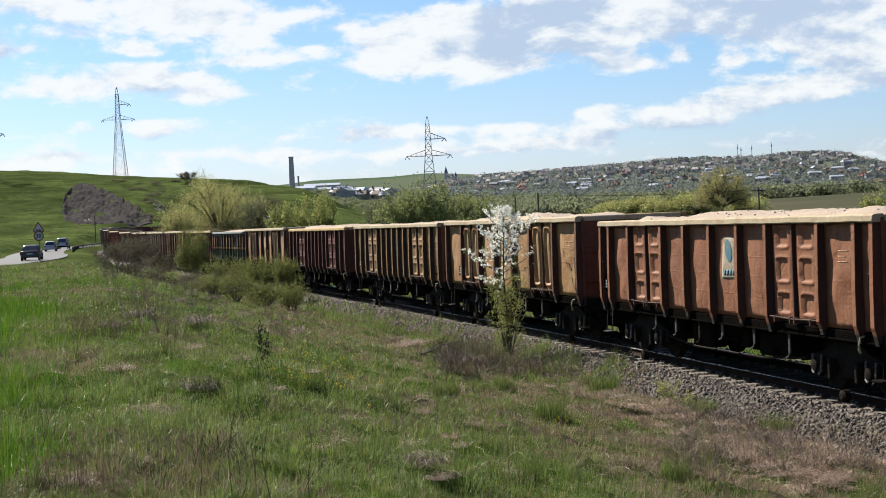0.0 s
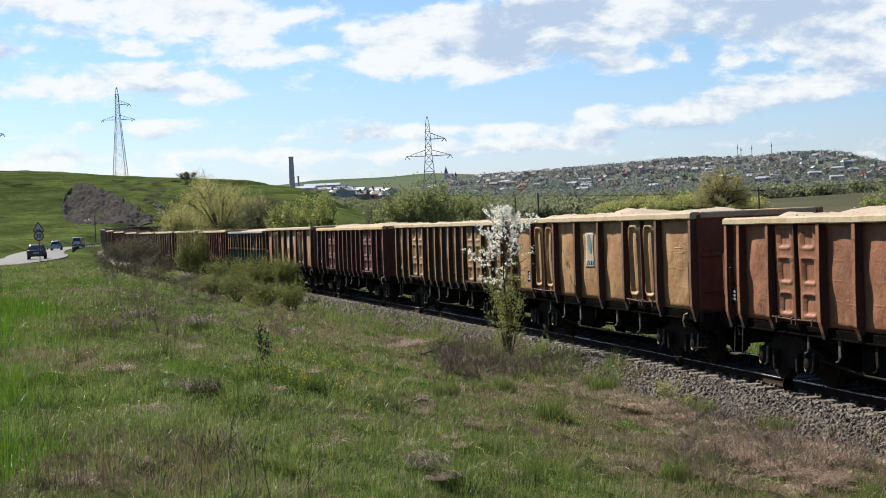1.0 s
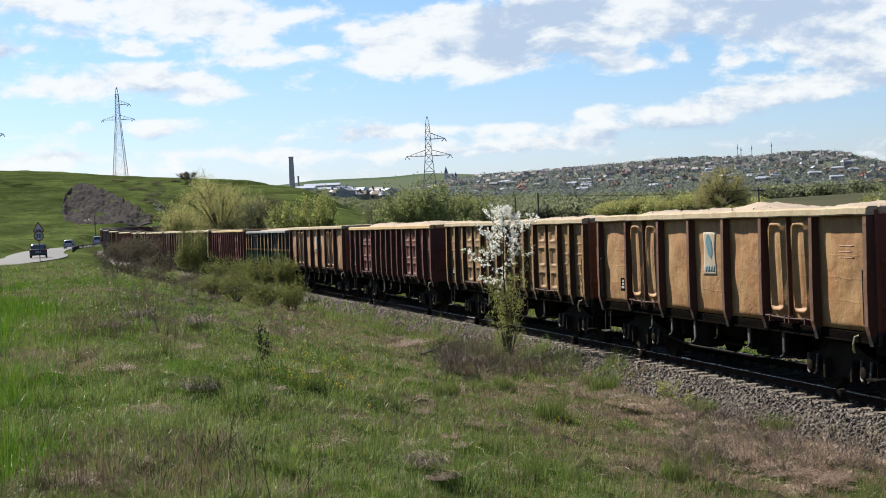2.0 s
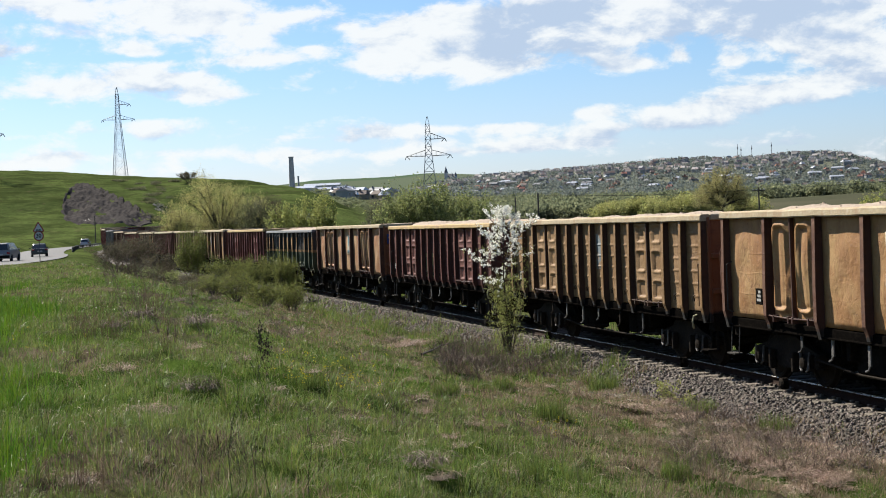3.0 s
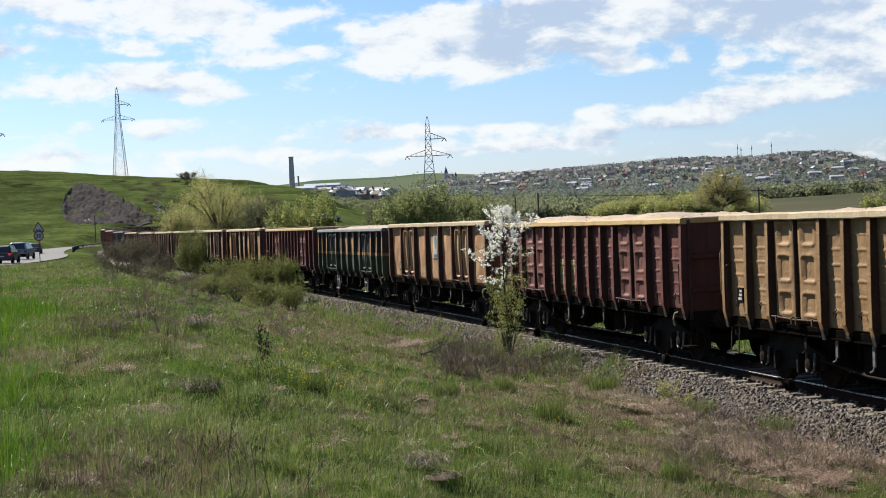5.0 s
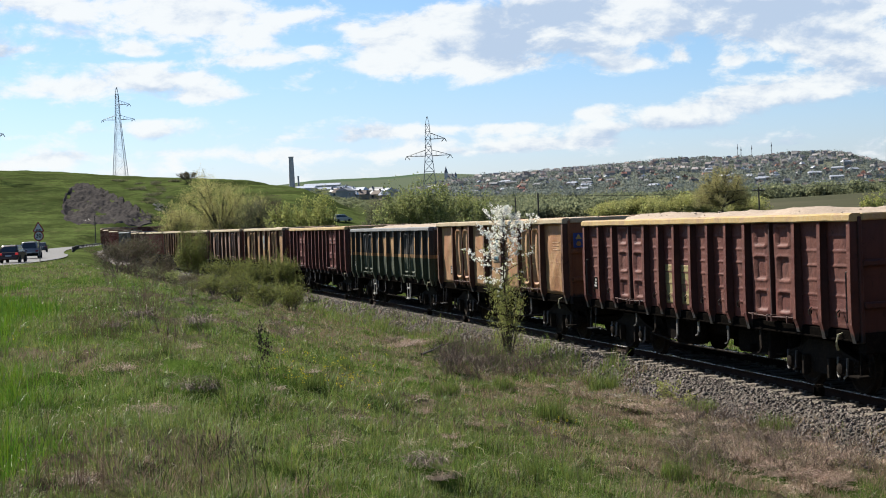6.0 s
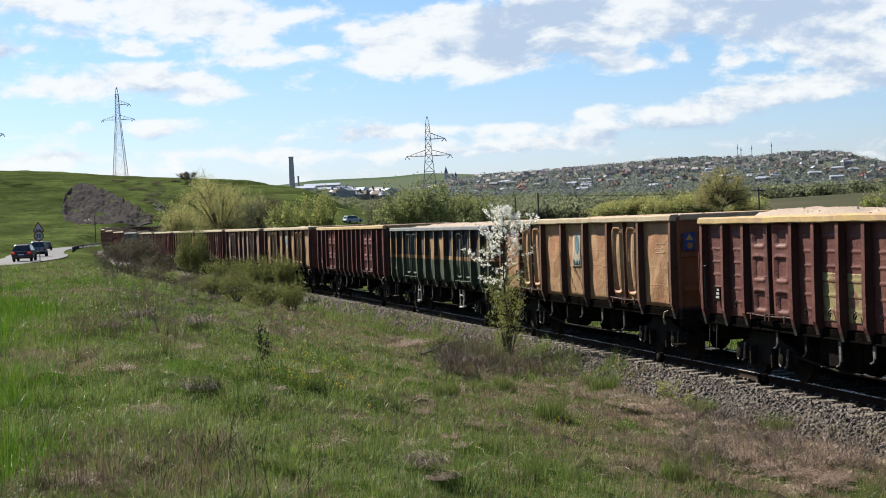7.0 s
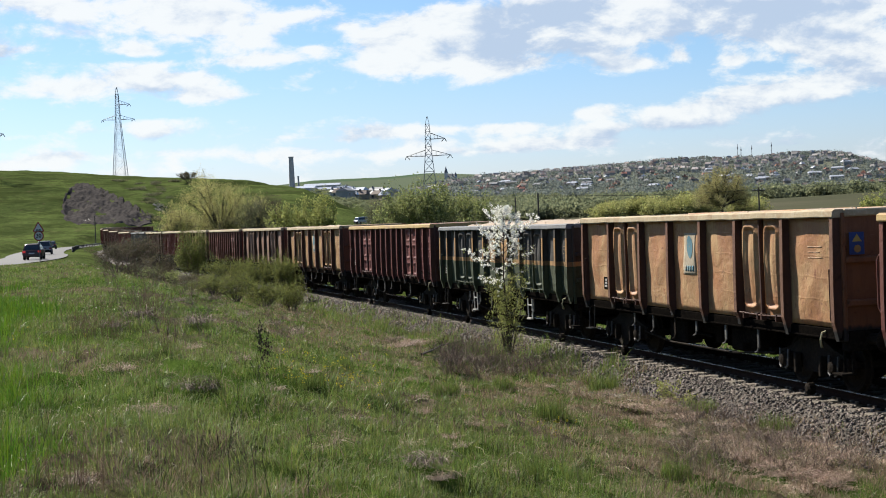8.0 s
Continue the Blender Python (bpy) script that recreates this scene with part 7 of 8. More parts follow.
def make_woods():
    r = np.random.RandomState(91)
    def belt(px0, px1, d0, d1, n, w, h, lo=0.0):
        out = []
        for _ in range(n):
            px, d = r.uniform(px0, px1), r.uniform(d0, d1)
            x = (px - 784) / 2576 * d
            z = float(land(np.array([x]), np.array([d]))[0])
            out.append((x, d, z - 0.3, w * r.uniform(0.7, 1.4), h * r.uniform(0.75, 1.2)))
        return out
    clump_stuff("riverside_willows", belt(1075, 1240, 262, 285, 24, 5.0, 3.7) + belt(1235, 1340, 262, 285, 10, 4.2, 3.0), BELT, "row of yellow-green willows along the far meadow", 92, 3200)
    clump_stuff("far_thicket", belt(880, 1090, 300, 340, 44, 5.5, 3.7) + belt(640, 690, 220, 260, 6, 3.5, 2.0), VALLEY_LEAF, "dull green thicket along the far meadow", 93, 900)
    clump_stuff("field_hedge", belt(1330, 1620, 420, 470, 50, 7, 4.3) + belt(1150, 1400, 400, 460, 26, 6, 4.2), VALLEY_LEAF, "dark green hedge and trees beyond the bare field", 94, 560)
    clump_stuff("valley_woods", belt(860, 1620, 560, 900, 240, 9, 5.6) + belt(690, 860, 600, 900, 40, 8, 4.2) + belt(600, 690, 520, 900, 16, 6, 3.0), VALLEY_LEAF, "woods on the valley floor, haze in their leaf colour", 95, 400)
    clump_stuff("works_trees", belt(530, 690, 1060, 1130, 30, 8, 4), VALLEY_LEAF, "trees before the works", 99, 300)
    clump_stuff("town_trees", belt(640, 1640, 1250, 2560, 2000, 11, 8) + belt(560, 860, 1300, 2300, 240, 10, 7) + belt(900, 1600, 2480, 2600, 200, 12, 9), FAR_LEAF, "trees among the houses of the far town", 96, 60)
    clump_stuff("hill_scrub", belt(300, 480, 318, 340, 20, 5, 2.0) + belt(262, 320, 362, 400, 12, 3.2, 1.1) + belt(210, 330, 395, 430, 14, 3.0, 0.9), DULL, "dark low scrub at the foot of the hill", 97, 320)


make_grass()
make_tufts()
make_brambles()
make_flowers()
fallen_branch(((738, 640), (812, 612)), 1)
fallen_branch(((915, 678), (985, 650)), 2)
for i, (px, py, h, sd) in enumerate(((452, 672, 0.56, True), (462, 676, 0.46, True), (386, 900, 0.80, False), (413, 895, 0.62, False), (400, 885, 0.55, False), (456, 905, 0.80, False), (535, 900, 0.55, False), (372, 880, 0.45, False), (432, 880, 0.5, False), (340, 890, 0.42, False), (330, 860, 0.3, False), (690, 600, 0.9, False), (735, 600, 0.7, False), (110, 790, 0.6, False), (290, 560, 0.9, False), (130, 660, 0.5, False), (1330, 745, 0.5, False), (60, 830, 0.5, False))):
    stalk(px, py, h, sd, i)
make_shrubs()
make_trees()
make_rubble()
dome_tree("willow_tree", "large old round-headed willow in pale yellow-green leaf", 392, 185, 284, 13.6, WILLOW, 51, 62000, 0.052, "trees beyond the train")
dome_tree("willow_tree", "pale yellow-green willow shrub beside the large willow", 318, 178, 340, 5.6, WILLOW, 52, 22000, 0.055, "trees beyond the train")
dome_tree("round_willow", "broad round-headed willow in yellow-green leaf", 1280, 230, 284, 10.4, OLD_WILLOW, 63, 46000, 0.066, "trees beyond the train")
make_woods()


# ---- road, sign, barrier, poles ----
ASPHALT = surf("grey_asphalt", ((0.094, 0.091, 0.086), (0.077, 0.0745, 0.072), (0.110, 0.1075, 0.102)), 0.8, 0.85, 0.0, 0.3, 30, stain=(0.10, 0.095, 0.09), stain_at=(0.55, 0.65), stain_scale=0.3)
GALV = surf("dull_galvanised_steel", ((0.112, 0.1155, 0.119), (0.077, 0.0805, 0.084), (0.14, 0.14, 0.14)), 2.0, 0.55, 0.6, 0.1, 20)
DARK_STEEL = surf("dark_weathered_steel", ((0.045, 0.042, 0.04), (0.06, 0.055, 0.05)), 2.0, 0.7, 0.2, 0.1, 20)
PYLON_STEEL = surf("grey_pylon_steel", ((0.210, 0.220, 0.231), (0.158, 0.168, 0.178)), 0.5, 0.6, 0.4, 0.0)
POLE_WOOD = surf("grey_pole_wood", ((0.07, 0.063, 0.0525), (0.049, 0.042, 0.0364)), 2.0, 0.9, 0.0, 0.3, 20)
SIGN_WHITE = surf("sign_white", ((0.546, 0.546, 0.532), (0.504, 0.504, 0.49)), 3.0, 0.5, 0.0, 0.0)
SIGN_BLACK = surf("sign_black", ((0.02, 0.02, 0.02), (0.03, 0.03, 0.03)), 3.0, 0.5, 0.0, 0.0)


def road_side(i, off):
    a, b = RL[max(i - 1, 0)], RL[min(i + 1, len(RL) - 1)]
    d = (b - a)[:2]
    d = d / np.linalg.norm(d)
    return RL[i, 0] + d[1] * off, RL[i, 1] - d[0] * off, RL[i, 2]


def make_road():
    v, f = [], []
    offs = (-3.9, -3.6, 0, 3.1, 3.4)
    for i in range(len(RL)):
        for o in offs:
            x, y, z = road_side(i, o)
            v.append((x, y, z + (0.02 if abs(o) < 3.7 else -0.12) + 0.04 * (1 - abs(o) / 3.9)))
        if i:
            f += [((i - 1) * 5 + k, (i - 1) * 5 + k + 1, i * 5 + k + 1, i * 5 + k) for k in range(4)]
    part("road", quick_mesh("road", v, f), ASPHALT, None, "pale worn asphalt country road", "road", "structure")


def make_barrier():
    root = empty("guard_rail", "dark steel guard rail curving along the road edge", "guard rail")
    idx = [i for i in range(len(RL)) if 203 < RL[i, 1] < 380]
    bm, pts = bmesh.new(), []
    rows = []
    for n, i in enumerate(idx):
        x, y, z = road_side(i, 4.5)
        drop_end = -0.45 if n == 0 else (-0.15 if n == 1 else 0)
        rows.append([bm.verts.new((x + dx, y, z + 0.46 + drop_end + 0.75 * dz)) for dx, dz in ((0, -0.16), (0.05, -0.09), (0, 0), (0.05, 0.09), (0, 0.16), (-0.03, 0.16), (-0.03, -0.16))])
        pts.append((x, y, z))
    for a, b in zip(rows, rows[1:]):
        for k in range(7):
            bm.faces.new((a[k], a[(k + 1) % 7], b[(k + 1) % 7], b[k]))
    bmesh.ops.recalc_face_normals(bm, faces=bm.faces[:])
    part("beam", bm, DARK_STEEL, root)
    for x, y, z in pts[1:]:
        part("post", rbox(x + 0.06, x + 0.18, y - 0.05, y + 0.05, z - 0.3, z + 0.50, 0.01), DARK_STEEL, root)


def disc(radius, thick, sides=32):
    bm = lathe(((radius, 0.0), (radius, thick)), sides)
    return bm


def make_sign():
    x, y = -29.36, 106.0
    z = float(land(np.array([x]), np.array([y]))[0])
    root = empty("road_sign", "bumps warning triangle above round red-rimmed 30 limit sign on a post", "road sign", pose(x, y, 0, 0, 0, 0))
    part("post", tube([(0, 0.04, z - 0.2), (0, 0.04, 4.15)], 0.03, 10), GALV, root)
    c = part("speed_plate", disc(0.37, 0.02), RED, root, "red rim of the round sign")
    c.location = (0, 0, 3.43)
    w = part("plate_field", disc(0.285, 0.01), SIGN_WHITE, c, "white field")
    w.location = (0, -0.012, 0)
    txt = bpy.data.curves.new("digits", "FONT")
    txt.body, txt.size, txt.align_x, txt.align_y, txt.extrude, txt.offset = "30", 0.40, "CENTER", "CENTER", 0.003, 0.012
    tmp = bpy.data.objects.new("digits", txt)
    scene.collection.objects.link(tmp)
    bpy.context.view_layer.update()
    me = bpy.data.meshes.new_from_object(tmp)
    bpy.data.objects.remove(tmp)
    dg = part("digits", me, SIGN_BLACK, c, "black digits 30")
    dg.matrix_basis = pose(0, -0.018, 0, 90, 0, 0)

    def tri(size, y0, y1):
        bm = bmesh.new()
        pr = []
        for k in range(3):
            a = math.pi / 2 + k * 2.0944
            for da in (-0.09, 0.09):
                pr.append((size * math.cos(a + da), size * math.sin(a + da)))
        a = [bm.verts.new((p, y0, q)) for p, q in pr]
        b = [bm.verts.new((p, y1, q)) for p, q in pr]
        bm.faces.new(a), bm.faces.new(b[::-1])
        for k in range(6):
            bm.faces.new((a[(k + 1) % 6], a[k], b[k], b[(k + 1) % 6]))
        bmesh.ops.recalc_face_normals(bm, faces=bm.faces[:])
        return bm

    t = part("warning_plate", tri(0.46, 0.0, 0.02), RED, root, "red rim of the triangle")
    t.location = (0, 0, 3.98)
    part("plate_field", tri(0.34, -0.012, -0.001), SIGN_WHITE, t, "white field")
    bm = bmesh.new()
    n = 24
    top = [(-0.2 + 0.4 * k / n, -0.13 + 0.075 * abs(math.sin(2 * math.pi * k / n))) for k in range(n + 1)]
    a = [bm.verts.new((p, -0.020, q)) for p, q in top] + [bm.verts.new((0.2, -0.020, -0.165)), bm.verts.new((-0.2, -0.020, -0.165))]
    b = [bm.verts.new((v.co.x, -0.013, v.co.z)) for v in a]
    bm.faces.new(a)
    for k in range(len(a)):
        bm.faces.new((a[(k + 1) % len(a)], a[k], b[k], b[(k + 1) % len(a)]))
    part("bumps", bm, SIGN_BLACK, t, "black double bump symbol")


def utility_pole(x, y, top, arm=True):
    z = float(land(np.array([x]), np.array([y]))[0])
    root = empty("utility_pole", "weathered wooden utility pole with crossarm", "pole", pose(x, y, z - 0.3), "utility poles")
    h = top - z + 0.3
    part("shaft", tube([(0, 0, 0), (0, 0, h)], [0.11, 0.08], 8), POLE_WOOD, root)
    if arm:
        part("crossarm", rbox(-0.75, 0.75, -0.05, 0.05, h - 0.45, h - 0.33, 0.01), POLE_WOOD, root)
        for dx in (-0.65, -0.25, 0.25, 0.65):
            o = part("insulator", lathe(((0.04, 0.0), (0.06, 0.08), (0.03, 0.16)), 8, "Z"), SIGN_WHITE, root)
            o.location = (dx, 0, h - 0.33)


def wire(name, a, b, sag, rad, label):
    pts = [Vector(a).lerp(Vector(b), t) - Vector((0, 0, sag * 4 * t * (1 - t))) for t in np.linspace(0, 1, 17)]
    part(name, tube(pts, rad, 4), DARK_STEEL, None, label, "wire")


def pylon(x, y, z0, top, turn, low=0.65, high=0.79):
    """Lattice tower with one short upper arm and a wide lower pair."""
    root = empty("power_pylon", "grey steel lattice power pylon with three arms", "pylon", pose(x, y, z0, 0, 0, turn), "power pylons")
    h = top - z0
    lev = [0, 0.13, 0.26, 0.38, 0.49, 0.58, 0.65, 0.72, 0.79, 0.86, 0.93]
    half = lambda u: np.interp(u, (0, 0.65, 0.93, 1), (2.75, 0.95, 0.55, 0.12))
    for sx, sy in ((-1, -1), (1, -1), (1, 1), (-1, 1)):
        part("leg", tube([(sx * half(u), sy * half(u), h * u) for u in (0, 0.65, 0.93, 1)], [0.11, 0.08, 0.065, 0.05], 4), PYLON_STEEL, root)
    for a, b in zip(lev, lev[1:]):
        for k in range(4):
            c = [(-1, -1), (1, -1), (1, 1), (-1, 1)]
            p, q = c[k], c[(k + 1) % 4]
            A = Vector((p[0] * half(a), p[1] * half(a), h * a))
            B = Vector((q[0] * half(a), q[1] * half(a), h * a))
            C = Vector((p[0] * half(b), p[1] * half(b), h * b))
            D = Vector((q[0] * half(b), q[1] * half(b), h * b))
            for s_, e in ((A, D), (B, C), (C, D)):
                part("brace", tube([s_, e], 0.045, 3), PYLON_STEEL, root)
    for zz, reach in ((low, 6.2), (low, -6.2), (high, 4.7)):
        bm = bmesh.new()
        w = 0.8
        tip = Vector((reach, 0, h * zz + 0.1))
        sgn = 1 if reach > 0 else -1
        for yy in (-w, w):
            add_tube(bm, [(sgn * w, yy, h * zz), tip], [0.09, 0.07], 4)
            add_tube(bm, [(sgn * w, yy, h * zz + 1.7), tip], [0.07, 0.06], 4)
        for t in (0.25, 0.5, 0.75):
            p = Vector((sgn * w, w, h * zz)).lerp(tip, t)
            q = Vector((sgn * w, -w, h * zz + 1.7)).lerp(tip, t)
            add_tube(bm, [p, q], [0.05, 0.05], 3)
        part("arm", bm, PYLON_STEEL, root)
        for dx in (-0.9, 0.5):
            part("insulator_string", tube([tip, tip + Vector((dx * sgn, 0.6 * dx, -0.9))], 0.11, 6), DARK_STEEL, root)
    part("peak", tube([(0, 0, h * 0.98), (0, 0, h)], 0.1, 6), PYLON_STEEL, root)


make_road()
make_barrier()
make_sign()
utility_pole(10.0, 150.0, 5.6, False)
utility_pole(9.7, 190.0, 5.8, False)
utility_pole(37.1, 170.0, 5.5)
utility_pole(-71.4, 300.0, 7.2, False)
for dx in (-0.65, 0.65):
    wire("overhead_wire", (10.0 + dx, 150, 5.35), (37.1 + dx, 170, 5.25), 0.25, 0.012, "thin sagging overhead wire between poles")
    wire("overhead_wire", (37.1 + dx, 170, 5.25), (80.0 + dx, 196, 6.9), 0.3, 0.012, "thin sagging overhead wire between poles")
pylon(-124.7, 570.0, float(land(np.array([-124.7]), np.array([570.0]))[0]) - 0.3, 60.5, 0, 0.675, 0.825)
pylon(-2.9, 412.0, float(land(np.array([-2.9]), np.array([412.0]))[0]) - 0.3, 32.6, 0, 0.635, 0.79)
pylon(-131.4, 420.0, float(land(np.array([-131.4]), np.array([420.0]))[0]) - 0.3, 40.5, 0)

# ---- the far town ----
WALLS = [surf("pale_render", ((0.44, 0.425, 0.40), (0.36, 0.35, 0.33)), 0.3, 0.9, 0.0, 0.0, each=0.2), surf("grey_render", ((0.25, 0.245, 0.235), (0.21, 0.205, 0.20)), 0.3, 0.9, 0.0, 0.0, each=0.2), surf("ochre_render", ((0.28, 0.235, 0.18), (0.24, 0.20, 0.155)), 0.3, 0.9, 0.0, 0.0, each=0.2)]
ROOFS = [surf("red_tiles", ((0.24, 0.10, 0.065), (0.19, 0.085, 0.055)), 0.4, 0.8, 0.0, 0.0, each=0.25), surf("brown_tiles", ((0.13, 0.09, 0.075), (0.10, 0.075, 0.065)), 0.4, 0.8, 0.0, 0.0, each=0.25), surf("sheet_roof", ((0.50, 0.51, 0.53), (0.43, 0.44, 0.46)), 0.4, 0.35, 0.3, 0.0, each=0.1), surf("grey_slates", ((0.17, 0.175, 0.185), (0.14, 0.145, 0.155)), 0.4, 0.6, 0.0, 0.0, each=0.2), surf("mixed_roofs", ((0.20, 0.125, 0.10), (0.22, 0.215, 0.21), (0.28, 0.28, 0.28)), 0.02, 0.7, 0.0, 0.0, island=0.5)]
PANE = surf("dark_window", ((0.03, 0.035, 0.045), (0.05, 0.055, 0.06)), 0.5, 0.2, 0.0, 0.0)


def house_meshes(w, d, h, roof_h):
    """Walls, gabled roof with eaves, one window."""
    wall = rbox(-w / 2, w / 2, -d / 2, d / 2, -4, h, 0.05)
    bm = bmesh.new()
    e = 0.5
    a = [bm.verts.new(p) for p in ((-w / 2 - e, -d / 2 - e, h - 0.2), (w / 2 + e, -d / 2 - e, h - 0.2), (w / 2 + e, d / 2 + e, h - 0.2), (-w / 2 - e, d / 2 + e, h - 0.2), (-w / 2 + roof_h * 0.3, 0, h + roof_h), (w / 2 - roof_h * 0.3, 0, h + roof_h))]
    for f in ((0, 1, 5, 4), (2, 3, 4, 5), (1, 2, 5), (3, 0, 4), (3, 2, 1, 0)):
        bm.faces.new([a[i] for i in f])
    add_box(bm, w * 0.2, w * 0.2 + 0.8, 0.5, 1.3, h, h + roof_h + 0.9)
    win = rbox(-0.7, 0.7, -0.06, 0.06, -0.8, 0.8, 0.02)
    out = []
    for nm, b in (("wall", wall), ("roof", bm), ("window", win)):
        me = bpy.data.meshes.new(nm)
        b.to_mesh(me), b.free()
        out.append(me)
    return out


def make_town():
    r = random.Random(17)
    shapes = [(house_meshes(*dims), dims) for dims in ((6.4, 5.6, 3.4, 2.4), (7.6, 6.2, 3.8, 2.6), (5.8, 5.2, 3.0, 2.3), (12, 8, 5.5, 1.8), (15, 8, 4.5, 1.4), (10, 8, 9, 0.9))]
    spots = []
    for _ in range(5000):
        px, d = r.uniform(600, 1640), 1450 + 1100 * r.random() ** 0.6
        if px < 850 and d > 2200:
            continue
        x = (px - 784) / 2576 * d
        if all((x - a) ** 2 + (d - b) ** 2 > 13 ** 2 for a, b in spots):
            spots.append((x, d))
        if len(spots) >= 900:
            break
    for _ in range(60):
        px, d = r.uniform(590, 700), r.uniform(900, 1400)
        spots.append(((px - 784) / 2576 * d, d))
    ys = np.array([b for a, b in spots], float)
    zs = land(np.array([a for a, b in spots], float), ys)
    order = sorted(zip(spots, zs), key=lambda e: e[0][1])
    far_w, far_r = bmesh.new(), bmesh.new()
    for (x, y), z in order[320:]:
        m = pose(x, y, z, 0, 0, r.uniform(-40, 40))
        w, d, h = r.uniform(5, 9), r.uniform(5, 7), r.uniform(3.2, 5)
        add_box(far_w, -w / 2, w / 2, -d / 2, d / 2, -3, h, m)
        a = [far_r.verts.new(m @ Vector(p)) for p in ((-w / 2 - 0.4, -d / 2 - 0.4, h - 0.1), (w / 2 + 0.4, -d / 2 - 0.4, h - 0.1), (w / 2 + 0.4, d / 2 + 0.4, h - 0.1), (-w / 2 - 0.4, d / 2 + 0.4, h - 0.1), (-w / 2, 0, h + 2.8), (w / 2, 0, h + 2.8))]
        for f in ((0, 1, 5, 4), (2, 3, 4, 5), (1, 2, 5), (3, 0, 4)):
            far_r.faces.new([a[i] for i in f])
    part("far_house_walls", far_w, WALLS[0], None, "pale walls of the farthest houses on the hill", "houses", "stuff")
    part("far_house_roofs", far_r, ROOFS[4], None, "mixed roofs of the farthest houses on the hill", "houses", "stuff")
    for (x, y), z in order[:320]:
        k = r.choice((0, 0, 0, 0, 1, 1, 1, 2, 2, 2, 2, 3, 4)) if y < 2000 else r.choice((0, 0, 1, 2, 2, 2, 0, 1, 3, 5))
        (wm, rm, nm), (w, d, h, rh) = shapes[k]
        roof = r.choice((0, 0, 1, 1, 1, 0, 2, 3, 3)) if k < 3 else r.choice((2, 2, 3))
        lab = ("red-tiled", "brown-tiled", "pale sheet-roofed", "slate-roofed")[roof] + (" small house on the far town's hillside" if k < 3 else " large block in the far town")
        root = empty("house" if k < 3 else "apartment_block", lab, "house" if k < 3 else "building", pose(x, y, z, 0, 0, r.uniform(-35, 35) + r.choice((0, 90, 180))), "houses of the far town")
        part("wall", wm, r.choice(WALLS), root)
        part("roof", rm, ROOFS[roof], root)
        if y < 1800:
            for wx in (-w * 0.28, w * 0.28):
                o = part("window", nm, PANE, root)
                o.location = (wx, -d / 2, h * 0.55)


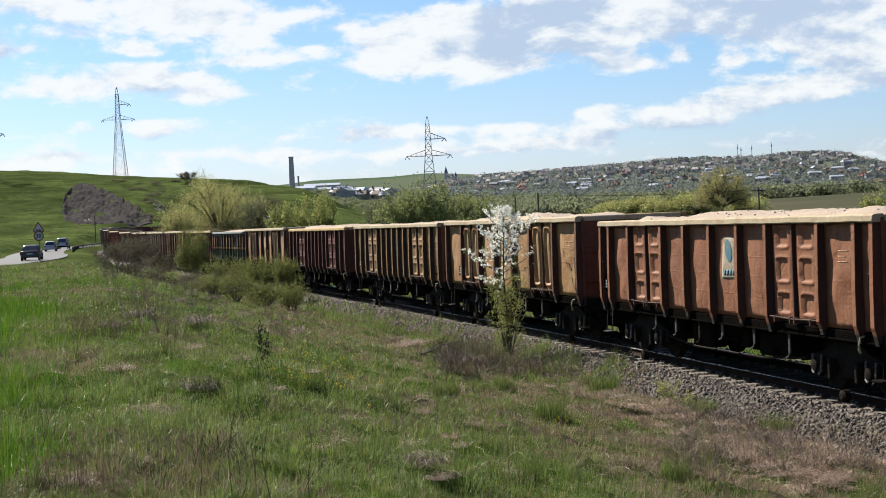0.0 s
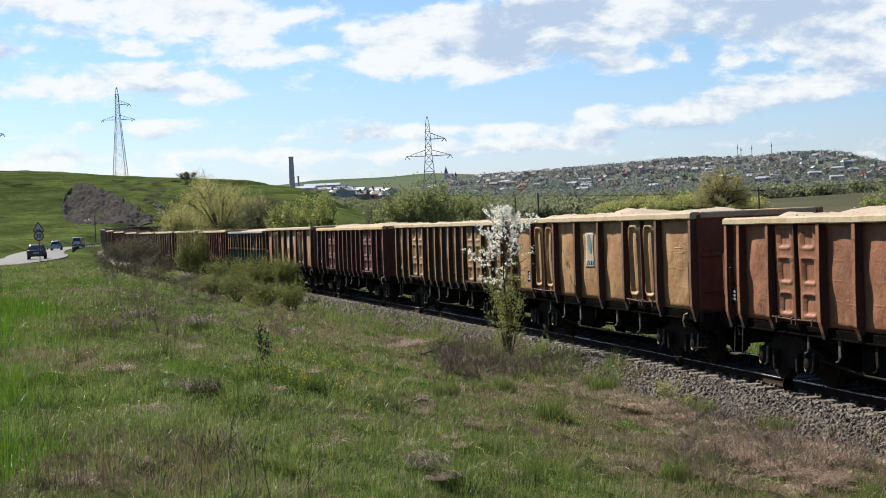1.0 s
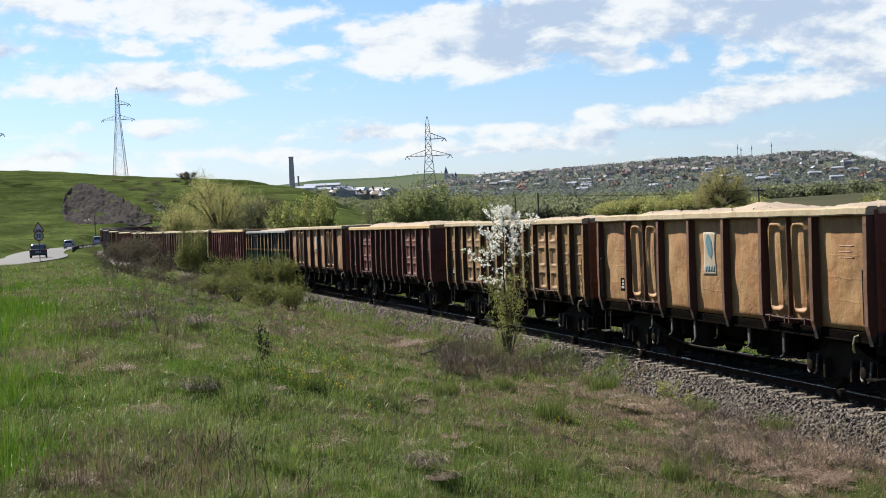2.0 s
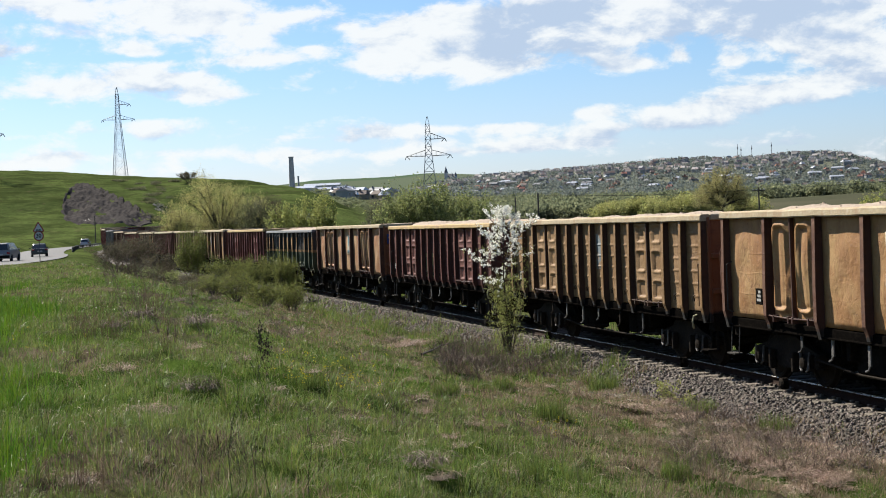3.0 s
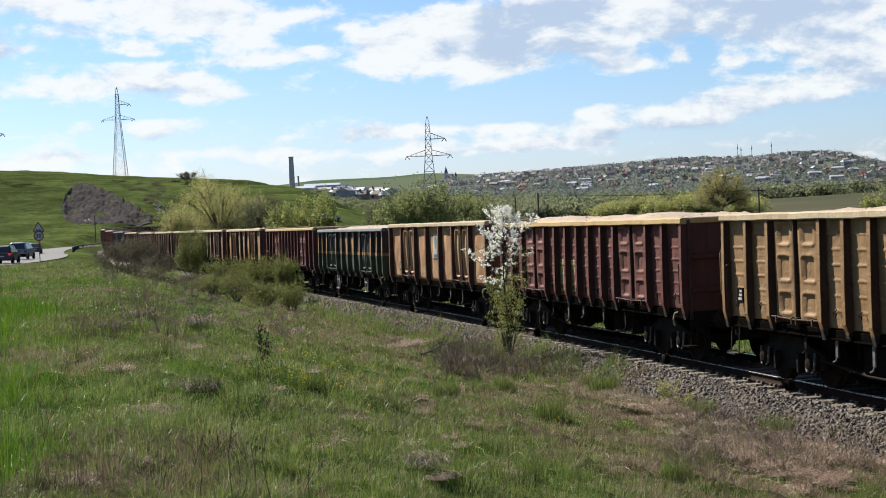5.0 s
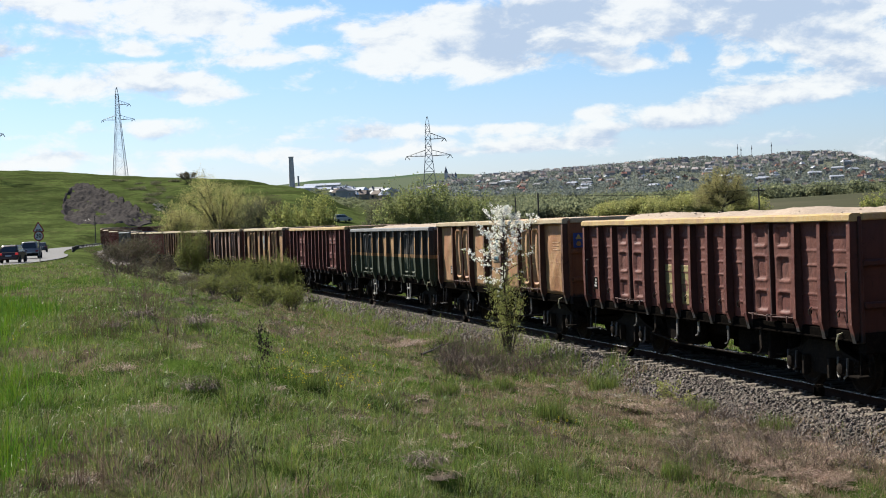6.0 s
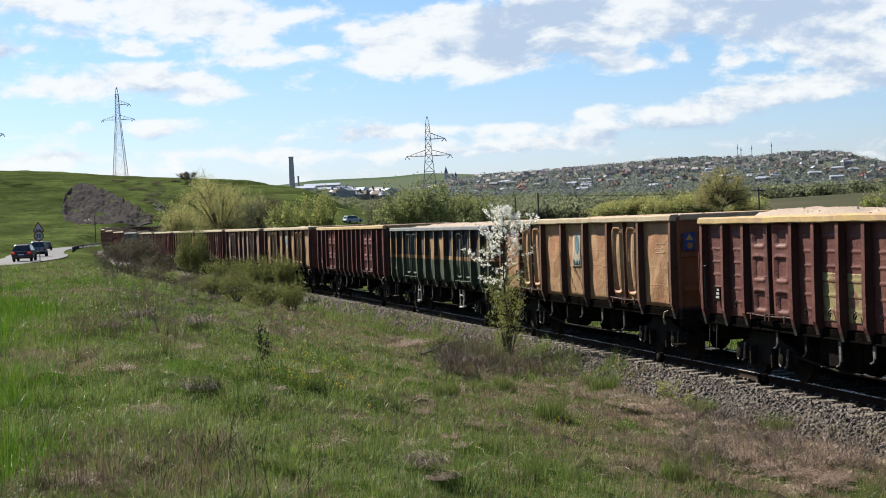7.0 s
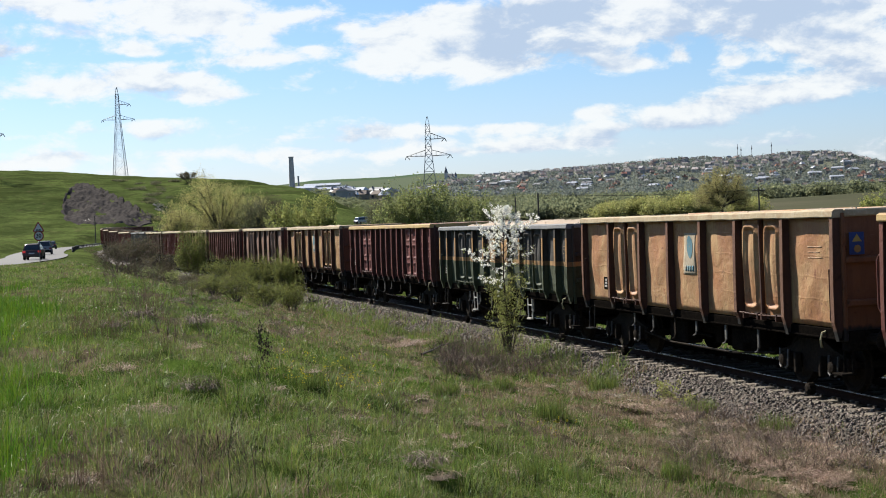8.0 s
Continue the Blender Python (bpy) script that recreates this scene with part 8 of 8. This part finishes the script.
def make_landmarks():
    HALL_WALL = surf("pale_sheet_cladding", ((0.52, 0.53, 0.54), (0.45, 0.46, 0.47)), 0.2, 0.7, 0.0, 0.0)
    g = "works at the foot of the town"
    CON = surf("sooty_concrete", ((0.44, 0.43, 0.425), (0.38, 0.375, 0.37), (0.48, 0.47, 0.465)), 0.1, 0.9, 0.0, 0.0)
    for x, y, top, r0, r1 in ((-121.8, 1200.0, 60.4, 2.8, 1.9), (-116.5, 1200.0, 44.3, 0.9, 0.7)):
        z = float(land(np.array([x]), np.array([y]))[0])
        root = empty("factory_chimney", "tall grey concrete factory chimney", "chimney", pose(x, y, z), g)
        part("shaft", lathe(((r0, -1), (r1, top - z - 1.2), (r1 * 1.12, top - z - 1.0), (r1 * 1.12, top - z)), 20, "Z"), CON, root)
        part("rim", lathe(((r1 * 1.18, top - z - 0.4), (r1 * 1.18, top - z + 0.1)), 20, "Z"), CON, root)
    for x, y, w, d, h, top in ((-106.0, 1150.0, 14, 30, 6, 34.5), (-93.0, 1170.0, 10, 22, 6, 33.5), (-104.0, 1290.0, 30, 20, 6, 40.0)):
        z = float(land(np.array([x]), np.array([y]))[0])
        root = empty("factory_hall", "long pale factory hall with sheet roof", "building", pose(x, y, 0), g)
        part("wall", rbox(-w / 2, w / 2, -d / 2, d / 2, z - 2, top - 2.0, 0.1), HALL_WALL, root)
        bm = bmesh.new()
        a = [bm.verts.new(p) for p in ((-w / 2 - 1, -d / 2 - 1, top - 2), (w / 2 + 1, -d / 2 - 1, top - 2), (w / 2 + 1, d / 2 + 1, top - 2), (-w / 2 - 1, d / 2 + 1, top - 2), (-w / 2 - 1, 0, top), (w / 2 + 1, 0, top))]
        for f in ((0, 1, 5, 4), (2, 3, 4, 5), (1, 2, 5), (3, 0, 4), (3, 2, 1, 0)):
            bm.faces.new([a[i] for i in f])
        part("roof", bm, ROOFS[2], root)
    z = float(land(np.array([14.0]), np.array([2430.0]))[0])
    root = empty("church", "large twin-towered church with spires on the far hill", "church", pose(14, 2430, z))
    part("nave", rbox(-6, 14, -5, 8, -6, 11, 0.2), HALL_WALL, root)
    bm = bmesh.new()
    a = [bm.verts.new(p) for p in ((-6.5, -5.5, 10.8), (14.5, -5.5, 10.8), (14.5, 8.5, 10.8), (-6.5, 8.5, 10.8), (-6.5, 1.5, 17), (14.5, 1.5, 17))]
    for f in ((0, 1, 5, 4), (2, 3, 4, 5), (1, 2, 5), (3, 0, 4), (3, 2, 1, 0)):
        bm.faces.new([a[i] for i in f])
    part("nave_roof", bm, ROOFS[3], root)
    for x, h, w, sp in ((-3.5, 19, 5.5, 11), (6.5, 12, 4, 7), (12.5, 13, 4, 7)):
        t = part("tower", rbox(x - w / 2, x + w / 2, -w / 2 - 4, w / 2 - 4, -6, h, 0.15), HALL_WALL, root)
        s_ = part("spire", lathe(((w * 0.62, h), (w * 0.35, h + sp * 0.4), (0.1, h + sp)), 8, "Z"), ROOFS[3], t)
        s_.location = (x, -4, 0)
    for x, top in ((512.4, 110.0), (518.0, 106), (536.5, 107.5), (570.5, 112.0)):
        z = float(land(np.array([x]), np.array([2500.0]))[0])
        root = empty("radio_mast", "thin radio mast on the far hilltop", "mast", pose(x, 2500, z - 1), "radio masts")
        part("shaft", tube([(0, 0, 0), (0, 0, top - z + 1)], [0.7, 0.35], 6), PYLON_STEEL, root)
        part("aerial", rbox(-0.9, 0.9, -0.9, 0.9, (top - z) * 0.8, (top - z) * 0.8 + 3, 0.1), PYLON_STEEL, root)


make_town()
make_landmarks()


# ---- cars on the road ----
GLASS = surf("dark_car_glass", ((0.03, 0.035, 0.04), (0.045, 0.05, 0.055)), 1.0, 0.12, 0.0, 0.0, spec=0.6)
TYRE = surf("tyre_rubber", ((0.02, 0.02, 0.02), (0.03, 0.03, 0.03)), 5.0, 0.9, 0.0, 0.1)
RIM = surf("alloy_rim", ((0.45, 0.45, 0.46), (0.38, 0.38, 0.4)), 5.0, 0.35, 0.8, 0.0)


def car_paint(name, c):
    return surf(name, (c, tuple(v * 0.85 for v in c), tuple(min(1, v * 1.1 + 0.01) for v in c)), 0.8, 0.32, 0.15, 0.0, spec=0.6)


def lit_lens():
    m = bpy.data.materials.new("lit_tail_lamp")
    m.use_nodes = True
    b = m.node_tree.nodes["Principled BSDF"]
    b.inputs["Base Color"].default_value = (0.5, 0.02, 0.02, 1)
    b.inputs["Emission Color"].default_value = (1, 0.05, 0.04, 1)
    b.inputs["Emission Strength"].default_value = 0.12
    return m


LENS = surf("red_lens", ((0.30, 0.02, 0.02), (0.22, 0.015, 0.015)), 3.0, 0.25, 0.0, 0.0)
LIT = lit_lens()


def hull(profile, halves, inset=0.0):
    """A car shell: side profile (x, z) drawn across the width, with tumblehome."""
    bm = bmesh.new()
    rows = []
    for k, (x, z) in enumerate(profile):
        w = halves[k] - inset
        rows.append([bm.verts.new((x, y, z)) for y in (-w, -w * 0.7, 0, w * 0.7, w)])
        rows[-1][2].co.z += 0.02
    n = len(profile)
    for k in range(n):
        a, b = rows[k], rows[(k + 1) % n]
        for j in range(4):
            bm.faces.new((a[j], a[j + 1], b[j + 1], b[j])).smooth = True
    bm.faces.new([r[0] for r in rows])
    bm.faces.new([r[-1] for r in rows][::-1])
    bmesh.ops.recalc_face_normals(bm, faces=bm.faces[:])
    return bm


def car(label, paint_mat, kind, lit=False):
    """+x is forwards; the origin lies on the road."""
    root = empty("van" if kind == "van" else "car", label, "van" if kind == "van" else "car")
    L, W, Hh = {"sedan": (4.4, 1.74, 1.42), "hatch": (4.0, 1.72, 1.50), "suv": (4.5, 1.84, 1.68), "van": (4.4, 1.84, 1.86)}[kind]
    f, r, w = L / 2, -L / 2, W / 2
    belt = 0.60 * Hh
    low = [(r + 0.02, 0.42), (r, 0.62), (r + 0.04, belt), (r + 0.5, belt + 0.03), (f - 1.2, belt + 0.0), (f - 0.2, belt - 0.16), (f, 0.55), (f - 0.05, 0.28), (r + 0.1, 0.25)]
    part("body", hull(low, [w * 0.94, w, w * 0.98, w * 0.97, w * 0.97, w * 0.92, w * 0.88, w * 0.88, w * 0.92]), paint_mat, root)
    back = {"sedan": 0.75, "hatch": 0.12, "suv": 0.06, "van": 0.03}[kind]
    slope = {"sedan": 0.6, "hatch": 0.4, "suv": 0.25, "van": 0.12}[kind]
    cab = [(r + back, belt), (r + back + slope, Hh - 0.05), (r + back + slope + 0.2, Hh), (f - 2.0, Hh), (f - 1.85, Hh - 0.05), (f - 1.05, belt)]
    part("cabin", hull(cab, [w * 0.93, w * 0.76, w * 0.72, w * 0.74, w * 0.76, w * 0.93]), paint_mat, root)
    # rear window, windscreen, side windows
    x0, x1, z0, z1 = r + back, r + back + slope, belt + 0.05, Hh - 0.10
    def pane(pts):
        bm = bmesh.new()
        a = [bm.verts.new(p) for p in pts]
        n = (a[1].co - a[0].co).cross(a[2].co - a[0].co).normalized() * 0.012
        b = [bm.verts.new(v.co - n) for v in a]
        bm.faces.new(a), bm.faces.new(b[::-1])
        for k in range(4):
            bm.faces.new((a[k], b[k], b[(k + 1) % 4], a[(k + 1) % 4]))
        bmesh.ops.recalc_face_normals(bm, faces=bm.faces[:])
        return bm
    e = 0.025
    xa = lambda z: x0 + (x1 - x0) * (z - belt) / (Hh - 0.05 - belt)
    part("rear_window", pane([(xa(z0) - e, w * 0.76, z0), (xa(z0) - e, -w * 0.76, z0), (xa(z1) - e, -w * 0.64, z1), (xa(z1) - e, w * 0.64, z1)]), GLASS, root, "dark glass rear window")
    xf = lambda z: (f - 1.05) - 0.8 * (z - belt) / (Hh - 0.05 - belt)
    part("windscreen", pane([(xf(z0) + e, -w * 0.78, z0), (xf(z0) + e, w * 0.78, z0), (xf(z1) + e, w * 0.66, z1), (xf(z1) + e, -w * 0.66, z1)]), GLASS, root)
    for s_ in (-1, 1):
        yl = lambda z: s_ * (w * 0.93 + (w * 0.76 - w * 0.93) * (z - belt) / (Hh - 0.05 - belt) + 0.012)
        part("side_window", pane([(xa(z0) + 0.2, yl(z0), z0), (xf(z0) - 0.2, yl(z0), z0), (xf(z1) - 0.1, yl(z1), z1), (xa(z1) + 0.15, yl(z1), z1)]), GLASS, root)
        part("tail_lamp", rbox(r - 0.025, r + 0.06, s_ * w * 0.80 - 0.14, s_ * w * 0.80 + 0.14, 0.68, 0.68 + (0.18 if kind != "van" else 0.36), 0.02), LIT if lit else LENS, root, "glowing red tail lamp" if lit else "")
        part("mirror", rbox(f - 1.35, f - 1.2, s_ * (w + 0.02) - 0.02, s_ * (w + 0.14) + 0.02 * s_, belt, belt + 0.14, 0.03) if s_ > 0 else rbox(f - 1.35, f - 1.2, -w - 0.16, -w, belt, belt + 0.14, 0.03), paint_mat, root)
    part("bumper", rbox(r - 0.06, r + 0.14, -w * 0.92, w * 0.92, 0.32, 0.56, 0.05), BLACK if kind in ("van", "suv") else paint_mat, root)
    part("plate", rbox(r - 0.07, r - 0.055, -0.26, 0.26, 0.56, 0.67, 0.004), SIGN_WHITE, root, "blank white rear plate")
    for x in (r + 0.8, f - 0.85):
        for s_ in (-1, 1):
            t = part("wheel", lathe(((0.2, -0.1), (0.30, -0.1), (0.32, -0.07), (0.32, 0.07), (0.30, 0.1), (0.2, 0.1)), 18), TYRE, root)
            t.location = (x, s_ * (w - 0.11), 0.32)
            part("hub", lathe(((0.19, -0.09), (0.19, 0.105), (0.05, 0.11)), 12), RIM, t)
    return root


def road_z(x, y):
    i = np.argmin((RL[:, 0] - x) ** 2 + (RL[:, 1] - y) ** 2)
    return float(RL[i, 2]) + 0.055


CARS = []


def make_cars():
    # seconds, bearing, distance
    CARS.append((car("dark saloon car driving away on the road", car_paint("dark_green_black", (0.03, 0.035, 0.035)), "sedan"),
                 ((0, 57, 134), (0.5, 62.5, 137), (1.0, 66, 140), (1.5, 68, 144), (3.0, 70, 160), (3.5, 64, 167), (4.0, 58, 175), (4.5, 57, 184), (6.0, 74, 213), (7.0, 83, 235), (8.0, 92, 257))))
    CARS.append((car("silver hatchback driving away on the road", car_paint("silver", (0.45, 0.46, 0.47)), "hatch"),
                 ((0, 91, 219), (0.5, 97, 226), (1.0, 101, 233), (1.5, 108, 241), (3.0, 153, 275), (3.5, 170, 292), (4.5, 196, 330), (6.0, 300, 380), (8.0, 480, 430))))
    CARS.append((car("white delivery van driving away on the road", car_paint("van_white", (0.55, 0.56, 0.56)), "van"),
                 ((0, 114, 250), (0.5, 127, 262), (1.0, 140, 272), (1.5, 160, 285), (2.5, 190, 315), (4.5, 290, 370), (6.5, 420, 415), (8.0, 560, 450))))
    CARS.append((car("grey estate car driving away on the road", car_paint("warm_grey", (0.24, 0.24, 0.24)), "suv"),
                 ((0, -260, 88), (1.5, -110, 112), (2.8, 6, 134), (3.0, 11, 135), (3.5, 17, 136), (4.0, 24, 138), (4.5, 31, 139), (6.0, 56, 146), (7.0, 69, 160), (8.0, 80, 180))))
    CARS.append((car("dark red hatchback braking on the road", car_paint("dark_red_car", (0.045, 0.016, 0.016)), "hatch", True),
                 ((0, -480, 70), (2.5, -130, 104), (4.0, 0, 119), (4.5, 5, 121), (6.0, 24, 125), (7.0, 44, 130), (8.0, 61, 137))))


make_cars()
LORRY = car("pale grey car beyond the line, half hidden by bushes", car_paint("pale_grey", (0.42, 0.44, 0.46)), "suv")


# ---- what moves ----
def motions():
    for n, root, load, wheels in TRAIN:
        rows = []
        for i in range(17):
            t = i * 0.5
            rows.append((t, place_wagon(n, t)))
        walk(root, rows)
        sunk = pose(0, 0, (RISE.get(n, 1.0) - 1) * (TOP - LOW))
        walk(load, [(t, m @ sunk) for t, m in rows])
        if n < 6:
            for o, x in wheels:
                walk(o, [(i * 0.1, pose(x, 0, 0.46, 0, -math.degrees((SPEED * i * 0.1 + SLOW * (i * 0.1) ** 2 / 2) / 0.46), 0)) for i in range(81)])
    for root, way in CARS:
        ts = np.array([w[0] for w in way])
        X = np.array([(w[1] - 784) / 2576 * w[2] for w in way])
        Y = np.array([float(w[2]) for w in way])
        rows = []
        for i in range(17):
            t = i * 0.5
            a, b = max(0, t - 0.6), min(8, t + 0.6)
            x, y = np.interp(t, ts, X), np.interp(t, ts, Y)
            turn = math.degrees(math.atan2(np.interp(b, ts, Y) - np.interp(a, ts, Y), np.interp(b, ts, X) - np.interp(a, ts, X)))
            rows.append((t, pose(x, y, road_z(x, y), 0, 0, turn)))
        walk(root, rows)
    rows = []
    for t in (0.0, 2.0, 4.0, 6.0, 8.0):
        x, y, z = spot(491 + 19.5 * t, 330.0)
        rows.append((t, pose(x, y, z, 0, 0, 35)))
    walk(LORRY, rows)


motions()
